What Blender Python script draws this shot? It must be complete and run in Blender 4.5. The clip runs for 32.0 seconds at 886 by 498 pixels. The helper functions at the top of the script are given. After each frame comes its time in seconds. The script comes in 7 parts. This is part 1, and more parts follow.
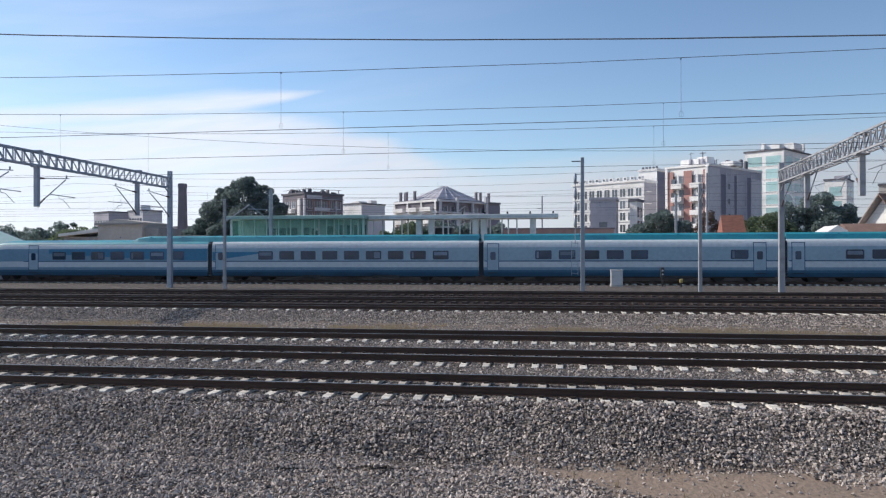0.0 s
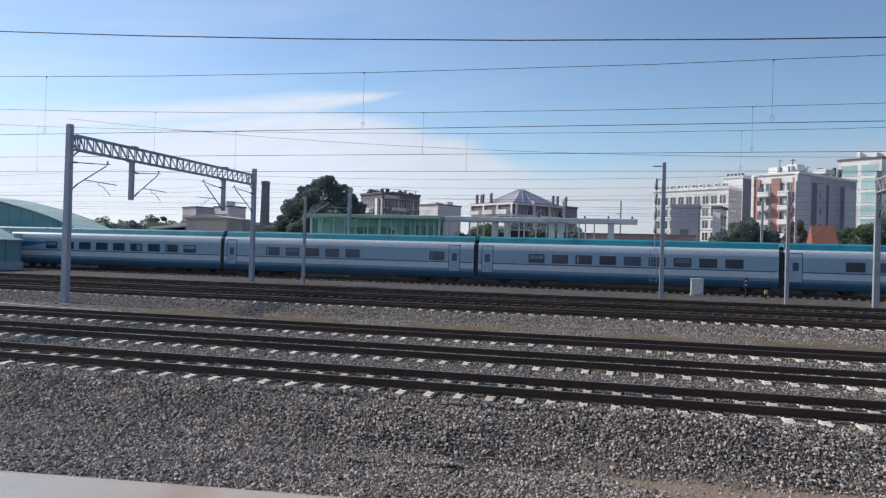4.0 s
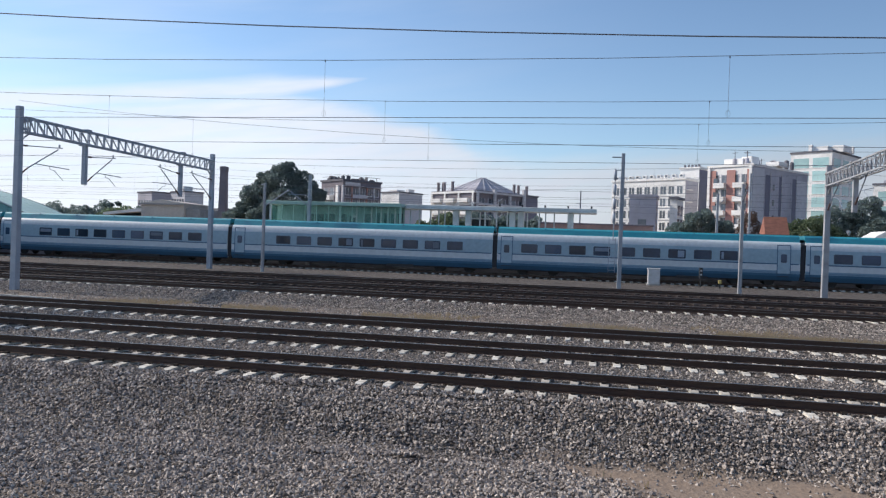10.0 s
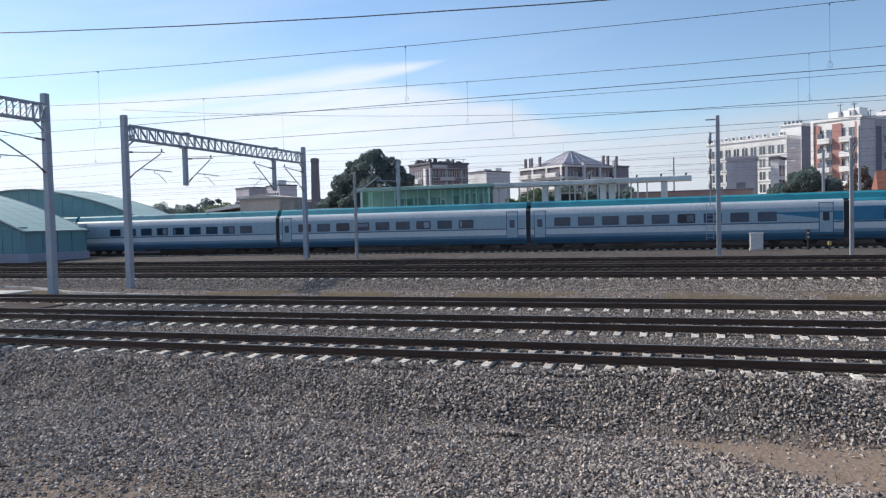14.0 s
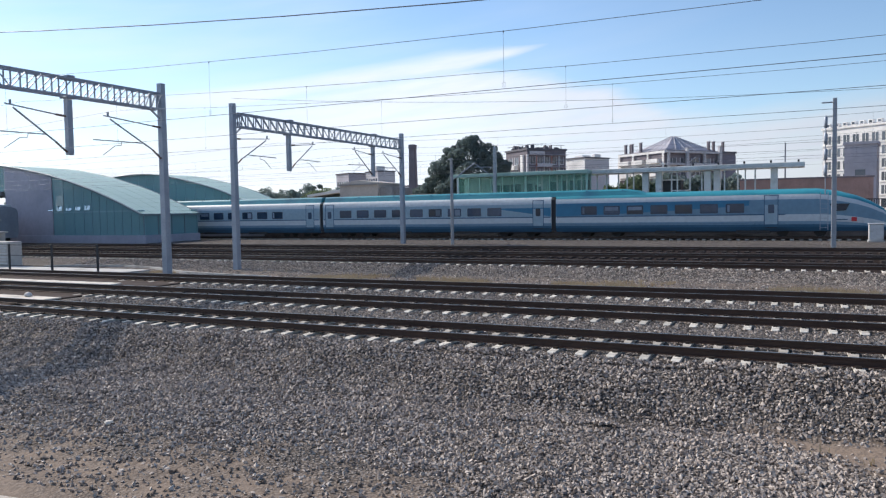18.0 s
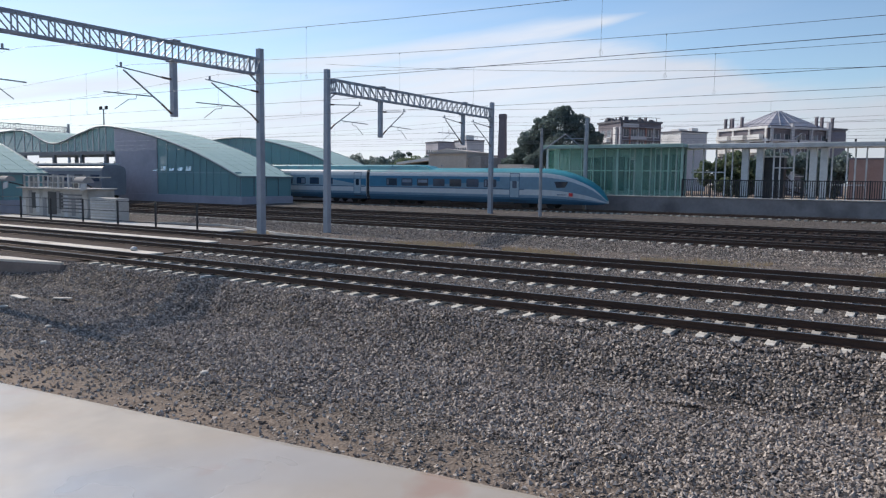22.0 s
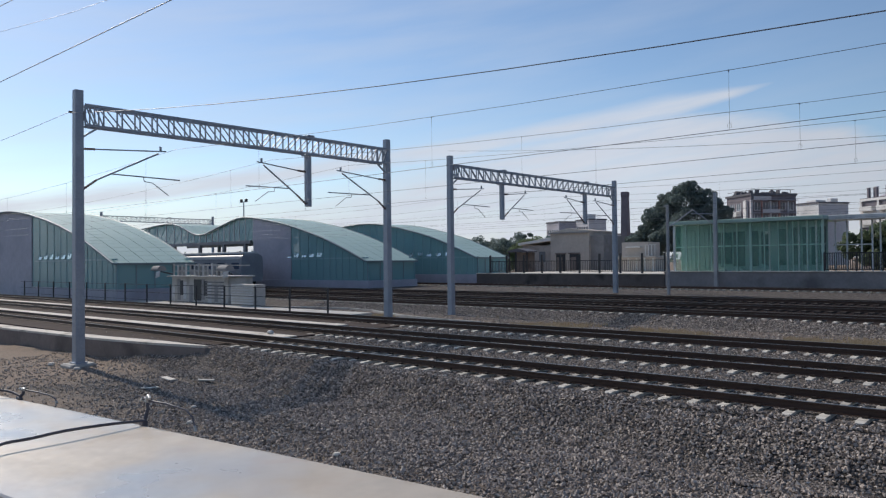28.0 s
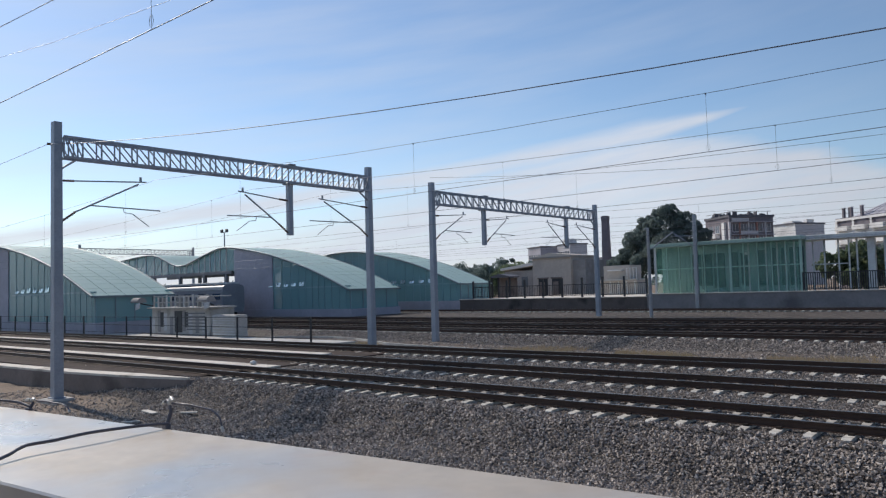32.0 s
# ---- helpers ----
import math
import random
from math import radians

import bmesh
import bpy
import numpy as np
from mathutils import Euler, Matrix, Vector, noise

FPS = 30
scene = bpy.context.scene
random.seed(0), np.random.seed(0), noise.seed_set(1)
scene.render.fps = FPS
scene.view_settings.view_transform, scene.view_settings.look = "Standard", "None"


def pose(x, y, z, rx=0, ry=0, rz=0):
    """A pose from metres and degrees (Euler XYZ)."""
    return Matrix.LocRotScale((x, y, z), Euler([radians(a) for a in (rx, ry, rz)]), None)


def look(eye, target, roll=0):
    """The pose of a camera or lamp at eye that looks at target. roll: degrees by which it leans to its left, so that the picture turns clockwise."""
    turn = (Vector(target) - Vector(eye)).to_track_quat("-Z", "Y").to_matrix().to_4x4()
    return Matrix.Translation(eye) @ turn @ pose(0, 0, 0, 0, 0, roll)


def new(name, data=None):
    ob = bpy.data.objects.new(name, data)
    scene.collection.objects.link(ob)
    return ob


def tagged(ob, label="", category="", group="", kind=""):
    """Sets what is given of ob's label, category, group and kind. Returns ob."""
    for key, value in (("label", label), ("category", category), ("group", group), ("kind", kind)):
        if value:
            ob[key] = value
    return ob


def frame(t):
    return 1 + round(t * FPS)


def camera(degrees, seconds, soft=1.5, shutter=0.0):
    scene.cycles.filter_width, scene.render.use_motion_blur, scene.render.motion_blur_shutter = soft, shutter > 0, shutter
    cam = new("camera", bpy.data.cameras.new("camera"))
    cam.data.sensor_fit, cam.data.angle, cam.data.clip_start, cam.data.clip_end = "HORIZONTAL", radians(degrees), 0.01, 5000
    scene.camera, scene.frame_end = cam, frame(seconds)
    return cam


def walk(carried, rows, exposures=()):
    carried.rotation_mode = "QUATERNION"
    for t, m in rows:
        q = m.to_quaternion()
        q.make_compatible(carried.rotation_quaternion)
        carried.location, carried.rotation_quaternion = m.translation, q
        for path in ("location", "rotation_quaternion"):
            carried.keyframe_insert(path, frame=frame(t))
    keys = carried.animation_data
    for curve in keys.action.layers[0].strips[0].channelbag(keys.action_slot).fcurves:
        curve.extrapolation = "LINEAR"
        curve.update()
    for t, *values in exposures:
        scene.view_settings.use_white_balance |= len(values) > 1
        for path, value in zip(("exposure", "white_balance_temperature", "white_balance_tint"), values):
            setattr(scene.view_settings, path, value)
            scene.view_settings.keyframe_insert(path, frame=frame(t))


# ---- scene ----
# how the clip's camera sets its exposure along the way: seconds, stops
EXPOSURES = [(0.0, 0.30), (2.0, 0.25), (3.5, 0.18), (6.0, 0.26), (9.0, 0.30), (13.0, 0.34), (16.5, 0.42), (18.0, 0.42), (20.0, 0.26), (22.0, 0.16), (25.0, 0.0), (27.5, -0.17), (30.0, -0.15), (32.0, -0.10)]


def aim(x, y, z, yaw, pitch, roll):
    """A camera pose: yaw to the left of north, pitch up, roll to the left, in degrees."""
    return pose(x, y, z, 90 + pitch, 0, yaw) @ pose(0, 0, 0, 0, 0, roll)


cam = camera(61.68, 32.0, soft=1.25)
walk(cam, [
    (0.0, aim(0.044, 0.085, 2.814, 8.43, 0.29, -0.15)),
    (0.5, aim(0.005, 0.084, 2.785, 17.04, -0.29, 0.57)),
    (1.0, aim(0.055, 0.084, 2.767, 20.69, -1.39, 0.30)),
    (1.5, aim(0.001, 0.083, 2.762, 22.29, -1.46, -0.01)),
    (2.0, aim(0.023, 0.082, 2.763, 24.01, -0.16, 0.46)),
    (2.5, aim(0.040, 0.081, 2.749, 20.62, 0.43, -0.02)),
    (3.0, aim(0.015, 0.081, 2.774, 19.02, -0.55, 2.02)),
    (3.5, aim(0.009, 0.080, 2.775, 16.51, 0.34, 1.99)),
    (5.5, aim(0.043, 0.072, 2.818, 9.38, -0.07, 1.94)),
    (6.0, aim(0.021, 0.070, 2.821, 7.75, 0.75, 1.73)),
    (6.5, aim(0.038, 0.070, 2.823, 7.10, 0.63, 1.60)),
    (7.0, aim(0.032, 0.070, 2.826, 6.48, 0.76, 1.28)),
    (7.5, aim(0.043, 0.070, 2.828, 6.82, 1.04, 0.93)),
    (8.0, aim(0.012, 0.070, 2.831, 7.27, 0.81, 0.93)),
    (8.5, aim(0.039, 0.070, 2.833, 7.14, 0.62, 0.78)),
    (9.0, aim(0.023, 0.070, 2.836, 8.82, 0.62, 0.70)),
    (9.5, aim(0.008, 0.070, 2.839, 10.07, 0.03, 0.92)),
    (10.0, aim(0.018, 0.070, 2.841, 11.16, -0.47, 1.99)),
    (10.5, aim(-0.022, 0.070, 2.844, 14.07, -0.82, 1.56)),
    (11.0, aim(0.040, 0.070, 2.846, 18.73, -0.80, -0.81)),
    (11.5, aim(0.048, 0.070, 2.849, 17.07, -0.02, -0.78)),
    (12.0, aim(0.041, 0.070, 2.852, 17.21, 0.19, -1.25)),
    (12.5, aim(0.074, 0.070, 2.854, 17.48, -1.43, -1.97)),
    (13.0, aim(0.048, 0.070, 2.857, 16.67, -1.58, -1.47)),
    (13.5, aim(0.038, 0.070, 2.860, 16.84, -1.36, -1.40)),
    (14.0, aim(0.021, 0.070, 2.862, 18.17, -2.09, -1.50)),
    (14.5, aim(0.044, 0.070, 2.865, 19.80, -2.32, -1.54)),
    (16.5, aim(0.069, 0.070, 2.886, 22.15, -3.31, -2.49)),
    (17.0, aim(0.063, 0.070, 2.879, 22.66, -2.73, -1.23)),
    (17.5, aim(0.063, 0.070, 2.872, 24.20, -2.32, -1.58)),
    (18.0, aim(0.044, 0.070, 2.855, 25.57, -2.98, -0.98)),
    (18.5, aim(0.037, 0.071, 2.837, 26.30, -3.35, -0.90)),
    (19.0, aim(0.055, 0.072, 2.839, 27.37, -3.04, -1.24)),
    (19.5, aim(0.038, 0.070, 2.836, 29.67, -2.51, -1.52)),
    (20.0, aim(0.061, 0.067, 2.832, 29.02, -3.73, -0.92)),
    (20.5, aim(0.008, 0.075, 2.831, 28.69, -3.02, -0.63)),
    (21.0, aim(0.021, 0.083, 2.822, 30.28, -2.77, -0.97)),
    (21.5, aim(0.025, 0.084, 2.839, 32.31, -3.57, -0.95)),
    (22.0, aim(0.006, 0.086, 2.822, 32.19, -5.27, 0.77)),
    (22.5, aim(-0.069, 0.047, 2.803, 33.10, -2.70, 1.96)),
    (23.0, aim(-0.036, 0.068, 2.805, 37.11, -0.86, 0.96)),
    (23.5, aim(-0.014, 0.043, 2.839, 37.91, -1.78, 1.01)),
    (24.0, aim(-0.108, 0.069, 2.832, 39.01, -1.17, 2.50)),
    (24.5, aim(-0.090, 0.055, 2.815, 38.99, -3.11, 2.74)),
    (25.0, aim(-0.073, 0.041, 2.808, 37.91, -1.48, 1.32)),
    (25.5, aim(-0.064, 0.030, 2.823, 37.78, -0.02, -1.30)),
    (27.5, aim(-0.045, 0.017, 2.834, 40.10, 1.72, -1.06)),
    (28.0, aim(-0.063, 0.008, 2.819, 41.57, 0.98, -0.63)),
    (28.5, aim(-0.062, 0.000, 2.821, 42.29, 1.34, -0.04)),
    (29.0, aim(-0.087, 0.017, 2.809, 42.20, 0.01, -0.05)),
    (29.5, aim(-0.072, 0.013, 2.811, 41.57, -0.42, -0.30)),
    (30.0, aim(-0.088, 0.005, 2.812, 41.56, 0.20, 0.46)),
    (30.5, aim(-0.113, 0.006, 2.796, 41.76, 1.53, -0.25)),
    (31.0, aim(-0.129, -0.021, 2.796, 42.05, 2.27, -0.44)),
    (31.5, aim(-0.080, -0.029, 2.796, 40.43, 3.42, -1.89)),
    (32.0, aim(-0.110, -0.013, 2.785, 40.14, 3.03, -1.69)),
], exposures=EXPOSURES)

# ---- light: an afternoon sun low along the tracks, under a sky with a bank of cloud ----
SUN_TO = Vector((-0.868, 0.100, 0.668)).normalized()
sun = new("sun", bpy.data.lights.new("sun", "SUN"))
sun.data.energy, sun.data.angle, sun.data.color = 3.6, radians(0.6), (1.0, 0.90, 0.79)
sun.matrix_basis = look(SUN_TO * 50, (0, 0, 0))


def sky_world():
    """A clear sky, with a bank of white cloud low over the town."""
    world = bpy.data.worlds.new("sky")
    world.use_nodes = True
    scene.world = world
    nt = world.node_tree
    nt.nodes.clear()
    N, L = nt.nodes.new, nt.links.new
    out, bg = N("ShaderNodeOutputWorld"), N("ShaderNodeBackground")
    sky = N("ShaderNodeTexSky")
    sky.sky_type, sky.sun_disc = "NISHITA", False
    sky.sun_elevation, sky.sun_rotation = math.asin(SUN_TO.z), math.atan2(SUN_TO.x, SUN_TO.y)
    sky.air_density, sky.dust_density, sky.ozone_density = 1.0, 0.3, 3.5
    co, sep = N("ShaderNodeTexCoord"), N("ShaderNodeSeparateXYZ")
    L(co.outputs["Generated"], sep.inputs[0])

    def math_(op, a, b=None):
        n = N("ShaderNodeMath"); n.operation = op
        for i, v in enumerate((a, b)):
            if v is None:
                continue
            if isinstance(v, (int, float)):
                n.inputs[i].default_value = v
            else:
                L(v, n.inputs[i])
        return n.outputs[0]

    west = math_("MULTIPLY", sep.outputs[0], -1.0)
    az = math_("ARCTAN2", west, sep.outputs[1])
    el = math_("ARCSINE", sep.outputs[2])
    # the cloud bank's upper edge by bearing, and how softly it ends there, in degrees
    pos = N("ShaderNodeMapRange")
    pos.inputs["From Min"].default_value, pos.inputs["From Max"].default_value = radians(-60), radians(120)
    L(az, pos.inputs["Value"])
    ramp = N("ShaderNodeValToRGB")
    ramp.color_ramp.interpolation = "LINEAR"
    edge = ((-60, 9.5, 4.0), (-24, 9.2, 4.0), (-14, 8.8, 3.2), (-6, 8.0, 2.6), (0.2, 7.3, 2.2), (4.5, 6.9, 1.8), (8.6, 7.3, 1.4), (11.0, 8.5, 1.1), (13.2, 9.4, 1.0), (16.6, 10.0, 0.9), (18.0, 10.3, 0.9), (20.5, 10.7, 1.0), (24, 11.0, 1.3), (28, 11.0, 1.8), (32, 10.6, 2.2), (39, 9.4, 2.6), (43, 8.5, 3.0), (50, 6.4, 3.2), (62, 5.2, 3.6), (80, 5.0, 4.0))
    e = ramp.color_ramp.elements
    for i, (a, v, w) in enumerate(edge):
        p = (a + 60) / 180
        if i < 2:
            k = e[i]; k.position = p
        else:
            k = e.new(p)
        k.color = (v / 20, w / 20, 0, 1)
    L(pos.outputs[0], ramp.inputs[0])
    two = N("ShaderNodeSeparateColor")
    L(ramp.outputs[0], two.inputs[0])
    # long streaks that lie along the bank's slanting crest
    mp = N("ShaderNodeCombineXYZ")
    L(math_("MULTIPLY", az, 4.0), mp.inputs[0]); L(math_("MULTIPLY", math_("ADD", el, math_("MULTIPLY", az, 0.14)), 26.0), mp.inputs[1])
    n1 = N("ShaderNodeTexNoise"); n1.inputs["Scale"].default_value, n1.inputs["Detail"].default_value, n1.inputs["Roughness"].default_value = 1.5, 9, 0.6
    L(mp.outputs[0], n1.inputs["Vector"])
    wob = math_("MULTIPLY", math_("SUBTRACT", n1.outputs["Fac"], 0.5), radians(1.7))
    top = math_("ADD", math_("MULTIPLY", two.outputs[0], radians(20.0)), wob)
    depth = math_("DIVIDE", math_("SUBTRACT", top, el), math_("MULTIPLY", two.outputs[1], radians(20.0)))
    dens = N("ShaderNodeMapRange"); dens.interpolation_type = "SMOOTHSTEP"
    dens.inputs["From Min"].default_value, dens.inputs["From Max"].default_value = -0.25, 1.15
    dens.inputs["To Max"].default_value = 0.95
    L(depth, dens.inputs["Value"])
    n3 = N("ShaderNodeTexNoise"); n3.inputs["Scale"].default_value, n3.inputs["Detail"].default_value = 2.6, 8
    L(mp.outputs[0], n3.inputs["Vector"])
    thin = N("ShaderNodeMapRange")
    thin.inputs["From Min"].default_value, thin.inputs["From Max"].default_value, thin.inputs["To Min"].default_value = 0.34, 0.58, 0.78
    L(n3.outputs["Fac"], thin.inputs["Value"])
    # a feather of cirrus that runs out to a point above the bank
    run = math_("SUBTRACT", az, radians(17.0))
    mid = math_("SUBTRACT", radians(12.2), math_("MULTIPLY", run, 0.15))
    wide = math_("MINIMUM", math_("ADD", math_("MULTIPLY", math_("MAXIMUM", run, 0.0), 0.13), radians(0.12)), radians(1.1))
    off = math_("ABSOLUTE", math_("SUBTRACT", math_("ADD", el, math_("MULTIPLY", wob, 0.45)), mid))
    quill = N("ShaderNodeMapRange"); quill.interpolation_type = "SMOOTHSTEP"
    quill.inputs["From Min"].default_value, quill.inputs["From Max"].default_value = 1.15, 0.1
    L(math_("DIVIDE", off, wide), quill.inputs["Value"])
    tip = N("ShaderNodeMapRange")
    tip.inputs["From Min"].default_value, tip.inputs["From Max"].default_value, tip.inputs["To Max"].default_value = 0.0, radians(3.5), 0.9
    L(run, tip.inputs["Value"])
    bank = math_("MAXIMUM", dens.outputs[0], math_("MULTIPLY", quill.outputs[0], tip.outputs[0]))
    # thin high veil
    n2 = N("ShaderNodeTexNoise"); n2.inputs["Scale"].default_value, n2.inputs["Detail"].default_value = 0.9, 6
    L(mp.outputs[0], n2.inputs["Vector"])
    veil = N("ShaderNodeMapRange")
    veil.inputs["From Min"].default_value, veil.inputs["From Max"].default_value, veil.inputs["To Max"].default_value = 0.35, 0.75, 0.36
    L(n2.outputs["Fac"], veil.inputs["Value"])
    # the veil thickens towards the sun
    side = N("ShaderNodeMapRange")
    side.inputs["From Min"].default_value, side.inputs["From Max"].default_value = radians(-5), radians(50)
    L(az, side.inputs["Value"])
    both = math_("MAXIMUM", math_("MULTIPLY", bank, thin.outputs[0]), math_("MULTIPLY", veil.outputs[0], side.outputs[0]))
    tone = N("ShaderNodeMix"); tone.data_type = "RGBA"
    tone.inputs[6].default_value, tone.inputs[7].default_value = (4.8, 5.25, 6.2, 1), (6.1, 6.4, 7.0, 1)
    L(n1.outputs["Fac"], tone.inputs[0])
    # away from the sun the bank is greyer
    grey = N("ShaderNodeMapRange")
    grey.inputs["From Min"].default_value, grey.inputs["From Max"].default_value = radians(-14), radians(26)
    grey.inputs["To Min"].default_value = 0.58
    L(az, grey.inputs["Value"])
    dim = N("ShaderNodeVectorMath"); dim.operation = "SCALE"
    L(tone.outputs[2], dim.inputs[0]); L(grey.outputs[0], dim.inputs["Scale"])
    mix = N("ShaderNodeMix"); mix.data_type = "RGBA"
    # and the blue deepens
    deep = N("ShaderNodeMapRange")
    deep.inputs["From Min"].default_value, deep.inputs["From Max"].default_value = radians(-30), radians(18)
    deep.inputs["To Min"].default_value = 0.82
    L(az, deep.inputs["Value"])
    blue = N("ShaderNodeVectorMath"); blue.operation = "SCALE"
    L(sky.outputs[0], blue.inputs[0]); L(deep.outputs[0], blue.inputs["Scale"])
    L(both, mix.inputs[0]); L(blue.outputs[0], mix.inputs[6]); L(dim.outputs[0], mix.inputs[7])
    bg.inputs["Strength"].default_value = 0.13
    L(mix.outputs[2], bg.inputs[0])
    L(bg.outputs[0], out.inputs[0])


sky_world()


# ---- tools ----
class Geo:
    """Collects plain geometry for one mesh."""

    def __init__(self):
        self.v, self.f, self.s, self.m = [], [], [], []

    def face(self, idx, smooth=False, m=0):
        self.f.append(tuple(idx)); self.s.append(smooth); self.m.append(m)

    def box(self, x0, y0, z0, x1, y1, z1, b=0.0, m=0):
        """A box, with its upright edges and top edges cut off by b."""
        if b <= 0:
            n = len(self.v)
            self.v += [(x0, y0, z0), (x1, y0, z0), (x1, y1, z0), (x0, y1, z0), (x0, y0, z1), (x1, y0, z1), (x1, y1, z1), (x0, y1, z1)]
            for q in ((0, 3, 2, 1), (4, 5, 6, 7), (0, 1, 5, 4), (1, 2, 6, 5), (2, 3, 7, 6), (3, 0, 4, 7)):
                self.face([n + i for i in q], False, m)
            return self
        def ring(z, k):
            return [(x0 + k + b, y0 + k, z), (x1 - k - b, y0 + k, z), (x1 - k, y0 + k + b, z), (x1 - k, y1 - k - b, z),
                    (x1 - k - b, y1 - k, z), (x0 + k + b, y1 - k, z), (x0 + k, y1 - k - b, z), (x0 + k, y0 + k + b, z)]
        return self.loft([ring(z0, 0), ring(z1 - b, 0), ring(z1, b)], smooth=False, m=m)

    def loft(self, rings, smooth=True, caps=True, closed=True, m=0):
        n, k = len(self.v), len(rings[0])
        for r in rings:
            self.v += [tuple(p) for p in r]
        for i in range(len(rings) - 1):
            for j in range(k if closed else k - 1):
                a, b = n + i * k + j, n + i * k + (j + 1) % k
                self.face((a, b, b + k, a + k), smooth, m)
        if caps:
            for ring, order in ((rings[0], list(reversed(range(k)))), (rings[-1], list(range(k)))):
                e = len(self.v)
                self.v += [tuple(p) for p in ring]
                self.face([e + j for j in order], False, m)
        return self

    def tube(self, pts, r, n=6, r2=None, caps=True, m=0):
        """A round bar along points; r to r2 along it."""
        pts = [Vector(p) for p in pts]
        rings = []
        for i, p in enumerate(pts):
            d = (pts[min(i + 1, len(pts) - 1)] - pts[max(i - 1, 0)]).normalized()
            u = d.cross(Vector((0, 0, 1)))
            u = u.normalized() if u.length > 1e-3 else Vector((1, 0, 0))
            w = u.cross(d)
            rr = r if r2 is None else r + (r2 - r) * i / max(len(pts) - 1, 1)
            rings.append([p + (u * math.cos(a) + w * math.sin(a)) * rr for a in (2 * math.pi * j / n for j in range(n))])
        return self.loft(rings, True, caps, m=m)

    def bar(self, p, q, w, h=None):
        """A square bar from p to q."""
        h = h or w
        p, q = Vector(p), Vector(q)
        d = (q - p).normalized()
        u = d.cross(Vector((0, 0, 1)))
        u = u.normalized() if u.length > 1e-3 else Vector((1, 0, 0))
        t = u.cross(d)
        return self.loft([[c + u * (a * w / 2) + t * (b * h / 2) for a, b in ((-1, -1), (1, -1), (1, 1), (-1, 1))] for c in (p, q)], False)

    def prism(self, pts, vec, smooth=False, m=0):
        vec = Vector(vec)
        return self.loft([[Vector(p) for p in pts], [Vector(p) + vec for p in pts]], smooth, m=m)

    def lathe(self, prof, cx, cy, n=10, m=0):
        return self.loft([[(cx + r * math.cos(2 * math.pi * j / n), cy + r * math.sin(2 * math.pi * j / n), z) for j in range(n)] for r, z in prof], True, m=m)

    def mesh(self, name, *mats):
        me = bpy.data.meshes.new(name)
        me.from_pydata([tuple(p) for p in self.v], [], self.f)
        me.polygons.foreach_set("use_smooth", self.s)
        me.polygons.foreach_set("material_index", self.m)
        for m in mats:
            me.materials.append(m)
        me.validate()
        me.update()
        return me


def part(name, geo, material, parent=None, label="", at=None):
    """One mesh object, under a thing or part where a parent is given."""
    me = geo if isinstance(geo, bpy.types.Mesh) else geo.mesh(name, *(material if isinstance(material, (list, tuple)) else [material]))
    ob = new(name, me)
    if parent:
        ob.parent = parent
    if at is not None:
        ob.matrix_basis = at
    if label:
        ob["label"] = label
    return ob


def thing(name, label, category, x=0, y=0, z=0, rz=0, group="", kind=""):
    ob = new(name)
    ob.empty_display_size = 0.2
    ob.matrix_basis = pose(x, y, z, 0, 0, rz)
    return tagged(ob, label, category, group, kind)


def structure(name, geo, material, label, category):
    return tagged(part(name, geo, material), label, category, kind="structure")


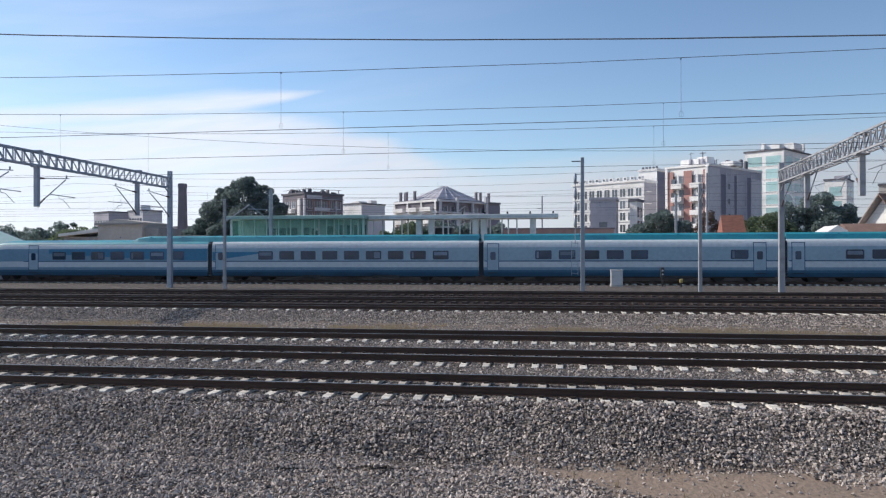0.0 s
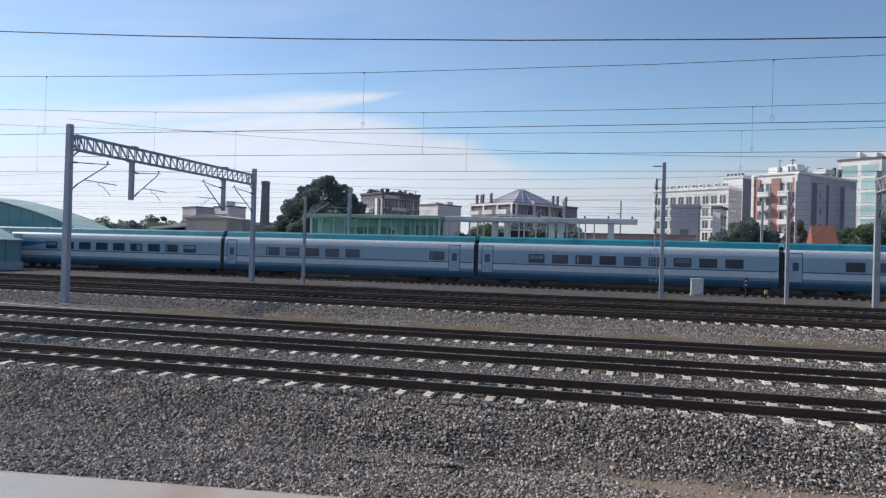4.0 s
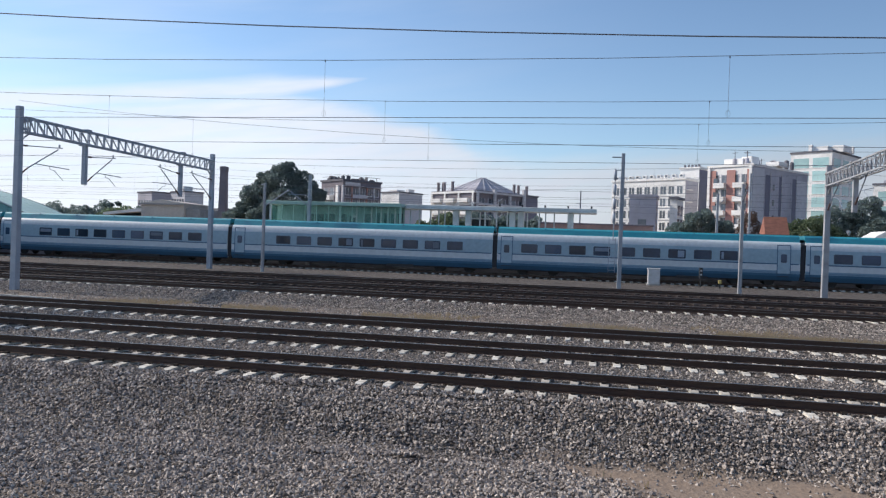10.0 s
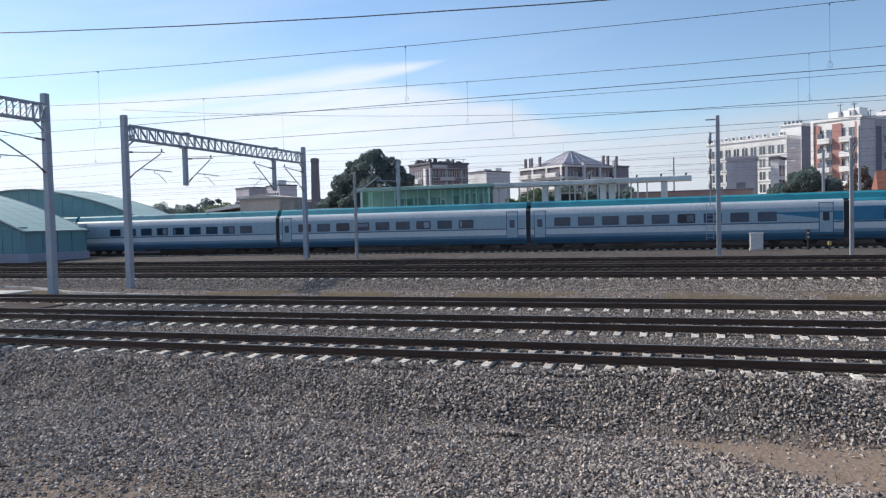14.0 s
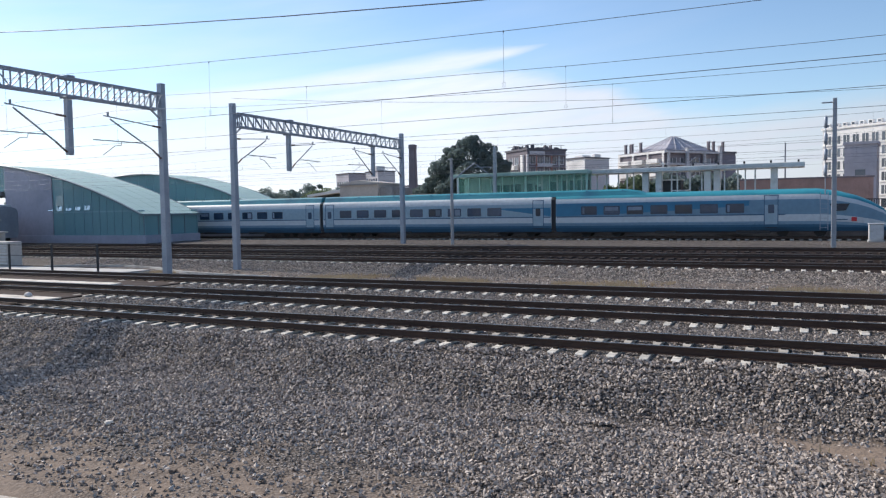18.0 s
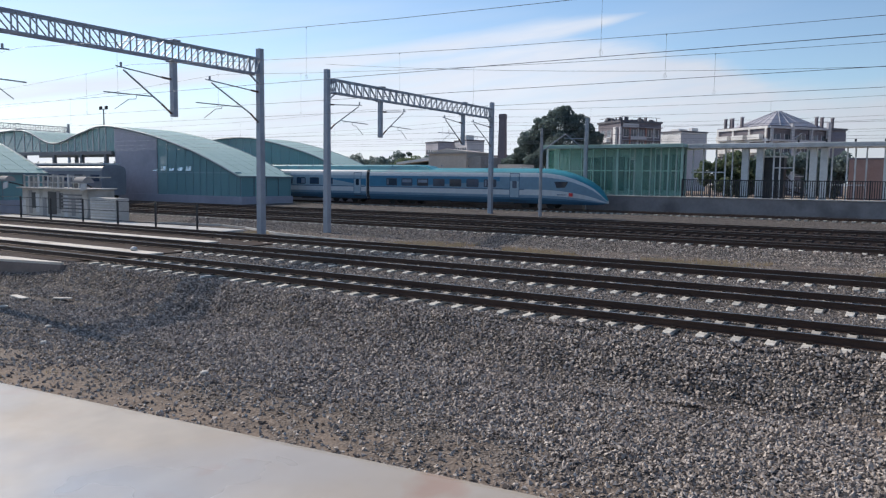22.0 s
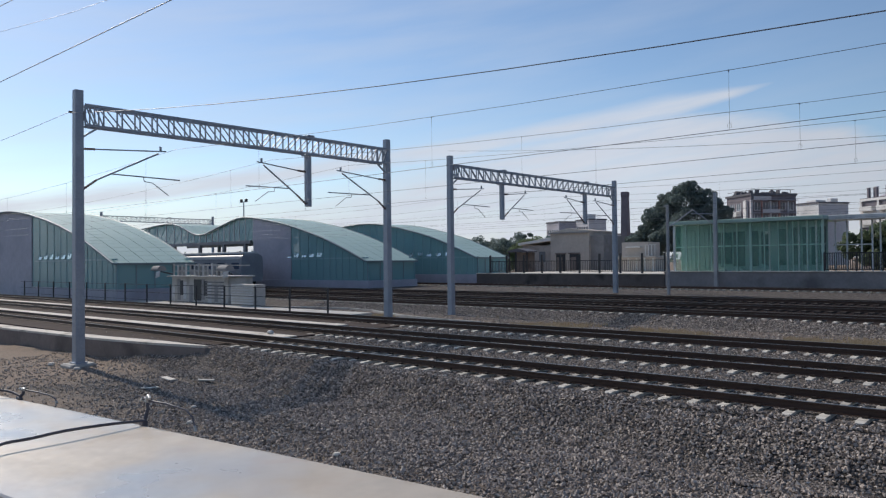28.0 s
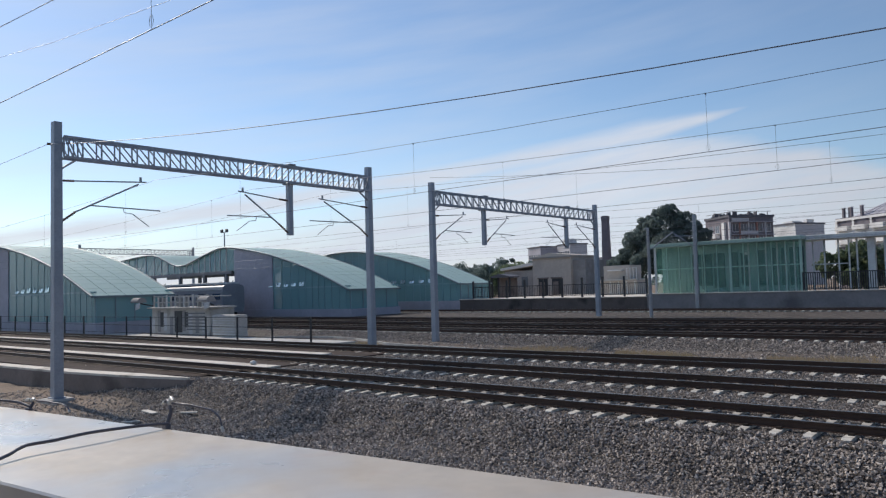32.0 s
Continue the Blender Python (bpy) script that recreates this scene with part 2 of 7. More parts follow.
# ---- materials ----
def surface(name, a, b, scale=3.0, rough=0.6, metal=0.0, bump=0.15, fine=None, spots=None, spot_scale=1.0, rand=0.0, stretch=(1, 1, 1), dist=0.01, spec=0.5, alpha=1.0):
    """A plain surface: two tones mixed by coarse and fine noise, with stains and a fine relief."""
    m = bpy.data.materials.new(name)
    m.use_nodes = True
    nt = m.node_tree
    N, L = nt.nodes.new, nt.links.new
    bsdf = nt.nodes["Principled BSDF"]
    co = N("ShaderNodeTexCoord")
    mp = N("ShaderNodeMapping")
    mp.inputs["Scale"].default_value = stretch
    L(co.outputs["Object"], mp.inputs[0])
    n1, n2 = N("ShaderNodeTexNoise"), N("ShaderNodeTexNoise")
    n1.inputs["Scale"].default_value, n1.inputs["Detail"].default_value = scale, 5
    n2.inputs["Scale"].default_value, n2.inputs["Detail"].default_value = fine or scale * 9, 3
    for n in (n1, n2):
        L(mp.outputs[0], n.inputs["Vector"])
    r1 = N("ShaderNodeMapRange")
    r1.inputs["From Min"].default_value, r1.inputs["From Max"].default_value = 0.3, 0.7
    L(n1.outputs["Fac"], r1.inputs["Value"])
    mix = N("ShaderNodeMix"); mix.data_type = "RGBA"
    mix.inputs[6].default_value, mix.inputs[7].default_value = (*a, 1), (*b, 1)
    L(r1.outputs[0], mix.inputs[0])
    tone = N("ShaderNodeMapRange")
    tone.inputs["To Min"].default_value, tone.inputs["To Max"].default_value = 0.82, 1.18
    L(n2.outputs["Fac"], tone.inputs["Value"])
    mul = N("ShaderNodeVectorMath"); mul.operation = "SCALE"
    L(mix.outputs[2], mul.inputs[0]); L(tone.outputs[0], mul.inputs["Scale"])
    col = mul.outputs[0]
    if rand:
        info, rr = N("ShaderNodeObjectInfo"), N("ShaderNodeMapRange")
        rr.inputs["To Min"].default_value, rr.inputs["To Max"].default_value = 1 - rand, 1 + rand
        L(info.outputs["Random"], rr.inputs["Value"])
        k = N("ShaderNodeVectorMath"); k.operation = "SCALE"
        L(col, k.inputs[0]); L(rr.outputs[0], k.inputs["Scale"])
        col = k.outputs[0]
    if spots:
        n3, r3 = N("ShaderNodeTexNoise"), N("ShaderNodeMapRange")
        n3.inputs["Scale"].default_value, n3.inputs["Detail"].default_value = spot_scale, 6
        L(mp.outputs[0], n3.inputs["Vector"])
        r3.inputs["From Min"].default_value, r3.inputs["From Max"].default_value = 0.52, 0.68
        L(n3.outputs["Fac"], r3.inputs["Value"])
        sm = N("ShaderNodeMix"); sm.data_type = "RGBA"
        sm.inputs[7].default_value = (*spots, 1)
        L(r3.outputs[0], sm.inputs[0]); L(col, sm.inputs[6])
        col = sm.outputs[2]
    L(col, bsdf.inputs["Base Color"])
    rg = N("ShaderNodeMapRange")
    rg.inputs["To Min"].default_value, rg.inputs["To Max"].default_value = max(rough - 0.12, 0.02), min(rough + 0.12, 1)
    L(n1.outputs["Fac"], rg.inputs["Value"]); L(rg.outputs[0], bsdf.inputs["Roughness"])
    bsdf.inputs["Metallic"].default_value = metal
    bsdf.inputs["Specular IOR Level"].default_value = spec
    bsdf.inputs["Alpha"].default_value = alpha
    if bump:
        bp = N("ShaderNodeBump")
        bp.inputs["Strength"].default_value, bp.inputs["Distance"].default_value = bump, dist
        L(n2.outputs["Fac"], bp.inputs["Height"]); L(bp.outputs[0], bsdf.inputs["Normal"])
    return m


def glazing(name, tint, rough=0.06, alpha=0.5, spec=0.5):
    """A tinted pane that lets part of what lies behind shine through."""
    m = bpy.data.materials.new(name)
    m.use_nodes = True
    b = m.node_tree.nodes["Principled BSDF"]
    b.inputs["Base Color"].default_value = (*tint, 1)
    b.inputs["Roughness"].default_value = rough
    b.inputs["Alpha"].default_value = alpha
    b.inputs["Specular IOR Level"].default_value = spec
    return m

M_STEEL_RAIL = surface("rail_steel", (0.05, 0.03, 0.024), (0.085, 0.05, 0.036), 2.0, 0.55, 0.35, 0.2, stretch=(0.3, 1, 1))
M_RAIL_TOP = surface("rail_head_polish", (0.16, 0.15, 0.145), (0.24, 0.23, 0.22), 3.0, 0.32, 0.8, 0.05, stretch=(0.2, 1, 1))
M_SLEEPER = surface("sleeper_concrete", (0.50, 0.475, 0.42), (0.64, 0.605, 0.535), 2.5, 0.85, 0, 0.3, rand=0.2, spots=(0.30, 0.27, 0.23), spot_scale=2.2)
M_SLEEPER_D = surface("dirty_sleeper", (0.05, 0.04, 0.036), (0.085, 0.068, 0.06), 2.5, 0.9, 0, 0.3)
M_CLIP = surface("clip_steel", (0.03, 0.025, 0.022), (0.06, 0.045, 0.035), 8, 0.6, 0.5)
M_CONCRETE = surface("cast_concrete", (0.42, 0.41, 0.39), (0.52, 0.51, 0.48), 1.2, 0.85, 0, 0.25, spots=(0.30, 0.28, 0.26), spot_scale=0.8)
M_FACE = surface("stained_concrete", (0.17, 0.14, 0.125), (0.25, 0.21, 0.19), 0.8, 0.9, 0, 0.3, spots=(0.12, 0.10, 0.09), spot_scale=0.6)
M_WALL_GREY = surface("platform_wall_concrete", (0.18, 0.18, 0.195), (0.25, 0.25, 0.26), 0.6, 0.85, 0, 0.2, spots=(0.12, 0.12, 0.13), spot_scale=0.4)
M_GALV = surface("galvanised_steel", (0.28, 0.315, 0.37), (0.37, 0.405, 0.46), 1.5, 0.5, 0.35, 0.08)
M_POLE = surface("painted_steel_mast", (0.34, 0.345, 0.36), (0.42, 0.42, 0.43), 1.2, 0.6, 0.2, 0.08, spots=(0.28, 0.27, 0.27), spot_scale=1.5)
M_WIRE = surface("overhead_wire", (0.12, 0.14, 0.17), (0.18, 0.20, 0.24), 2, 0.5, 0.4, 0)
M_INSUL = surface("brown_insulator", (0.10, 0.06, 0.05), (0.16, 0.10, 0.08), 6, 0.3)
M_DARK = surface("dark_paint", (0.02, 0.022, 0.026), (0.04, 0.042, 0.048), 4, 0.5)
M_BLACK_RAIL = surface("black_railing_paint", (0.018, 0.02, 0.024), (0.035, 0.037, 0.042), 4, 0.45)


# ---- ground ----
PROFILE = ((-400, -1.0), (2, -1.0), (12.0, -1.0), (13.1, -0.96), (13.6, -0.84), (14.75, -0.30), (15.12, -0.215), (15.6, -0.235), (27.6, -0.235), (29.6, -0.42), (32, -0.5), (35.2, -0.45), (37.0, -0.20), (40.4, -0.18),
           (43.9, -0.08), (49.3, 0.02), (52.0, 0.04), (54, 0.1), (58, 0.13), (61.0, 0.11), (65.8, 0.11), (67, 0.2), (90, 0.4), (5000, 0.4))


def ground_z(y):
    for (y0, z0), (y1, z1) in zip(PROFILE, PROFILE[1:]):
        if y <= y1:
            k = (y - y0) / (y1 - y0)
            return z0 + (z1 - z0) * k
    return PROFILE[-1][1]


def rough_z(x, y):
    """Small unevenness of the ground: level between the rails, rougher on the bank and the open ground."""
    k = 0.22 if 15.4 < y < 28.0 else 1.0
    z = k * (0.05 * noise.noise((x * 0.5, y * 0.5, 0)) + 0.035 * noise.noise((x * 1.7, y * 1.7, 3)))
    if 12.6 < y < 14.9:
        z += 0.17 * noise.noise((x * 0.35, y * 0.9, 9)) + 0.06 * noise.noise((x * 1.1, y * 1.3, 12))
    # the toe of the bank is cut sharper towards the east
    east = min(max((x + 10) / 6, 0), 1)
    return z - east * 0.2 * max(0, 1 - abs(y - 13.55) / 0.9)


def steps(*spans):
    out = []
    for a, b, d in spans:
        n = max(int(round((b - a) / d)), 1)
        out += [a + (b - a) * i / n for i in range(n)]
    return out + [spans[-1][1]]


def ballast_material():
    """Crushed stone over brown earth: stone by stone tone and relief, earth showing where the stones are thin."""
    m = bpy.data.materials.new("crushed_stone")
    m.use_nodes = True
    nt = m.node_tree
    N, L = nt.nodes.new, nt.links.new
    bsdf = nt.nodes["Principled BSDF"]
    co = N("ShaderNodeTexCoord")
    sep = N("ShaderNodeSeparateXYZ"); L(co.outputs["Object"], sep.inputs[0])
    vor = N("ShaderNodeTexVoronoi"); vor.inputs["Scale"].default_value = 21.0
    L(co.outputs["Object"], vor.inputs["Vector"])
    hsv = N("ShaderNodeSeparateColor"); L(vor.outputs["Color"], hsv.inputs[0])
    ramp = N("ShaderNodeValToRGB")
    e = ramp.color_ramp.elements
    e[0].position, e[0].color = 0.0, (0.105, 0.09, 0.08, 1)
    e[1].position, e[1].color = 1.0, (0.47, 0.415, 0.37, 1)
    mid = e.new(0.55); mid.color = (0.25, 0.218, 0.194, 1)
    L(hsv.outputs[0], ramp.inputs[0])
    # gaps between the stones, their shade painted dark
    gap = N("ShaderNodeMapRange")
    gap.inputs["From Min"].default_value, gap.inputs["From Max"].default_value = 0.25, 0.62
    gap.inputs["To Min"].default_value, gap.inputs["To Max"].default_value = 1.0, 0.35
    L(vor.outputs["Distance"], gap.inputs["Value"])
    stone = N("ShaderNodeVectorMath"); stone.operation = "SCALE"
    L(ramp.outputs[0], stone.inputs[0]); L(gap.outputs[0], stone.inputs["Scale"])
    # large tone changes
    big = N("ShaderNodeTexNoise"); big.inputs["Scale"].default_value, big.inputs["Detail"].default_value = 0.35, 6
    L(co.outputs["Object"], big.inputs["Vector"])
    tone = N("ShaderNodeMapRange"); tone.inputs["To Min"].default_value, tone.inputs["To Max"].default_value = 0.72, 1.28
    L(big.outputs["Fac"], tone.inputs["Value"])
    st2 = N("ShaderNodeVectorMath"); st2.operation = "SCALE"
    L(stone.outputs[0], st2.inputs[0]); L(tone.outputs[0], st2.inputs["Scale"])
    # shade of deeper crevices put into the colour, darker still beyond the ditch
    deep = N("ShaderNodeMapRange")
    deep.inputs["From Min"].default_value, deep.inputs["From Max"].default_value = 31.0, 35.0
    deep.inputs["To Min"].default_value, deep.inputs["To Max"].default_value = 0.85, 0.8
    L(sep.outputs[1], deep.inputs["Value"])
    crevice = N("ShaderNodeVectorMath"); crevice.operation = "SCALE"
    L(st2.outputs[0], crevice.inputs[0]); L(deep.outputs[0], crevice.inputs["Scale"])
    st2 = crevice
    # rust and oil under the yard tracks
    yard = N("ShaderNodeMapRange"); yard.interpolation_type = "SMOOTHSTEP"
    yard.inputs["From Min"].default_value, yard.inputs["From Max"].default_value = 37.0, 38.0
    L(sep.outputs[1], yard.inputs["Value"])
    yend = N("ShaderNodeMapRange")
    yend.inputs["From Min"].default_value, yend.inputs["From Max"].default_value = 53.0, 52.2
    L(sep.outputs[1], yend.inputs["Value"])
    ym = N("ShaderNodeMath"); ym.operation = "MULTIPLY"
    L(yard.outputs[0], ym.inputs[0]); L(yend.outputs[0], ym.inputs[1])
    rust = N("ShaderNodeVectorMath"); rust.operation = "MULTIPLY"; rust.inputs[1].default_value = (0.30, 0.225, 0.205)
    L(st2.outputs[0], rust.inputs[0])
    st3 = N("ShaderNodeMix"); st3.data_type = "RGBA"
    L(ym.outputs[0], st3.inputs[0]); L(st2.outputs[0], st3.inputs[6]); L(rust.outputs[0], st3.inputs[7])
    # earth
    en = N("ShaderNodeTexNoise"); en.inputs["Scale"].default_value, en.inputs["Detail"].default_value = 9.0, 8
    L(co.outputs["Object"], en.inputs["Vector"])
    er = N("ShaderNodeMix"); er.data_type = "RGBA"
    er.inputs[6].default_value, er.inputs[7].default_value = (0.175, 0.134, 0.105, 1), (0.31, 0.242, 0.185, 1)
    L(en.outputs["Fac"], er.inputs[0])

    def bump_of(axis, lo, hi, soft):
        """1 between lo and hi along an axis, 0 outside, with soft ends."""
        a, b = N("ShaderNodeMapRange"), N("ShaderNodeMapRange")
        for node, p, q in ((a, lo - soft, lo + soft), (b, hi + soft, hi - soft)):
            node.inputs["From Min"].default_value, node.inputs["From Max"].default_value = p, q
            L(sep.outputs[axis], node.inputs["Value"])
        mu = N("ShaderNodeMath"); mu.operation = "MULTIPLY"
        L(a.outputs[0], mu.inputs[0]); L(b.outputs[0], mu.inputs[1])
        return mu.outputs[0]

    def times(a, b):
        mu = N("ShaderNodeMath"); mu.operation = "MULTIPLY"
        L(a, mu.inputs[0]); L(b, mu.inputs[1])
        return mu.outputs[0]

    def plus(a, b):
        ad = N("ShaderNodeMath"); ad.operation = "MAXIMUM"
        L(a, ad.inputs[0]); L(b, ad.inputs[1])
        return ad.outputs[0]

    slant, trod = N("ShaderNodeMath"), N("ShaderNodeMapRange")
    slant.operation = "MULTIPLY_ADD"; slant.inputs[1].default_value = 0.78
    L(sep.outputs[0], slant.inputs[0]); L(sep.outputs[1], slant.inputs[2])
    trod.inputs["From Min"].default_value, trod.inputs["From Max"].default_value = 12.2, 13.3
    L(slant.outputs[0], trod.inputs["Value"])
    path_right = times(trod.outputs[0], bump_of(1, -60, 13.75, 0.35))
    left_bare = times(bump_of(0, -70, -25, 2.5), bump_of(1, -60, 13.6, 1.2))
    front = times(bump_of(1, -60, 9.6, 2.2), bump_of(0, -60, 60, 3))
    ditch = bump_of(1, 30.6, 34.6, 0.6)
    far = bump_of(1, 66, 4000, 1.0)
    half = N("ShaderNodeMath"); half.operation = "MULTIPLY"; half.inputs[1].default_value = 0.55
    L(ditch, half.inputs[0])
    fh = N("ShaderNodeMath"); fh.operation = "MULTIPLY"; fh.inputs[1].default_value = 0.8
    L(front, fh.inputs[0])
    zone = plus(plus(plus(path_right, left_bare), plus(fh.outputs[0], half.outputs[0])), far)
    pn = N("ShaderNodeTexNoise"); pn.inputs["Scale"].default_value, pn.inputs["Detail"].default_value = 1.6, 8
    L(co.outputs["Object"], pn.inputs["Vector"])
    add = N("ShaderNodeMath"); add.operation = "ADD"
    L(zone, add.inputs[0]); L(pn.outputs["Fac"], add.inputs[1])
    cut = N("ShaderNodeMapRange")
    cut.inputs["From Min"].default_value, cut.inputs["From Max"].default_value = 0.86, 1.42
    L(add.outputs[0], cut.inputs["Value"])
    mix = N("ShaderNodeMix"); mix.data_type = "RGBA"
    L(cut.outputs[0], mix.inputs[0]); L(st3.outputs[2], mix.inputs[6]); L(er.outputs[2], mix.inputs[7])
    L(mix.outputs[2], bsdf.inputs["Base Color"])
    bsdf.inputs["Roughness"].default_value = 0.92
    bsdf.inputs["Specular IOR Level"].default_value = 0.25
    inv = N("ShaderNodeMath"); inv.operation = "SUBTRACT"; inv.inputs[0].default_value = 1.0
    L(vor.outputs["Distance"], inv.inputs[1])
    hh = N("ShaderNodeMix"); L(cut.outputs[0], hh.inputs[0]); L(inv.outputs[0], hh.inputs[2]); L(en.outputs["Fac"], hh.inputs[3])
    bp = N("ShaderNodeBump"); bp.inputs["Strength"].default_value, bp.inputs["Distance"].default_value = 1.0, 0.045
    L(hh.outputs[0], bp.inputs["Height"]); L(bp.outputs[0], bsdf.inputs["Normal"])
    return m


M_BALLAST = ballast_material()


def build_ground():
    xs = steps((-4000, -400, 900), (-400, -110, 40), (-110, -40, 2.0), (-40, 30, 0.5), (30, 110, 4), (110, 500, 60), (500, 4000, 900))
    ys = steps((-400, -20, 60), (-20, 2, 4), (2, 38, 0.4), (38, 70, 1.0), (70, 130, 10), (130, 500, 90), (500, 4600, 900))
    g = Geo()
    for y in ys:
        for x in xs:
            z = ground_z(y)
            if -45 < x < 32 and 2 < y < 38:
                z += rough_z(x, y)
            g.v.append((x, y, z))
    k = len(xs)
    for j in range(len(ys) - 1):
        for i in range(k - 1):
            g.face((j * k + i, j * k + i + 1, j * k + k + i + 1, j * k + k + i), True)
    structure("ground", g, M_BALLAST, "grey crushed stone and brown earth of the rail yard", "ground")


build_ground()


# ---- tracks ----
RAIL = ((-0.07, 0.0), (0.07, 0.0), (0.07, 0.014), (0.012, 0.035), (0.012, 0.122), (0.036, 0.135), (0.036, 0.165), (-0.036, 0.165), (-0.036, 0.135), (-0.012, 0.122), (-0.012, 0.035), (-0.07, 0.014))
PITCH = 0.64


def rail_mesh(x0, x1, ztop):
    g = Geo()
    pts = [(x0, y, z + ztop - 0.17) for y, z in RAIL]
    g.prism(pts, (x1 - x0, 0, 0))
    g.box(x0, -0.028, ztop - 0.005, x1, 0.028, ztop + 0.003, m=1)
    return g.mesh("rail", M_STEEL_RAIL, M_RAIL_TOP)


def sleeper_mesh():
    """A pre-stressed concrete sleeper with its waisted middle and rail seats."""
    g = Geo()
    rings = []
    for y, w, h in ((-1.25, 0.10, 0.16), (-1.2, 0.125, 0.19), (-0.5, 0.125, 0.2), (-0.35, 0.105, 0.18), (0.35, 0.105, 0.18), (0.5, 0.125, 0.2), (1.2, 0.125, 0.19), (1.25, 0.10, 0.16)):
        rings.append([(-w, y, -0.03), (w, y, -0.03), (w * 0.72, y, h), (-w * 0.72, y, h)])
    g.loft(rings, False)
    return g.mesh("sleeper", M_SLEEPER)


SLEEPER = sleeper_mesh()


def track(yc, ztop, x0, x1, phase, s0, s1, label, far=False, dirty=False):
    """One track: two rails, and a sleeper every 0.64 m between s0 and s1."""
    t = thing("railway_track", label, "track", 0, yc, 0, group="tracks of the yard", kind="structure")
    rm = rail_mesh(x0, x1, ztop)
    for s in (-0.7525, 0.7525):
        part("rail", rm, None, t, at=pose(0, s, 0))
    n0, n1 = math.ceil((s0 - phase) / PITCH), math.floor((s1 - phase) / PITCH)
    if far:
        g = Geo()
        for i in range(n0, n1 + 1):
            x = phase + i * PITCH
            g.box(x - 0.13, -1.25, ztop - 0.36, x + 0.13, 1.25, ztop - 0.165)
        tagged(part("sleepers", g, M_SLEEPER_D if dirty else M_SLEEPER, t), kind="stuff")
        return t
    rnd = random.Random(int(yc * 10))
    for i in range(n0, n1 + 1):
        part("sleeper", SLEEPER, None, t, at=pose(phase + i * PITCH + rnd.uniform(-0.012, 0.012), rnd.uniform(-0.03, 0.03), ztop - 0.375 + rnd.uniform(-0.01, 0.006), 0, 0, rnd.uniform(-0.7, 0.7)))
    g = Geo()
    for i in range(n0, n1 + 1):
        x = phase + i * PITCH
        for s in (-0.7525, 0.7525):
            for d in (-0.11, 0.11):
                g.box(x - 0.05, s + d - 0.04, ztop - 0.19, x + 0.05, s + d + 0.04, ztop - 0.135)
    tagged(part("rail_clips", g, M_CLIP, t), kind="stuff")
    return t


track(16.40, 0.0, -150, 110, 0.44, -24.0, 21, "dark steel rails on pale concrete sleepers in grey ballast")
track(21.05, 0.0, -150, 110, 0.20, -25.5, 25, "dark steel rails on pale concrete sleepers in grey ballast")
track(26.10, 0.0, -150, 110, 0.05, -30.0, 30, "dark steel rails on pale concrete sleepers in grey ballast")
track(38.70, 0.04, -150, 120, 0.30, -62, 42, "dark rails beyond the ditch, sleeper ends showing white")
track(43.80, 0.14, -150, 120, 0.10, -70, 45, "dark rails beyond the ditch on dirty sleepers", True, True)
track(49.20, 0.24, -150, 120, 0.50, -70, 50, "dark rails beyond the ditch on dirty sleepers", True, True)
track(63.90, 0.37, -220, 220, 0.30, -70, 50, "running line that the train uses, in grey ballast", True)


# ---- overhead line: masts, lattice portals, wires ----
def box_mast(name, height, w, material, parent, at, taper=0.85):
    g = Geo()
    def ring(z, k):
        b = 0.02
        return [(-k + b, -k, z), (k - b, -k, z), (k, -k + b, z), (k, k - b, z), (k - b, k, z), (-k + b, k, z), (-k, k - b, z), (-k, -k + b, z)]
    g.loft([ring(0, w / 2), ring(height, w / 2 * taper)], False)
    g.box(-w / 2 - 0.06, -w / 2 - 0.06, -0.02, w / 2 + 0.06, w / 2 + 0.06, 0.03, 0.01)
    return part(name, g, material, parent, at=at)


def insulator(g, p, q, r=0.06, n=6):
    p, q = Vector(p), Vector(q)
    pts, k = [], 2 * n
    for i in range(k + 1):
        g_r = r if i % 2 else r * 0.5
        pts.append((p.lerp(q, i / k), g_r))
    d = (q - p).normalized()
    u = d.cross(Vector((1, 0, 0))).normalized()
    w = u.cross(d)
    g.loft([[c + (u * math.cos(a) + w * math.sin(a)) * rr for a in (2 * math.pi * j / 7 for j in range(7))] for c, rr in pts], True)


def arm(parent, y0, y1, top=7.3, low=5.72, wire=5.68):
    """A cantilever from a post at y0 out to the wires at y1: stay tube, slanting tube, registration arm, insulators."""
    s = 1 if y1 > y0 else -1
    y0 += s * 0.14
    c = part("cantilever", Geo().tube([(0, y0 + s * 0.55, low + 0.42), (0, y1 - s * 0.1, top + 0.12)], 0.038).tube([(0, y0 + s * 0.5, top + 0.03), (0, y1 + s * 0.25, top + 0.24)], 0.03), M_GALV, parent)
    g = Geo()
    insulator(g, (0, y0, top), (0, y0 + s * 0.5, top + 0.03))
    part("insulator", g, M_INSUL, c)
    g = Geo()
    insulator(g, (0, y0, low), (0, y0 + s * 0.55, low + 0.42))
    part("insulator", g, M_INSUL, c)
    ym = y0 + s * 0.55 + (y1 - s * 0.1 - y0 - s * 0.55) * 0.22
    zm = low + 0.42 + (top + 0.12 - low - 0.42) * 0.22
    part("registration_arm", Geo().tube([(0, ym, zm), (0, y1 + s * 0.85, zm - 0.04)], 0.028).tube([(0, y1 - s * 0.75, zm), (0, y1 - s * 0.7, zm - 0.2), (0, y1 - s * 0.35, zm - 0.24), (0, y1 + s * 0.35, wire + 0.02)], 0.018)
         .tube([(0, y1, top + 0.2), (0, y1, top + 0.42)], 0.05), M_GALV, c)
    return c


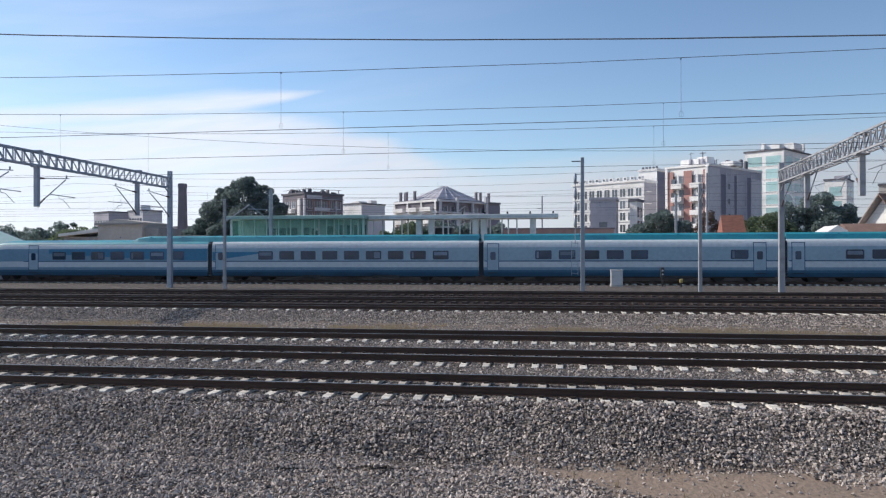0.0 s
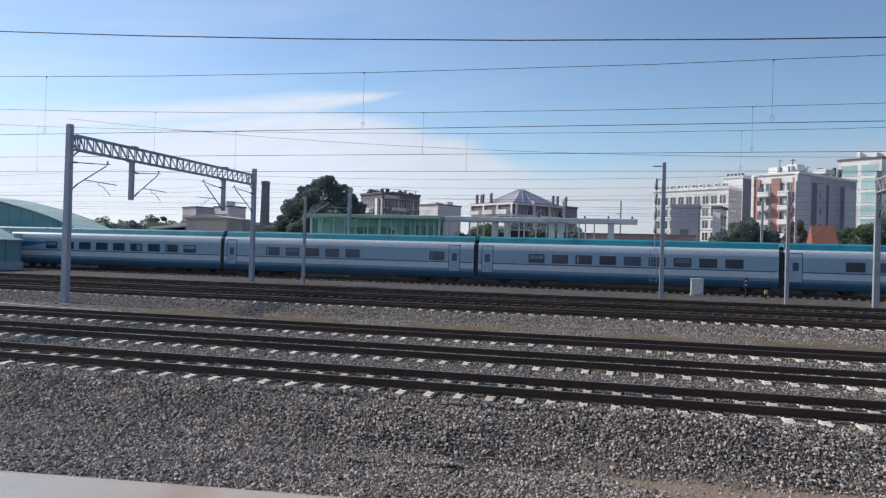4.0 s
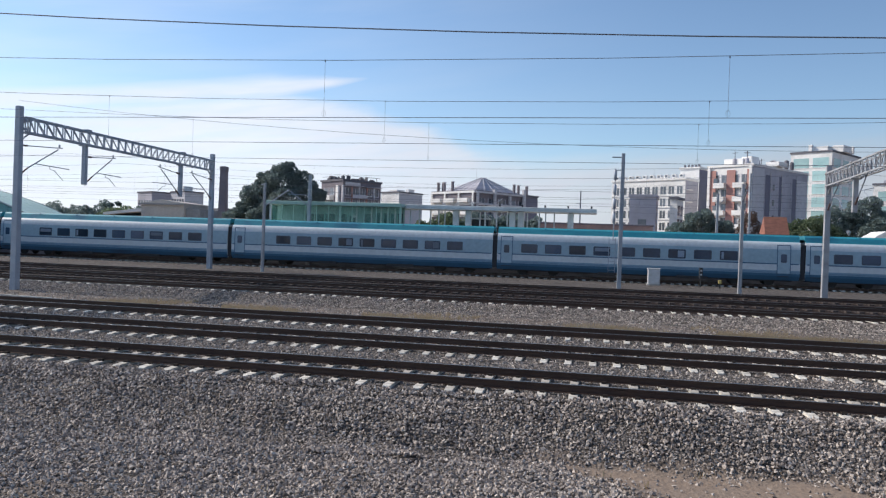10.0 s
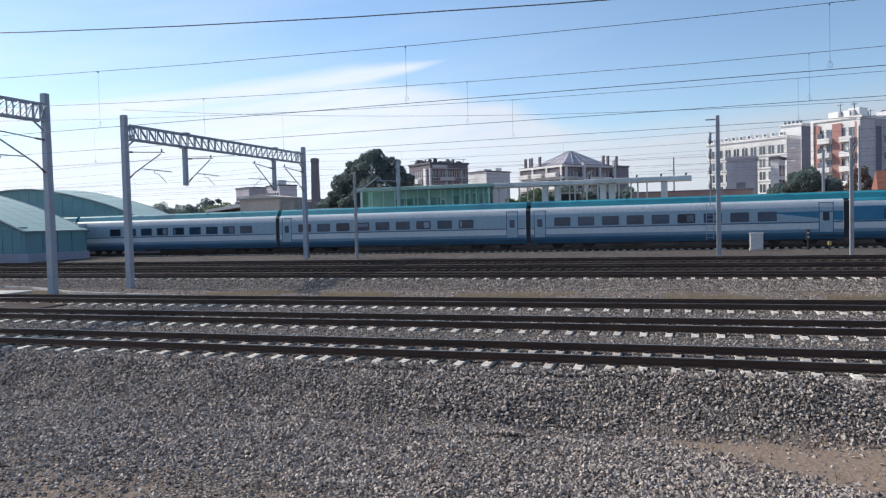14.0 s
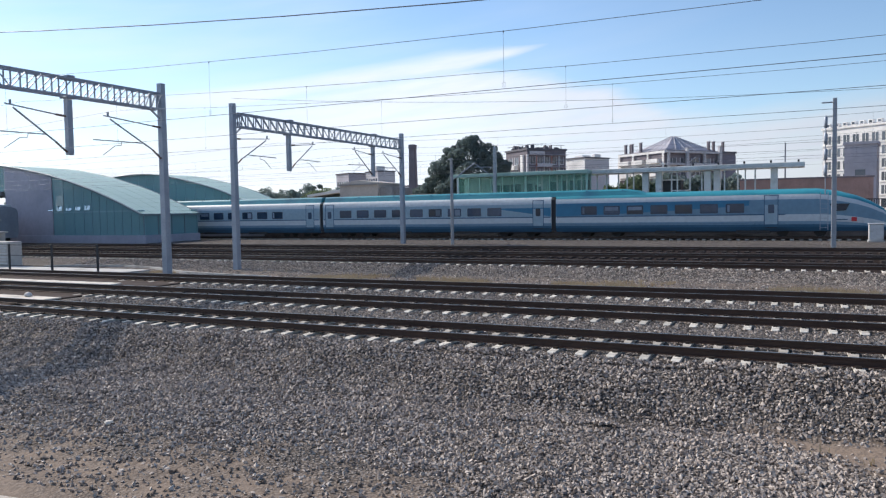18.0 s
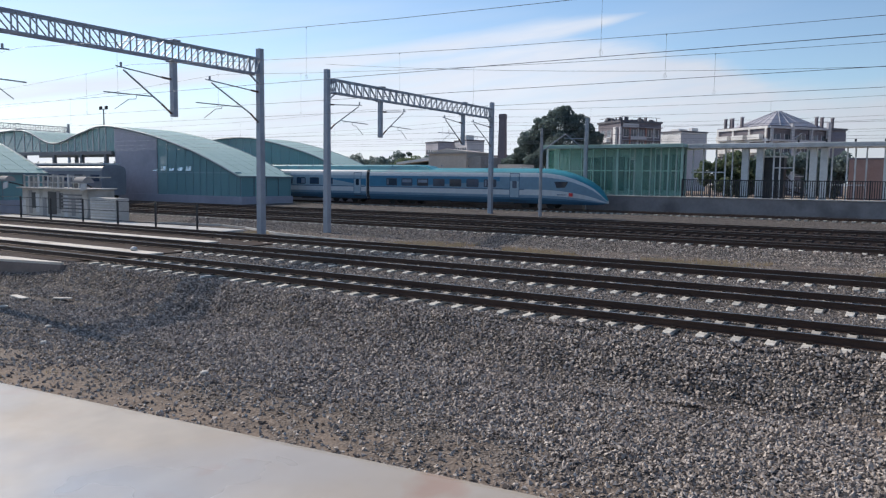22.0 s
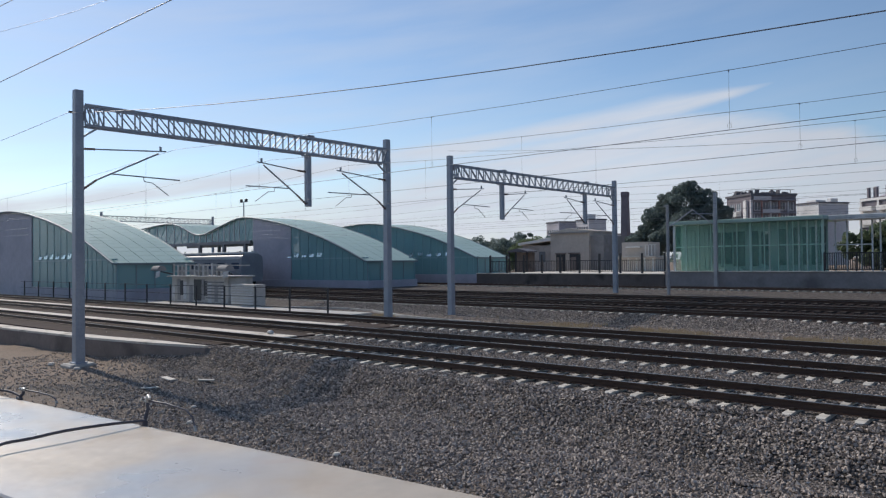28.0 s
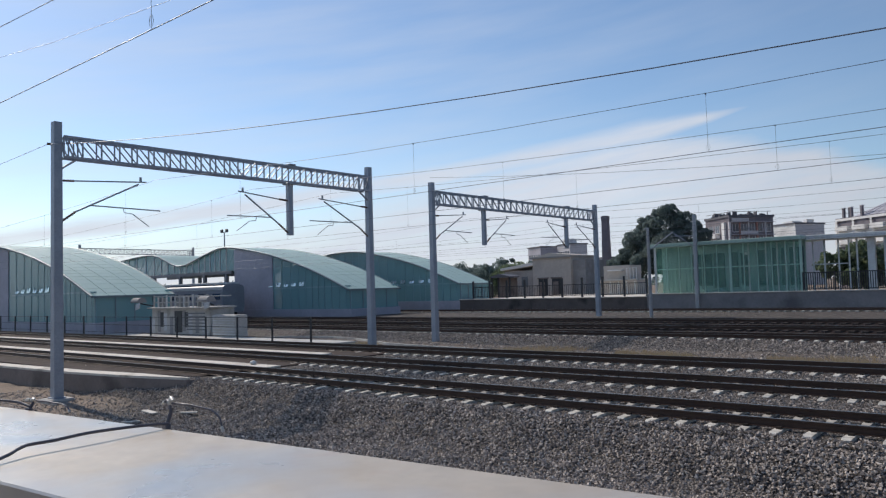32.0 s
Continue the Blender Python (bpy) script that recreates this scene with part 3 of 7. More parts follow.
def portal(name_label, x, ya, za, yb, zb, ztop, drops, arms, material=None, w=0.36, skew=0):
    """Two masts that carry a lattice beam across the tracks, with drop posts and cantilevers under it."""
    material = material or M_GALV
    t = thing("catenary_portal", name_label, "gantry", x, 0, 0, group="portals over the tracks")
    t.matrix_basis = pose(x, ya, 0, 0, 0, skew) @ pose(0, -ya, 0)
    box_mast("mast", ztop - za, w, material, t, pose(0, ya, za))
    box_mast("mast", ztop - zb, w, material, t, pose(0, yb, zb))
    top, bot, hw = ztop - 0.55, ztop - 1.33, 0.22
    a, b = ya + w / 2, yb - w / 2
    for sx in (-hw, hw):
        for z in (top, bot):
            part("chord", Geo().bar((sx, a, z), (sx, b, z), 0.085), material, t)
    # panels: two narrow ones at each mast, then even; the diagonals lean towards the middle of the span
    n = max(int((b - a - 1.4) / 0.72), 4)
    cuts = [a, a + 0.35, a + 0.7] + [a + 0.7 + (b - a - 1.4) * i / n for i in range(1, n)] + [b - 0.7, b - 0.35, b]
    for i, (y0, y1) in enumerate(zip(cuts, cuts[1:])):
        fall = (y0 + y1) / 2 < (a + b) / 2
        for sx in (-hw, hw):
            part("upright", Geo().bar((sx, y0, bot), (sx, y0, top), 0.05), material, t)
            za_, zb_ = (top, bot) if fall else (bot, top)
            part("diagonal", Geo().bar((sx, y0, za_), (sx, y1, zb_), 0.042), material, t)
        for z in (top, bot):
            part("cross_bar", Geo().bar((-hw, y0, z), (hw, y1, z), 0.03), material, t)
    for yy in (a + 0.02, b - 0.02):
        part("end_frame", Geo().bar((-hw, yy, bot), (hw, yy, top), 0.04).bar((hw, yy, bot), (-hw, yy, top), 0.04), material, t)
    for yy, zz in ((ya, za), (yb, zb)):
        part("foundation", Geo().box(-0.5, yy - 0.5, zz - 0.6, 0.5, yy + 0.5, zz - 0.02, 0.06), M_CONCRETE, t)
    for yy in (ya, yb):
        s = 1 if yy == ya else -1
        part("knee_brace", Geo().bar((0, yy + s * 0.15, bot - 0.45), (0, yy + s * 0.75, bot - 0.02), 0.07), material, t)
    for y, zl in drops:
        d = part("drop_post", Geo().box(-0.13, y - 0.13, zl, 0.13, y + 0.13, bot, 0.015), material, t)
        part("clamp_plate", Geo().box(-0.3, y - 0.2, top + 0.05, 0.3, y + 0.2, top + 0.12, 0.01), material, d)
        part("clamp_plate", Geo().box(-0.28, y - 0.2, bot - 0.1, 0.28, y + 0.2, bot - 0.05, 0), material, d)
    for y0, y1 in arms:
        arm(t, y0, y1)
    return t


portal("grey steel lattice portal over the three near tracks", -29.2, 11.93, -0.86, 28.3, -0.3, 9.52, [(22.9, 5.6)], [(11.93, 15.25), (22.9, 20.2), (28.3, 25.0)])
portal("grey steel lattice portal over the yard tracks before the station", -30.1, 34.6, -0.55, 55.3, 0.0, 9.36, [(39.9, 5.6), (50.6, 5.6)], [(34.6, 37.7), (39.9, 42.6), (50.6, 47.9), (55.3, 52.2)])
portal("pale steel lattice portal across the yard tracks", 13.35, 30.6, -0.5, 50.6, 0.0, 8.55, [(35.5, 5.3), (44.5, 5.3)], [(30.6, 33.8), (35.5, 38.2), (44.5, 42.0), (50.6, 47.4)], M_POLE, skew=-3.6)


def catenary(y, zc, zm, x_supports, label, first=-5.9, pitch=8.95, sag=0.55):
    """A carrying cable that sags between its supports, the level contact wire and the droppers between them."""
    t = thing("overhead_wire", label, "cable", 0, y, 0, group="wires over the tracks")
    part("contact_wire", Geo().tube([(x_supports[0], 0, zc), (x_supports[-1], 0, zc)], 0.0072, 4), M_WIRE, t)

    def height(x):
        for a, b in zip(x_supports, x_supports[1:]):
            if a <= x <= b:
                k = (x - a) / (b - a)
                return zm - sag * 4 * k * (1 - k)
        return zm

    pts = []
    for a, b in zip(x_supports, x_supports[1:]):
        pts += [(a + (b - a) * i / 10, 0, height(a + (b - a) * i / 10)) for i in range(10)]
    pts.append((x_supports[-1], 0, zm))
    part("carrying_cable", Geo().tube(pts, 0.0066, 4), M_WIRE, t)
    for i in range(-8, 8):
        x = first + i * pitch
        if not -75 < x < 60:
            continue
        z = height(x)
        # a thin rod with a slack loop at its foot and a small clamp at its head
        loop = [(x + 0.045 * math.sin(v), 0, zc + 0.09 - 0.07 * math.cos(v)) for v in (0.6, 1.6, 2.6, 3.6, 4.6, 5.6)]
        d = part("dropper", Geo().tube([(x, 0, zc), (x, 0, z)], 0.0034, 4).tube(loop, 0.0034, 4), M_WIRE, t)
        if y < 30:
            part("clamp", Geo().box(x - 0.012, -0.012, z - 0.03, x + 0.012, 0.012, z + 0.012, 0), M_WIRE, d)
    return t


SUP_NEAR = (-147, -88.5, -29.3, 30, 89)
SUP_FAR = (-160, -115, -72, -30, 13.8, 56, 99)
for yy, zc, zm, first, pitch in ((16.0, 5.58, 7.70, -5.98, 8.66), (20.8, 5.66, 7.71, -5.92, 8.93), (25.7, 5.73, 7.90, -5.7, 9.1)):
    catenary(yy, zc, zm, SUP_NEAR, "thin dark overhead wires above a near track", first, pitch, sag=0.87)
for yy in (38.4, 43.5, 48.9, 51.8):
    catenary(yy, 5.7, 7.3, SUP_FAR, "thin dark overhead wires above a yard track")
catenary(63.9, 5.9, 7.4, SUP_FAR, "thin dark overhead wires above the running line")
catenary(4.0, 5.65, 7.65, (-60, -22, 22, 60), "thin dark overhead wires above the camera's own track", -18.5, 11.0, sag=1.25)
ew = thing("earth_wire", "thin slack earth wire between portal heads", "cable", 0, 34.4, 0, group="wires over the tracks")
part("cable", Geo().tube([(x, 0, 8.87 - 0.0711 * (x + 22.6) + 0.00139 * (x + 22.6) * (x + 6.7)) for x in (-30 + 3.1 * i for i in range(15))], 0.008, 4), M_WIRE, ew)
tw = thing("return_wire", "thin bright return wire above the near track", "cable", 0, 4.0, 0, group="wires over the tracks")
part("cable", Geo().tube([(x, 0, 5.5 + 0.00423 * (x - 2) ** 2) for x in range(-22, 24, 4)], 0.003, 4), M_GALV, tw)
fw = thing("feeder_wire", "thin dark feeder wire slung between the portal heads", "cable", 0, 11.72, 0, group="wires over the tracks")
for a, b, z1, sg in ((-99, -29.6, 8.69, 0.6), (-29.6, 39.8, 7.10, 1.93)):
    part("cable", Geo().tube([(a + (b - a) * i / 20, 0, 8.69 + (z1 - 8.69) * i / 20 - sg * 4 * (i / 20) * (1 - i / 20)) for i in range(21)], 0.0105, 4), M_WIRE, fw)
part("bracket", Geo().tube([(-29.4, 0.25, 8.69), (-29.4, -0.05, 8.69)], 0.05), M_INSUL, fw)


# ---- single masts and small lineside things ----
def single_mast(x, y, z, top, w, label, material, arms=()):
    t = thing("catenary_mast", label, "mast", x, y, z, group="single masts by the running line")
    box_mast("mast", top - z, w, material, t, pose(0, 0, 0), 0.8)
    part("foundation", Geo().box(-0.35, -0.35, -0.5, 0.35, 0.35, 0.06, 0.04), M_CONCRETE, t)
    for dx, dy, z0, z1 in arms:
        part("bracket", Geo().tube([(0, 0, z0 - z), (dx, dy, z1 - z)], 0.05), M_GALV, t)
    return t


M_MAST_DARK = surface("weathered_mast", (0.30, 0.32, 0.35), (0.38, 0.40, 0.43), 1.2, 0.55, 0.3, 0.08)
m1 = single_mast(2.1, 52.9, 0.0, 9.45, 0.3, "tall grey steel mast with a top bracket and a ladder", M_MAST_DARK, [(-0.75, 0, 9.2, 9.2)])
lad = Geo()
for s in (-0.22, 0.22):
    lad.bar((-0.55 + s, 0, 1.2), (-0.55 + s, 0, 3.6), 0.04)
for i in range(8):
    lad.bar((-0.77, 0, 1.35 + i * 0.3), (-0.33, 0, 1.35 + i * 0.3), 0.03)
part("ladder", lad, M_GALV, m1)
for zz in (4.6, 5.6, 6.6, 7.6):
    part("tension_weight", Geo().lathe([(0.05, zz), (0.11, zz + 0.06), (0.11, zz + 0.66), (0.05, zz + 0.72)], -0.5, 0, 8), M_GALV, m1)
part("guide_rod", Geo().tube([(-0.5, 0, 3.4), (-0.5, 0, 8.4)], 0.03), M_GALV, m1)
part("guide_bracket", Geo().bar((-0.55, 0, 8.3), (0, 0, 8.3), 0.05), M_GALV, m1)
single_mast(9.8, 51.8, 0.0, 7.4, 0.24, "pale grey steel mast beside the running line", M_POLE, [(0, -1.2, 6.2, 6.9), (-0.4, 0, 6.6, 6.6)])
single_mast(-24.9, 54.0, 0.0, 7.0, 0.22, "pale grey steel mast with a slanting stay", M_POLE, [(1.5, 1.2, 5.2, 6.6), (-0.3, 0, 6.9, 6.9)])
single_mast(-26.1, 66.5, 0.0, 8.8, 0.34, "dark grey steel mast by the platform wall", M_MAST_DARK, [(-1.5, -1.2, 5.8, 7.2), (-1.6, -1.4, 6.9, 6.9)])
single_mast(-1.3, 95, 0.4, 10.0, 0.2, "thin pale lamp mast behind the hall", M_POLE, [(-0.6, 0, 8.4, 8.4)])
single_mast(17.8, 90, 0.4, 12.0, 0.24, "thin grey mast among the houses", M_MAST_DARK)
single_mast(14.3, 90, 0.4, 9.6, 0.3, "dark grey mast among the trees", M_MAST_DARK, [(0.8, 0, 8.2, 9.0)])

for x in (-60, -22, 22, 60):
    ow = single_mast(x, 1.6, -1.0, 7.4, 0.26, "grey steel mast that carries the wires over the window's own track", M_POLE)
    part("cantilever", Geo().tube([(0, 0.1, 7.2), (0, 2.4, 7.9)], 0.04).tube([(0, 0.1, 6.4), (0, 2.4, 7.9)], 0.04), M_GALV, ow)
    part("registration_arm", Geo().tube([(0, 0.1, 6.5), (0, 2.4, 6.66)], 0.035), M_GALV, ow)

M_CABINET = surface("cabinet_paint", (0.52, 0.525, 0.53), (0.61, 0.61, 0.61), 1.5, 0.5, 0, 0.05, spots=(0.45, 0.44, 0.42), spot_scale=2.5)
M_YELLOW = surface("yellow_paint", (0.42, 0.33, 0.10), (0.48, 0.38, 0.13), 4, 0.5)
cab = thing("relay_cabinet", "pale grey lineside cabinet on a concrete plinth", "cabinet", 5.0, 60.0, 0.13)
part("body", Geo().box(-0.45, -0.3, 0.12, 0.45, 0.3, 1.25, 0.03), M_CABINET, cab)
part("lid", Geo().box(-0.5, -0.35, 1.25, 0.5, 0.35, 1.31, 0.02), M_CABINET, cab)
part("door_panel", Geo().box(-0.40, -0.325, 0.2, 0.40, -0.302, 1.18, 0), M_CABINET, cab)
part("plinth", Geo().box(-0.5, -0.35, -0.25, 0.5, 0.35, 0.12, 0.02), M_CONCRETE, cab)
yb = thing("point_marker", "small yellow lineside marker box on a stub post", "marker", 9.75, 59, 0.13)
part("post", Geo().box(-0.05, -0.05, -0.2, 0.05, 0.05, 0.35, 0), M_DARK, yb)
part("box", Geo().box(-0.11, -0.1, 0.35, 0.11, 0.1, 0.62, 0.02), M_YELLOW, yb)
ds = thing("dwarf_signal", "dark low lineside signal on a short post", "signal", 8.5, 60, 0.13)
part("post", Geo().tube([(0, 0, -0.2), (0, 0, 0.7)], 0.05, 8), M_DARK, ds)
part("head", Geo().box(-0.13, -0.12, 0.7, 0.13, 0.12, 1.5, 0.03), M_DARK, ds)
for zz in (0.95, 1.25):
    part("lens", Geo().loft([[(0.07 * math.cos(a), yy, zz + 0.07 * math.sin(a)) for a in (2 * math.pi * j / 10 for j in range(10))] for yy in (-0.125, -0.16)], True), M_CABINET, ds)


M_BED = surface("dark_track_bed", (0.05, 0.038, 0.034), (0.09, 0.07, 0.06), 1.5, 0.95, 0, 0.4, spec=0.1)
M_STRIP = surface("cream_concrete", (0.60, 0.555, 0.485), (0.72, 0.665, 0.585), 0.9, 0.85, 0, 0.25, spots=(0.38, 0.34, 0.29), spot_scale=0.9)


# ---- concrete track slabs, kerbs, the fence ----
SLAB_EDGE = [(-24.6, 14.5), (-27.6, 13.8), (-31.4, 13.3), (-40.0, 12.8), (-70.0, 12.4), (-150.0, 12.2)]
structure("track_slab", Geo().prism([(-24.6, 28.05, -1.3)] + [(-150, 28.05, -1.3)] + [(x, y, -1.3) for x, y in reversed(SLAB_EDGE)], (0, 0, 1.06)), M_FACE, "brown stained concrete slab that carries the rails past the platforms", "slab")
structure("track_bed", Geo().prism([(-24.9, 27.9, -0.238), (-149, 27.9, -0.238), (-149, 13.0, -0.238), (-31.4, 14.1, -0.238), (-24.9, 15.1, -0.238)], (0, 0, 0.05)), M_BED, "dark bed between the rails on the slab", "track bed")
strip = [(x, y + 0.02) for x, y in SLAB_EDGE] + [(x, y + (0.15 if x > -26 else 0.7)) for x, y in reversed(SLAB_EDGE)]
structure("kerb_edge_strip", Geo().prism([(x, y, -0.24) for x, y in strip], (0, 0, 0.085)), M_STRIP, "pale cream concrete strip along the slab's edge", "strip")
for nm, pg in (("middle_strip", [(-150, 17.8), (-24.7, 17.8), (-24.7, 18.75), (-150, 18.75)]), ("far_strip", [(-150, 23.0), (-27.2, 23.0), (-27.2, 23.7), (-150, 23.7)])):
    structure("kerb_" + nm, Geo().prism([(x, y, -0.186) for x, y in pg], (0, 0, 0.05)), M_STRIP, "pale cream concrete strip between the tracks", "strip")
kerb = Geo()
pts = [(-47, 30.6), (-43.6, 34.0), (-39.5, 34.6), (-36.5, 33.9), (-34, 32.8), (-31.5, 31.6), (-29, 31.0), (-26.5, 30.6), (-24.5, 30.4)]
kerb.loft([[(x, y, -0.75), (x, y + 0.14, -0.75), (x, y + 0.14, -0.34), (x, y, -0.34)] for x, y in pts], False)
structure("kerb", kerb, M_CONCRETE, "pale concrete drain kerb curving between the tracks", "kerb")
structure("service_path", Geo().box(-110, 29.2, -0.8, -34, 31.6, -0.30, 0.02), M_CONCRETE, "pale concrete service path along the tracks", "path")

fence = thing("fence", "dark grey metal post and rail fence beside the tracks", "fence", 0, 28.55, -0.3)
for i in range(14):
    x = -34.6 - i * 3.72
    part("post", Geo().box(x - 0.05, -0.05, -0.1, x + 0.05, 0.05, 1.62, 0.01), M_DARK, fence)
for zz in (0.35, 0.95, 1.56):
    part("rail", Geo().bar((-84, 0, zz), (-34.6, 0, zz), 0.035), M_DARK, fence)
stone = thing("white_stone", "rough white stone between the rails", "stone", -26.2, 18.5, -0.14)
sg = Geo()
sg.loft([[(r * math.cos(a) * 1.3, r * math.sin(a), z) for a in (2 * math.pi * j / 9 for j in range(9))] for r, z in ((0.08, 0.0), (0.13, 0.05), (0.11, 0.13), (0.04, 0.17))], True)
part("stone", sg, M_CABINET, stone)

# ---- litter on the bank ----
M_BOARD = surface("bleached_board", (0.55, 0.51, 0.45), (0.70, 0.66, 0.60), 5, 0.8, 0, 0.3)
for x, y, l, w, rz in ((-21.8, 12.9, 0.55, 0.13, 35), (-23.2, 12.35, 0.9, 0.22, -8), (-22.0, 11.1, 0.5, 0.12, 60)):
    bd = thing("board", "bleached piece of board lying on the stones", "board", x, y, ground_z(y) + 0.05, rz, group="litter on the bank")
    part("board", Geo().box(-l / 2, -w / 2, -0.02, l / 2, w / 2, 0.015, 0.004), M_BOARD, bd)
for x, y, r, rz in ((-11.45, 9.62, 0.07, 20), (-18.2, 10.4, 0.06, 70), (-16.5, 9.3, 0.07, 110), (-30.4, 11.4, 0.12, 15), (-28.3, 11.5, 0.1, 80)):
    pc = thing("concrete_lump", "small broken lump of pale concrete on the ground", "rubble", x, y, ground_z(y) + 0.03, rz, group="litter on the bank")
    part("lump", Geo().loft([[(q * 1.4 * r * math.cos(v), q * r * math.sin(v), z * r) for v in (6.283 * j / 7 for j in range(7))] for q, z in ((0.7, -0.5), (1.0, 0.0), (0.75, 0.5), (0.3, 0.65))], False), M_BOARD, pc)



# ---- the train ----
M_BODY = surface("train_white", (0.52, 0.57, 0.60), (0.56, 0.61, 0.64), 0.4, 0.42, 0.0, 0.0, spec=0.4)
M_BAND = surface("train_window_band", (0.28, 0.395, 0.465), (0.31, 0.425, 0.495), 0.4, 0.42, 0.0, 0.0, spec=0.4)
M_BAND_END = surface("train_end_band", (0.15, 0.265, 0.36), (0.175, 0.295, 0.39), 0.4, 0.42, 0.0, 0.0, spec=0.4)
M_TEAL = surface("train_roof_teal", (0.02, 0.235, 0.30), (0.035, 0.285, 0.35), 0.5, 0.5, 0.0, 0.02, spots=(0.02, 0.17, 0.25), spot_scale=0.35)
M_BLUE = surface("train_skirt_blue", (0.012, 0.075, 0.15), (0.02, 0.10, 0.18), 0.5, 0.4, 0.0, 0.02, spots=(0.01, 0.045, 0.09), spot_scale=0.5, stretch=(0.4, 1, 2))
M_DOOR = surface("train_door", (0.30, 0.41, 0.48), (0.33, 0.44, 0.51), 0.4, 0.42, 0.0, 0.0, spec=0.4)
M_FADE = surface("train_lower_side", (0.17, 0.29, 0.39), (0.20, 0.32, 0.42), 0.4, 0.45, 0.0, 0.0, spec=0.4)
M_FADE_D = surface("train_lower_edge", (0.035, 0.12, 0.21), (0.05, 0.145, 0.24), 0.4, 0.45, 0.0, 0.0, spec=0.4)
M_TEAL2 = surface("train_sweep_teal", (0.022, 0.165, 0.30), (0.03, 0.195, 0.34), 0.5, 0.38, 0.0, 0.0)
M_LINE = surface("train_stripe_blue", (0.03, 0.09, 0.17), (0.04, 0.11, 0.20), 0.5, 0.4)
M_GLASS = surface("train_window_glass", (0.02, 0.04, 0.075), (0.045, 0.075, 0.125), 0.7, 0.10, 0, 0, spec=0.5, rand=0.6)
M_BLIND = surface("train_window_blind", (0.13, 0.17, 0.23), (0.20, 0.25, 0.31), 1.2, 0.5, 0, 0, rand=0.4)
M_GASKET = surface("window_gasket", (0.025, 0.04, 0.07), (0.04, 0.06, 0.095), 2, 0.5)
M_BELLOWS = surface("gangway_rubber", (0.012, 0.014, 0.02), (0.022, 0.025, 0.03), 6, 0.7)
M_UNDER = surface("underframe_dark", (0.02, 0.022, 0.026), (0.045, 0.042, 0.04), 3, 0.7)
M_RED = surface("red_badge", (0.55, 0.03, 0.04), (0.6, 0.04, 0.05), 3, 0.4)

SIDE = 1.46


def section(k=1.0, top=3.70, low=0.45):
    """Half outline of the car body, from the skirt to the roof's crown: half width and height."""
    return [(1.28 * k, low), (1.40 * k, 0.78), (1.44 * k, 0.98), (SIDE * k, 1.22), (SIDE * k, 1.74), (SIDE * k, 2.48), (1.44 * k, 2.88), (1.38 * k, 3.26), (1.24 * k, 3.46), (0.7 * k, top - 0.08), (0.0, top)]


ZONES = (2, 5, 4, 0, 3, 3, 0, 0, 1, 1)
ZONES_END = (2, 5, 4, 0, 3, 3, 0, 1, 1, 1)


def body_ring(x, half):
    return [(x, -w, z) for w, z in half] + [(x, w, z) for w, z in reversed(half[:-1])]


def car_body(x0, x1, ends, zones=ZONES):
    g = Geo()
    rings = [body_ring(x, half) for x, half in ends]
    n, k = len(g.v), len(rings[0])
    for r in rings:
        g.v += r
    for i in range(len(rings) - 1):
        for j in range(k - 1):
            zone = zones[j] if j < 10 else zones[k - 2 - j]
            a = i * k + j
            g.face((a, a + k, a + k + 1, a + 1), True, zone)
        e = len(g.v)
        g.v += [rings[i][k - 1], rings[i + 1][k - 1], rings[i + 1][0], rings[i][0]]
        g.face((e, e + 1, e + 2, e + 3), False, 2)
    for ring, order in ((rings[0], range(k)), (rings[-1], reversed(range(k)))):
        e = len(g.v)
        g.v += ring
        g.face([e + j for j in order], False)
    return g


def rounded(x0, z0, x1, z1, y, b, depth):
    """An upright plate with its corners cut, its face at y."""
    g = Geo()
    return g.prism([(x0 + b, y, z0), (x1 - b, y, z0), (x1, y, z0 + b), (x1, y, z1 - b), (x1 - b, y, z1), (x0 + b, y, z1), (x0, y, z1 - b), (x0, y, z0 + b)], (0, depth, 0))


BLINDS = random.Random(8)


def window_part(car, x, w, z0, z1, name="window"):
    """A flush window with a dark gasket; some have a pale blind or curtain behind."""
    y = -SIDE - 0.008
    f = part(name, rounded(x - w / 2, z0, x + w / 2, z1, y, 0.06, 0.03), M_GASKET, car)
    part("pane", rounded(x - w / 2 + 0.06, z0 + 0.06, x + w / 2 - 0.06, z1 - 0.06, y - 0.005, 0.04, 0.004), M_GLASS, f)
    r = BLINDS.random()
    if r < 0.34:
        a, b = (x - w / 2 + 0.12, x - w / 2 + 0.3) if r < 0.12 else (x + 0.05, x + w / 2 - 0.12) if r < 0.2 else (x - w / 2 + 0.12, x + w / 2 - 0.12)
        part("blind", Geo().box(a, y - 0.009, z0 + (0.1 if r < 0.2 else 0.34), b, y - 0.006, z1 - 0.1, 0), M_BLIND, f)


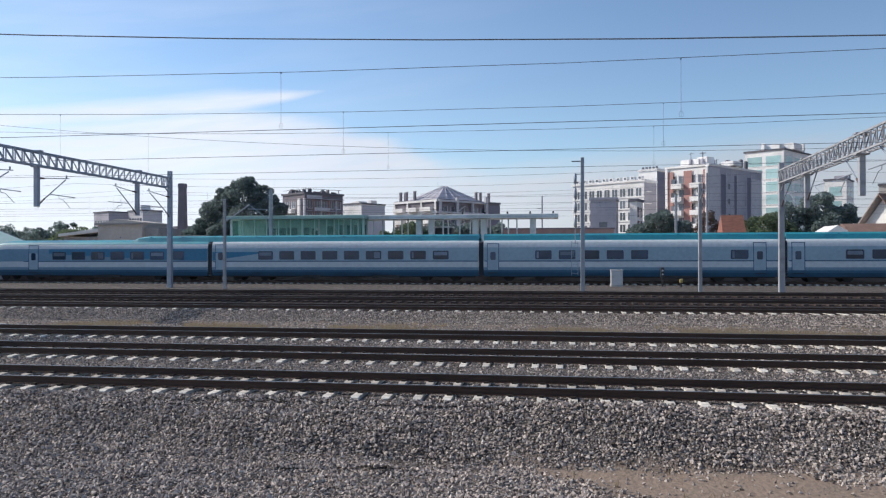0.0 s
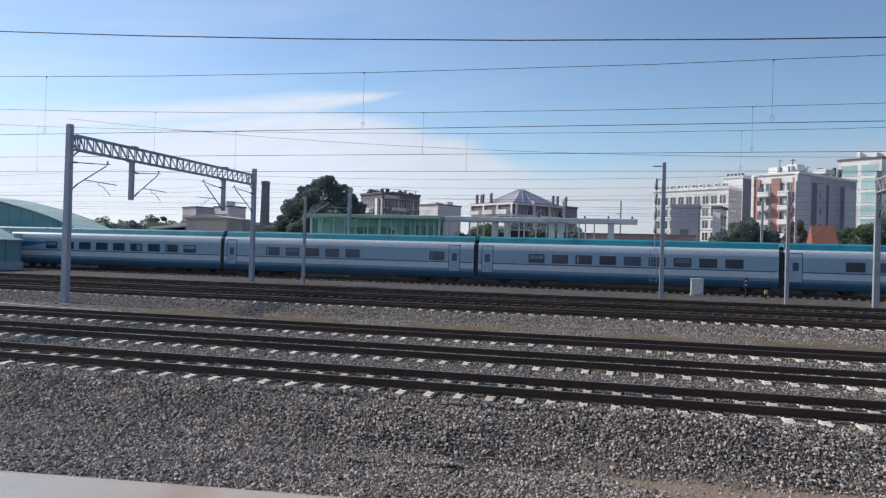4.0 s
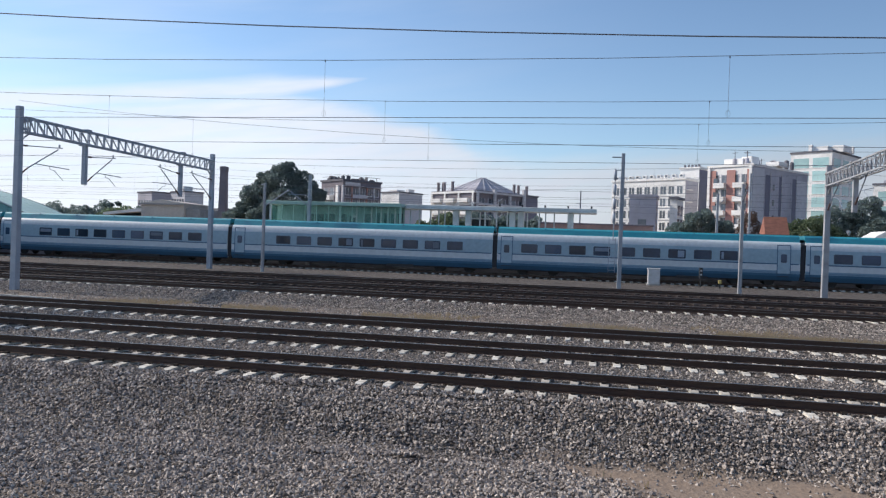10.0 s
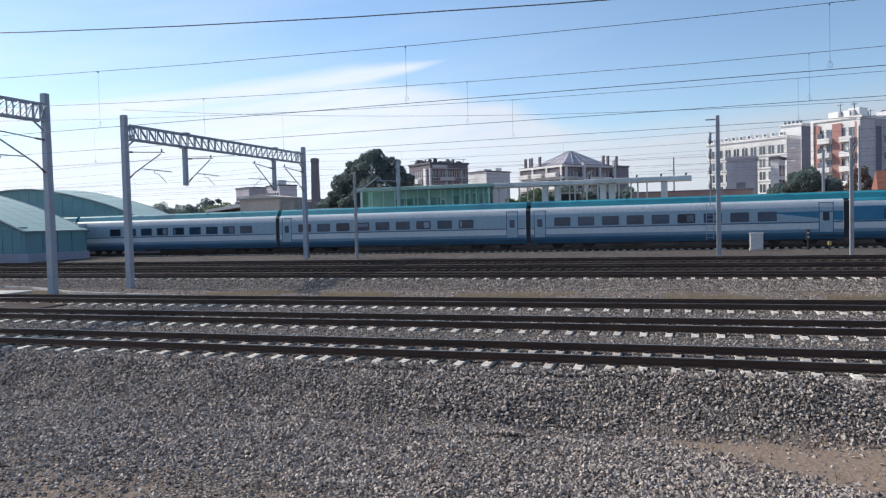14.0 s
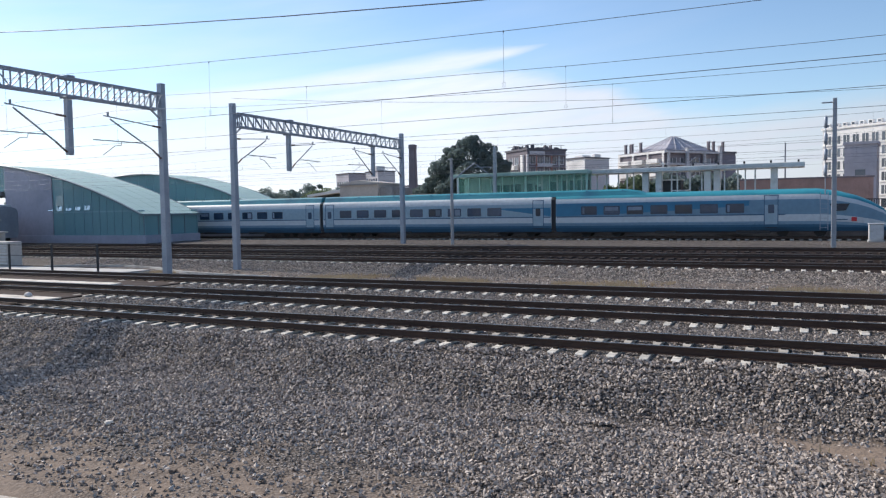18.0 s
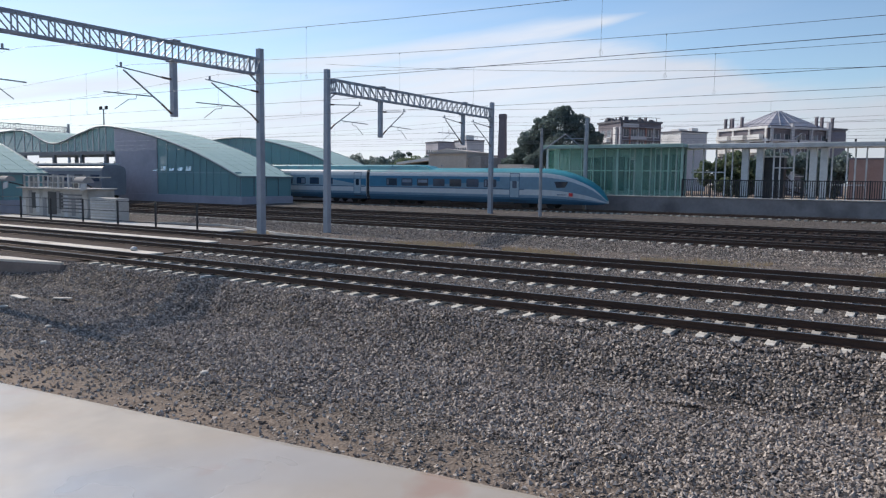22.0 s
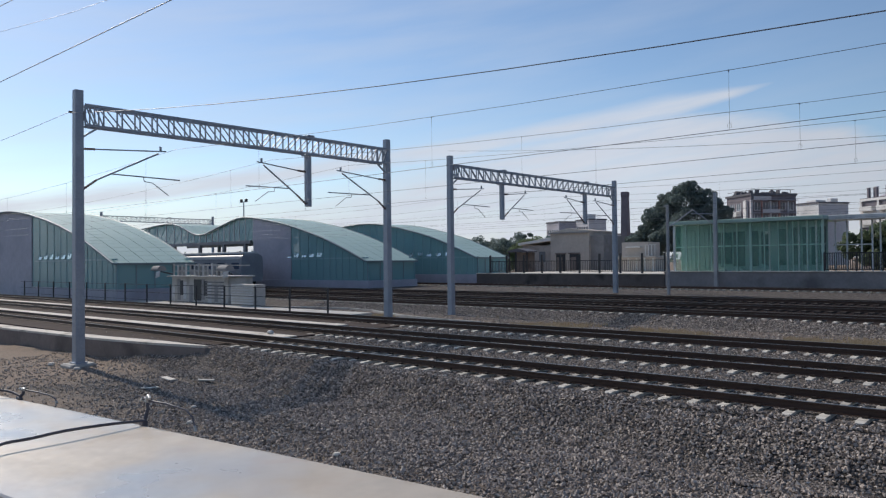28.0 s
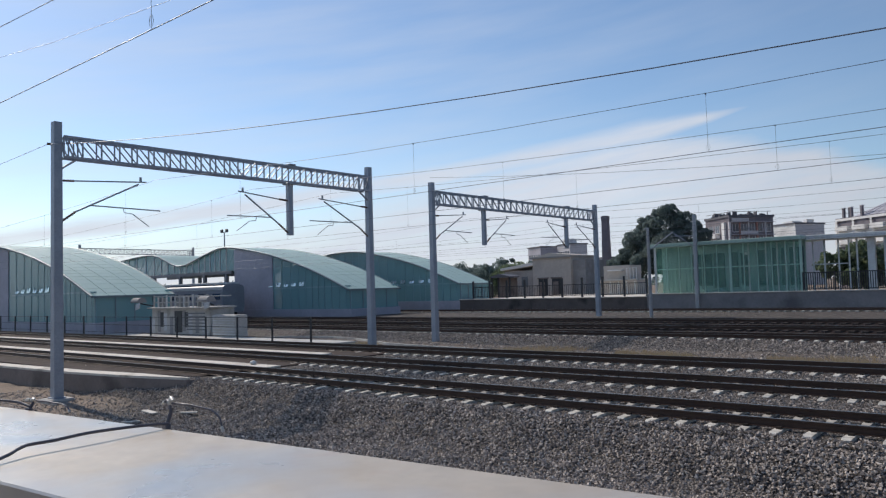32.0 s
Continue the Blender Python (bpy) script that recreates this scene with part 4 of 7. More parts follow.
def door_part(car, x):
    y = -SIDE - 0.004
    d = part("door", Geo().box(x - 0.45, y - 0.004, 1.0, x + 0.45, y + 0.02, 2.48, 0.0), M_DOOR, car)
    part("door_window", rounded(x - 0.22, 1.84, x + 0.22, 2.50, y - 0.012, 0.06, 0.01), M_GLASS, d)
    for s in (-0.48, 0.48):
        part("door_seal", Geo().loft([[(x + s - 0.03, yy - 0.014, z), (x + s + 0.03, yy - 0.014, z), (x + s + 0.03, yy + 0.02, z), (x + s - 0.03, yy + 0.02, z)] for yy, z in ((-1.44, 0.86), (-SIDE, 1.06), (-SIDE, 2.48), (-1.44, 2.88), (-1.38, 3.24))], False), M_LINE, d)
    part("lintel", Geo().box(x - 0.45, -1.405, 3.18, x + 0.45, -1.36, 3.23, 0), M_LINE, d)
    part("step", Geo().box(x - 0.42, -1.46, 0.72, x + 0.42, -1.36, 0.77, 0), M_UNDER, d)


def bogie_part(car, x):
    g = Geo().box(x - 1.7, -1.2, 0.42, x + 1.7, 1.2, 0.62, 0.03)
    b = part("bogie", g, M_UNDER, car)
    for dx in (-1.3, 1.3):
        for y in (-0.78, 0.70):
            w = Geo()
            w.loft([[(x + dx + 0.44 * math.cos(2 * math.pi * j / 16), y + yy, 0.44 + 0.44 * math.sin(2 * math.pi * j / 16)) for j in range(16)] for yy in (0, 0.1)], True)
            part("wheel", w, M_UNDER, b)


TRAIN_CARS = 8
CAR, END = 24.25, 25.9


def build_train():
    t = thing("passenger_train", "white and turquoise high-speed train with dark windows, passing", "train", 0, 63.9, 0.37)
    z0, z1 = 1.88, 2.62
    for c in range(TRAIN_CARS):
        lead, tail = c == 0, c == TRAIN_CARS - 1
        if lead:
            a, b = -END, 0.0
        elif tail:
            a, b = (TRAIN_CARS - 2) * CAR, (TRAIN_CARS - 2) * CAR + END
        else:
            a, b = (c - 1) * CAR, c * CAR
        half = section()
        if lead or tail:
            nose = [(0.0, 0.14, 0.84, 0.58), (0.3, 0.36, 1.28, 0.52), (0.65, 0.55, 1.74, 0.48), (1.1, 0.70, 2.19, 0.45), (1.9, 0.84, 2.69, 0.45), (2.8, 0.92, 3.10, 0.45), (4.0, 0.975, 3.46, 0.45), (5.4, 1.0, 3.68, 0.45), (6.6, 1.0, 3.70, 0.45)]
            ends = []
            for d, kw, top, low in nose:
                x = a + d if lead else b - d
                ends.append((x, [(w * kw, low + (z - 0.45) * (top - low) / 3.25) for w, z in half]))
            rest = b - 0.2 if lead else a + 0.2
            ends.append((rest, half))
            if tail:
                ends.reverse()
        else:
            ends = [(a + 0.2, half), (b - 0.2, half)]
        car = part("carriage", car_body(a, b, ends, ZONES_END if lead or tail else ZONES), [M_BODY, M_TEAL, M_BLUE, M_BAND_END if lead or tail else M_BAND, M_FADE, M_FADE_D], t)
        lo, hi = (a + 7.6, b - 0.3) if lead else (a + 0.3, b - 7.6) if tail else (a + 0.3, b - 0.3)
        part("waist_stripe", Geo().box(lo, -SIDE - 0.006, 1.69, hi, -SIDE + 0.02, 1.78, 0), M_LINE, car)
        fx0, fx1 = (lo + 0.2, hi + 0.55) if lead else (lo - 0.55, hi - 0.2) if tail else (lo - 0.1, hi + 0.1)
        hgt = [(fx0, 4.02), (fx1, 4.02)]
        if lead:
            hgt = [(fx0 + 10.2, 3.56), (fx0 + 11.0, 3.88), (fx0 + 12.0, 4.02), (fx1, 4.02)]
        if tail:
            hgt = [(fx0, 4.02), (fx1 - 12.0, 4.02), (fx1 - 11.0, 3.88), (fx1 - 10.2, 3.56)]
        part("roof_fairing", Geo().loft([[(x, -1.12, 3.48), (x, 1.12, 3.48), (x, 0.98, 3.48 + (zt - 3.48) * 0.75), (x, 0.8, zt), (x, -0.8, zt), (x, -0.98, 3.48 + (zt - 3.48) * 0.75)] for x, zt in hgt], False), M_TEAL, car)
        for k in range(1, 6):
            xs_ = fx0 + (fx1 - fx0) * k / 6
            part("roof_seam", Geo().box(xs_ - 0.03, -1.0, 3.86, xs_ + 0.03, -0.9, 3.96, 0), M_LINE, car)
        if lead:
            doors = [a + 8.6]
            win = [a + 11.2 + 1.93 * i for i in range(7)]
            bog = (a + 6.5, b - 4)
        elif tail:
            doors = [b - 8.6]
            win = [b - 11.2 - 1.93 * i for i in range(7)]
            bog = (a + 4, b - 6.5)
        else:
            if c < 5:
                doors = [a + 1.0, b - 1.9] if c == 2 else [a + 1.0]
                win = [a + 5.2 + 1.95 * i for i in range(9) if c != 2 or i not in (5, 6, 7)]
            else:
                doors = [a + 1.0, b - 1.4]
                win = [a + 2.9 + 1.98 * i for i in range(9)]
            bog = (a + 3.6, b - 3.6)
        if lead or tail or c == 1 or c == TRAIN_CARS - 2:
            # turquoise sweep of the livery: broad at the coupled end, tapering to the nose
            s = -1 if (lead or c == TRAIN_CARS - 2) else 1
            xj = (b - 0.25) if s < 0 else (a + 0.25)
            ln = 15.5 if (lead or tail) else 5.0
            sw = Geo()
            y = -SIDE - 0.003
            rows = []
            for i in range(13):
                k = i / 12
                up = 2.86 if (lead or tail) else 2.56
                dn = (1.80 + 0.66 * k ** 1.5) if (lead or tail) else (1.80 + 0.7 * k)
                rows.append([(xj + s * ln * k, y, dn), (xj + s * ln * k, y, up), (xj + s * ln * k, y + 0.03, up), (xj + s * ln * k, y + 0.03, dn)])
            sw.loft(rows, False)
            part("livery_sweep", sw, M_TEAL2, car, "turquoise livery sweep")
        if lead or tail:
            x = a + 3.9 if lead else b - 3.9
            s = 1 if lead else -1
            gq = Geo()
            gq.prism([(x - s * 0.35, -SIDE - 0.004, 1.98), (x + s * 0.45, -SIDE - 0.004, 1.92), (x + s * 0.7, -SIDE - 0.004, 2.48), (x - s * 0.6, -SIDE - 0.004, 2.48)], (0, 0.12, 0))
            part("cab_window", gq, M_GLASS, car)
            part("badge", Geo().box(x - s * 0.9 - 0.17, -SIDE - 0.012, 1.18, x - s * 0.9 + 0.17, -SIDE + 0.1, 1.48, 0), M_RED, car)
            part("lettering_bar", Geo().box(x - 0.4, -SIDE - 0.01, 1.28, x + 0.5, -SIDE + 0.1, 1.34, 0), M_LINE, car)
        for x in win:
            window_part(car, x, 1.36, z0, z1)
        for x in doors:
            door_part(car, x)
        for x in bog:
            bogie_part(car, x)
        for k, (dx, w) in enumerate(((8.6, 1.6), (14.8, 2.4))):
            part("equipment_box", Geo().box(a + dx, -1.36, 0.30, a + dx + w, -1.24, 0.52, 0.02), M_UNDER, car)
        part("side_seam", Geo().box(lo, -SIDE - 0.004, 1.06, hi, -SIDE + 0.02, 1.08, 0), M_LINE, car)
        part("underframe", Geo().box(lo + 0.4, -1.15, 0.35, hi - 0.4, 1.15, 0.58, 0), M_UNDER, car)
        if not tail:
            part("gangway", Geo().box(b - 0.26, -1.40, 0.55, b + 0.26, 1.40, 3.38, 0.12), M_BELLOWS, t)
    return t


TRAIN = build_train()


# ---- station: platform wall, glass vaults, glazed hall, white frame ----
M_VAULT = glazing("vault_roof_glass", (0.50, 0.66, 0.58), 0.42, 0.90)
M_GABLE = glazing("gable_glass", (0.27, 0.49, 0.50), 0.25, 0.72)
M_GREEN = glazing("green_pane", (0.24, 0.60, 0.47), 0.15, 0.14)
M_FRAME_W = surface("white_frame_paint", (0.58, 0.60, 0.60), (0.68, 0.69, 0.68), 1.0, 0.55, 0, 0.05, spots=(0.48, 0.49, 0.48), spot_scale=0.7)
M_FRAME_G = surface("green_frame_paint", (0.34, 0.50, 0.44), (0.42, 0.58, 0.51), 1.0, 0.5)
M_FRAME_P = surface("pale_green_wall", (0.30, 0.43, 0.38), (0.38, 0.51, 0.45), 0.7, 0.6, 0, 0.1, spots=(0.24, 0.36, 0.32), spot_scale=0.6)
M_HALL_DARK = surface("hall_window", (0.02, 0.05, 0.05), (0.06, 0.11, 0.10), 0.5, 0.3)
M_RIB = surface("vault_rib", (0.15, 0.21, 0.23), (0.20, 0.27, 0.29), 1.0, 0.5, 0.2)
M_MULL = surface("dark_mullion", (0.19, 0.34, 0.37), (0.22, 0.38, 0.41), 1.0, 0.5)
M_PLASTER_G = surface("dull_grey_plaster", (0.25, 0.245, 0.245), (0.34, 0.33, 0.325), 0.6, 0.85, 0, 0.15, spots=(0.24, 0.23, 0.22), spot_scale=0.8)
# mauve grey of the platform bases, and of the reflection painted on the gables
M_MAUVE = surface("mauve_base_and_reflection", (0.40, 0.395, 0.45), (0.48, 0.465, 0.52), 0.25, 0.7, 0, 0.1, spots=(0.36, 0.355, 0.41), spot_scale=0.3)
M_PANE_CABIN = surface("cabin_pane", (0.20, 0.22, 0.24), (0.38, 0.39, 0.40), 2.0, 0.2, 0, 0, rand=0.4)
M_WHITE = surface("white_plaster", (0.62, 0.62, 0.60), (0.72, 0.71, 0.68), 0.5, 0.8, 0, 0.1)


# metal that throws back the sky, added to brighten the gable vents
M_VENT_MIRROR = surface("vent_mirror_metal", (0.55, 0.62, 0.60), (0.66, 0.72, 0.70), 2.0, 0.25, 0.8, 0)


def spline(pts, n):
    """Points along a smooth curve through pts."""
    out = []
    for i in range(len(pts) - 1):
        p0, p1, p2, p3 = (Vector(pts[max(min(j, len(pts) - 1), 0)]) for j in (i - 1, i, i + 1, i + 2))
        for k in range(n):
            t = k / n
            out.append(0.5 * (2 * p1 + (p2 - p0) * t + (2 * p0 - 5 * p1 + 4 * p2 - p3) * t * t + (3 * p1 - p0 - 3 * p2 + p3) * t ** 3))
    return out + [Vector(pts[-1])]


def vault(label, y0, y1, prof, base, wall_top, n_rows=5, solid=None, open_to=None, vents=(4.6, 6, 1.55)):
    """A platform roof: a curved glass shell over glazed end walls; prof gives x and height from the eave up."""
    t = thing("platform_canopy", label, "canopy", 0, 0, 0, group="glass vaults of the station")
    line = spline(prof, 4)
    y0r, y1r = y0 - 0.35, y1 + 0.35
    # glass panels
    for i in range(len(line) - 1):
        a, b = line[i], line[i + 1]
        for r in range(n_rows):
            ya, yb = y0r + (y1r - y0r) * r / n_rows + 0.03, y0r + (y1r - y0r) * (r + 1) / n_rows - 0.03
            d = (b - a).normalized() * 0.03
            p, q = a + d, b - d
            g = Geo()
            g.loft([[(p.x, ya, p.y), (q.x, ya, q.y), (q.x, ya, q.y - 0.05), (p.x, ya, p.y - 0.05)], [(p.x, yb, p.y), (q.x, yb, q.y), (q.x, yb, q.y - 0.05), (p.x, yb, p.y - 0.05)]], False)
            part("roof_pane", g, M_VAULT, t)
    for yy in (y0r, y1r):
        part("arch_rib", Geo().tube([(p.x, yy, p.y - 0.06) for p in line], 0.11, 6), M_RIB, t)
    for r in range(1, n_rows):
        yy = y0r + (y1r - y0r) * r / n_rows
        part("rib", Geo().tube([(p.x, yy, p.y - 0.09) for p in line], 0.05, 4), M_RIB, t)
    part("eave_gutter", Geo().bar((line[0].x + 0.1, y0r, line[0].y - 0.08), (line[0].x + 0.1, y1r, line[0].y - 0.08), 0.2), M_RIB, t)
    # front and back gable glazing, bay by bay
    for yy in (y0, y1):
        for i in range(0, len(line) - 1, 1):
            a, b = line[i], line[i + 1]
            if abs(a.x - b.x) < 0.2:
                continue
            lo, hi = min(a.x, b.x) + 0.05, max(a.x, b.x) - 0.05
            za, zb = (a.y, b.y) if a.x < b.x else (b.y, a.y)
            mid = (lo + hi) / 2
            if open_to is not None and mid < open_to:
                # open bay: glass and lattice above a beam only
                if min(za, zb) > 5.9:
                    g = Geo()
                    g.prism([(lo, yy - 0.02, 5.75), (hi, yy - 0.02, 5.75), (hi, yy - 0.02, zb - 0.12), (lo, yy - 0.02, za - 0.12)], (0, 0.04, 0))
                    part("gable_pane", g, M_GABLE, t)
                    part("lattice_bar", Geo().bar((lo, yy, 5.7), (hi, yy, zb - 0.2), 0.1), M_MULL, t)
                part("mullion", Geo().box(hi - 0.05, yy - 0.09, 5.6, hi + 0.1, yy + 0.09, zb - 0.1, 0), M_FRAME_W, t)
                if i % 4 == 0:
                    part("column", Geo().box(hi - 0.2, yy - 0.2, base - 0.2, hi + 0.2, yy + 0.2, 5.6, 0.02), M_PLASTER_G, t)
                continue
            # opaque mauve panels paint a soft reflection over these bays
            if solid and solid[0] < mid < solid[1]:
                g = Geo()
                g.prism([(lo - 0.05, yy - 0.1, wall_top), (hi + 0.05, yy - 0.1, wall_top), (hi + 0.05, yy - 0.1, zb - 0.12), (lo - 0.05, yy - 0.1, za - 0.12)], (0, 0.2, 0))
                part("clad_panel", g, M_MAUVE, t)
                continue
            g = Geo()
            g.prism([(lo, yy - 0.02, wall_top), (hi, yy - 0.02, wall_top), (hi, yy - 0.02, zb - 0.12), (lo, yy - 0.02, za - 0.12)], (0, 0.04, 0))
            part("gable_pane", g, M_GABLE, t)
            part("mullion", Geo().box(hi + 0.02, yy - 0.05, wall_top, hi + 0.08, yy + 0.05, zb - 0.1, 0), M_MULL, t)
        gx = max([line[-1].x] + ([solid[1]] if solid else []))
        part("transom", Geo().box(gx, yy - 0.07, 3.25, line[0].x, yy + 0.07, 3.40, 0), M_MULL, t)
        if open_to is not None:
            part("beam", Geo().box(line[-1].x, yy - 0.18, 5.35, open_to, yy + 0.18, 5.75, 0.02), M_PLASTER_G, t)
    x_e, z_e = line[0].x, line[0].y
    for i in range(4):
        ya, yb = y0 + (y1 - y0) * i / 4, y0 + (y1 - y0) * (i + 1) / 4
        part("end_pane", Geo().box(x_e - 0.1, ya + 0.04, wall_top, x_e - 0.05, yb - 0.04, z_e - 0.15, 0), M_GABLE, t)
        part("end_post", Geo().box(x_e - 0.14, ya - 0.05, wall_top, x_e + 0.0, ya + 0.05, z_e - 0.12, 0), M_RIB, t)
    part("platform_base", Geo().box(line[-1].x, y0 - 0.15, base - 0.5, x_e + 0.25, y1 + 0.15, wall_top, 0.02), M_MAUVE, t)
    # tilted mirror plates stand in for daylight seen through high openings
    off, nv, pitch = vents
    for i in range(nv):
        xx = x_e - off - i * pitch
        zt = 3.98 - 0.1 * (i % 3)
        part("vent_mirror", Geo().prism([(xx - 0.4, y0 - 0.12, 3.5), (xx + 0.4, y0 - 0.12, 3.5), (xx + 0.4, y0 - 0.04, zt), (xx - 0.4, y0 - 0.04, zt)], (0, 0.02, -0.01)), M_VENT_MIRROR, t)
        part("vent_post", Geo().box(xx - 0.12 * (1 + i % 2), y0 - 0.09, 3.42, xx - 0.12 * (1 + i % 2) + 0.1, y0 - 0.06, 4.1, 0), M_MULL, t)
    return t


vault("curved green glass platform roof on grey walls", 29.6, 36.6, [(-64.4, 3.0), (-68.4, 4.5), (-72.4, 5.8), (-78, 7.2), (-85.6, 8.5), (-92, 8.9), (-100, 8.4), (-110, 6.6)], -0.3, 0.7, solid=(-120, -82.8), vents=(9.8, 6, 1.45))
vault("curved green glass platform roof with a wavy crest", 53.5, 60.6, [(-58.1, 3.0), (-62.3, 4.65), (-66.7, 6.1), (-73.1, 7.66), (-80.7, 8.7), (-85.6, 7.9), (-91.5, 6.8), (-98.3, 8.6), (-107.4, 8.2)], 0.0, 0.9, solid=(-79.6, -72.0), open_to=-79.6, vents=(8.0, 5, 1.4))
vault("curved green glass platform roof on the far platform", 67.2, 72.6, [(-54.2, 3.3), (-58.0, 4.75), (-61.7, 6.0), (-67.6, 7.35), (-72.5, 7.95), (-78, 7.7), (-86, 6.5)], 0.1, 1.3)

M_WALL_DARK = surface("sooty_platform_wall", (0.10, 0.088, 0.083), (0.15, 0.13, 0.122), 0.5, 0.9, 0, 0.2, spots=(0.05, 0.045, 0.045), spot_scale=0.5)
structure("wall_platform", Geo().box(-54, 66.6, -0.5, -31.1, 67.0, 1.38, 0.02), M_WALL_DARK, "sooty dark concrete edge of the open platform", "wall")
structure("wall_platform", Geo().box(-31.05, 66.6, -0.5, 60, 67.0, 1.62, 0.02), M_WALL_GREY, "long grey concrete platform wall behind the running line", "wall")
structure("wall_coping", Geo().box(-54, 66.5, 1.385, -31.1, 67.1, 1.47, 0.02), M_STRIP, "pale cream coping on the open platform's edge", "coping")
structure("wall_coping", Geo().box(-31.05, 66.5, 1.625, 60, 67.1, 1.70, 0.02), M_CONCRETE, "grey concrete coping on the platform wall", "coping")
structure("floor_platform", Geo().box(-54, 67.12, -0.5, -31.1, 90, 1.40, 0).box(-31.05, 67.02, -0.5, 60, 74.5, 1.60, 0), M_STRIP, "pale paved platform surface", "platform")

# railing on the wall
rail = thing("railing", "black metal railing with upright bars on the platform wall", "railing", 0, 66.8, 1.7)
for i in range(15):
    x = -17.2 + i * 2.4
    part("post", Geo().box(x - 0.05, -0.05, 0, x + 0.05, 0.05, 1.55, 0.01), M_BLACK_RAIL, rail)
for zz in (0.12, 1.48):
    part("handrail", Geo().bar((-17.2, 0, zz), (16.4, 0, zz), 0.07), M_BLACK_RAIL, rail)
for i in range(200):
    x = -17.1 + i * 0.168
    part("bar", Geo().box(x - 0.03, -0.03, 0.12, x + 0.03, 0.03, 1.48, 0), M_BLACK_RAIL, rail)
rail2 = thing("railing", "black metal railing with wide posts at the platform's edge", "railing", 0, 67.3, 1.47)
for i in range(10):
    x = -52.5 + i * 2.35
    part("post", Geo().box(x - 0.09, -0.09, 0, x + 0.09, 0.09, 2.0, 0.01), M_BLACK_RAIL, rail2)
for zz in (0.2, 1.3):
    part("handrail", Geo().bar((-52.5, 0, zz), (-31.4, 0, zz), 0.06), M_BLACK_RAIL, rail2)
for i in range(100):
    x = -52.4 + i * 0.21
    part("bar", Geo().box(x - 0.018, -0.018, 0.2, x + 0.018, 0.018, 1.3, 0), M_BLACK_RAIL, rail2)

# glazed green hall
hall = thing("glazed_hall", "green glass walled hall with a pale flat roof", "hall", 0, 0, 0)
HX0, HX1, HY0, HY1, HZ0, HZ1 = -30.7, -17.6, 68.0, 73.5, 1.62, 6.05
cols = [HX0 + (HX1 - HX0) * i / 11 for i in range(12)]
for i, x in enumerate(cols):
    w = 0.07 if i not in (0, 6, 11) else 0.2
    part("column", Geo().box(x - w / 2, HY0 - 0.02, HZ0, x + w / 2, HY0 + 0.16, HZ1, 0.0), M_FRAME_W if i == 0 else M_FRAME_G, hall)
for i in range(11):
    for za, zb in ((HZ0 + 0.02, 3.92), (3.98, HZ1 - 0.02)):
        part("pane", Geo().box(cols[i] + 0.05, HY0 + 0.03, za, cols[i + 1] - 0.05, HY0 + 0.06, zb, 0), M_GREEN, hall).visible_shadow = False
part("transom", Geo().box(HX0, HY0 + 0.0, 3.92, HX1, HY0 + 0.1, 3.98, 0), M_FRAME_G, hall)
part("side_wall", Geo().box(HX0 - 0.05, HY0 + 0.2, HZ0, HX0 + 0.05, HY1, HZ1, 0), M_GREEN, hall).visible_shadow = False
part("back_wall", Geo().box(HX0, 69.6, HZ0, HX1, 69.75, HZ1, 0), M_FRAME_P, hall)
for u0, u1, za, zb in ((3.1, 4.9, 2.3, 5.25), (5.1, 6.1, 2.1, 5.3), (6.5, 7.3, 2.1, 5.3), (7.6, 8.25, 2.1, 5.2), (9.0, 9.9, 2.2, 5.4), (10.2, 10.85, 2.2, 5.5), (11.1, 11.55, 2.2, 5.5), (11.8, 12.3, 2.2, 5.5), (12.5, 12.95, 2.2, 5.5)):
    wn_ = part("inner_window", Geo().box(HX0 + u0, 69.5, za, HX0 + u1, 69.6, zb, 0), M_HALL_DARK, hall)
    part("glazing_bar", Geo().box(HX0 + u0, 69.44, 3.96, HX0 + u1, 69.5, 4.06, 0), M_FRAME_P, wn_)
    if u1 - u0 > 1.2:
        part("glazing_bar", Geo().box(HX0 + (u0 + u1) / 2 - 0.05, 69.44, za, HX0 + (u0 + u1) / 2 + 0.05, 69.5, zb, 0), M_FRAME_P, wn_)
part("inner_lamp", Geo().box(HX0 + 8.0, 69.3, 5.0, HX0 + 8.25, 69.42, 5.25, 0.02), M_WHITE, hall)
for i, u in enumerate((0.5, 0.95, 1.3, 1.75, 2.3, 2.6)):
    part("curtain_strip", Geo().box(HX0 + u, 69.3, 1.7, HX0 + u + 0.1 + 0.06 * (i % 3), 69.36, 5.4 + 0.2 * (i % 2), 0), M_FRAME_P, hall)
for u in (8.55, 10.05, 11.0, 11.68, 12.4):
    part("inner_pillar", Geo().box(HX0 + u - 0.06, 68.7, HZ0, HX0 + u + 0.06, 68.82, HZ1, 0), M_WHITE, hall)
for u, w, h in ((3.6, 1.0, 0.8), (7.9, 0.9, 0.7), (5.6, 0.7, 0.5)):
    part("heap", Geo().loft([[(HX0 + u - w, 69.0, HZ0), (HX0 + u + w, 69.0, HZ0), (HX0 + u + w, 69.4, HZ0), (HX0 + u - w, 69.4, HZ0)], [(HX0 + u - 0.2, 69.15, HZ0 + h), (HX0 + u + 0.3, 69.15, HZ0 + h * 0.8), (HX0 + u + 0.3, 69.3, HZ0 + h * 0.8), (HX0 + u - 0.2, 69.3, HZ0 + h)]], False), M_FRAME_P, hall)
part("roof", Geo().box(HX0 - 0.5, HY0 - 0.5, HZ1 + 0.01, HX1 + 0.2, HY1 + 0.5, HZ1 + 0.34, 0.04), M_FRAME_P, hall)

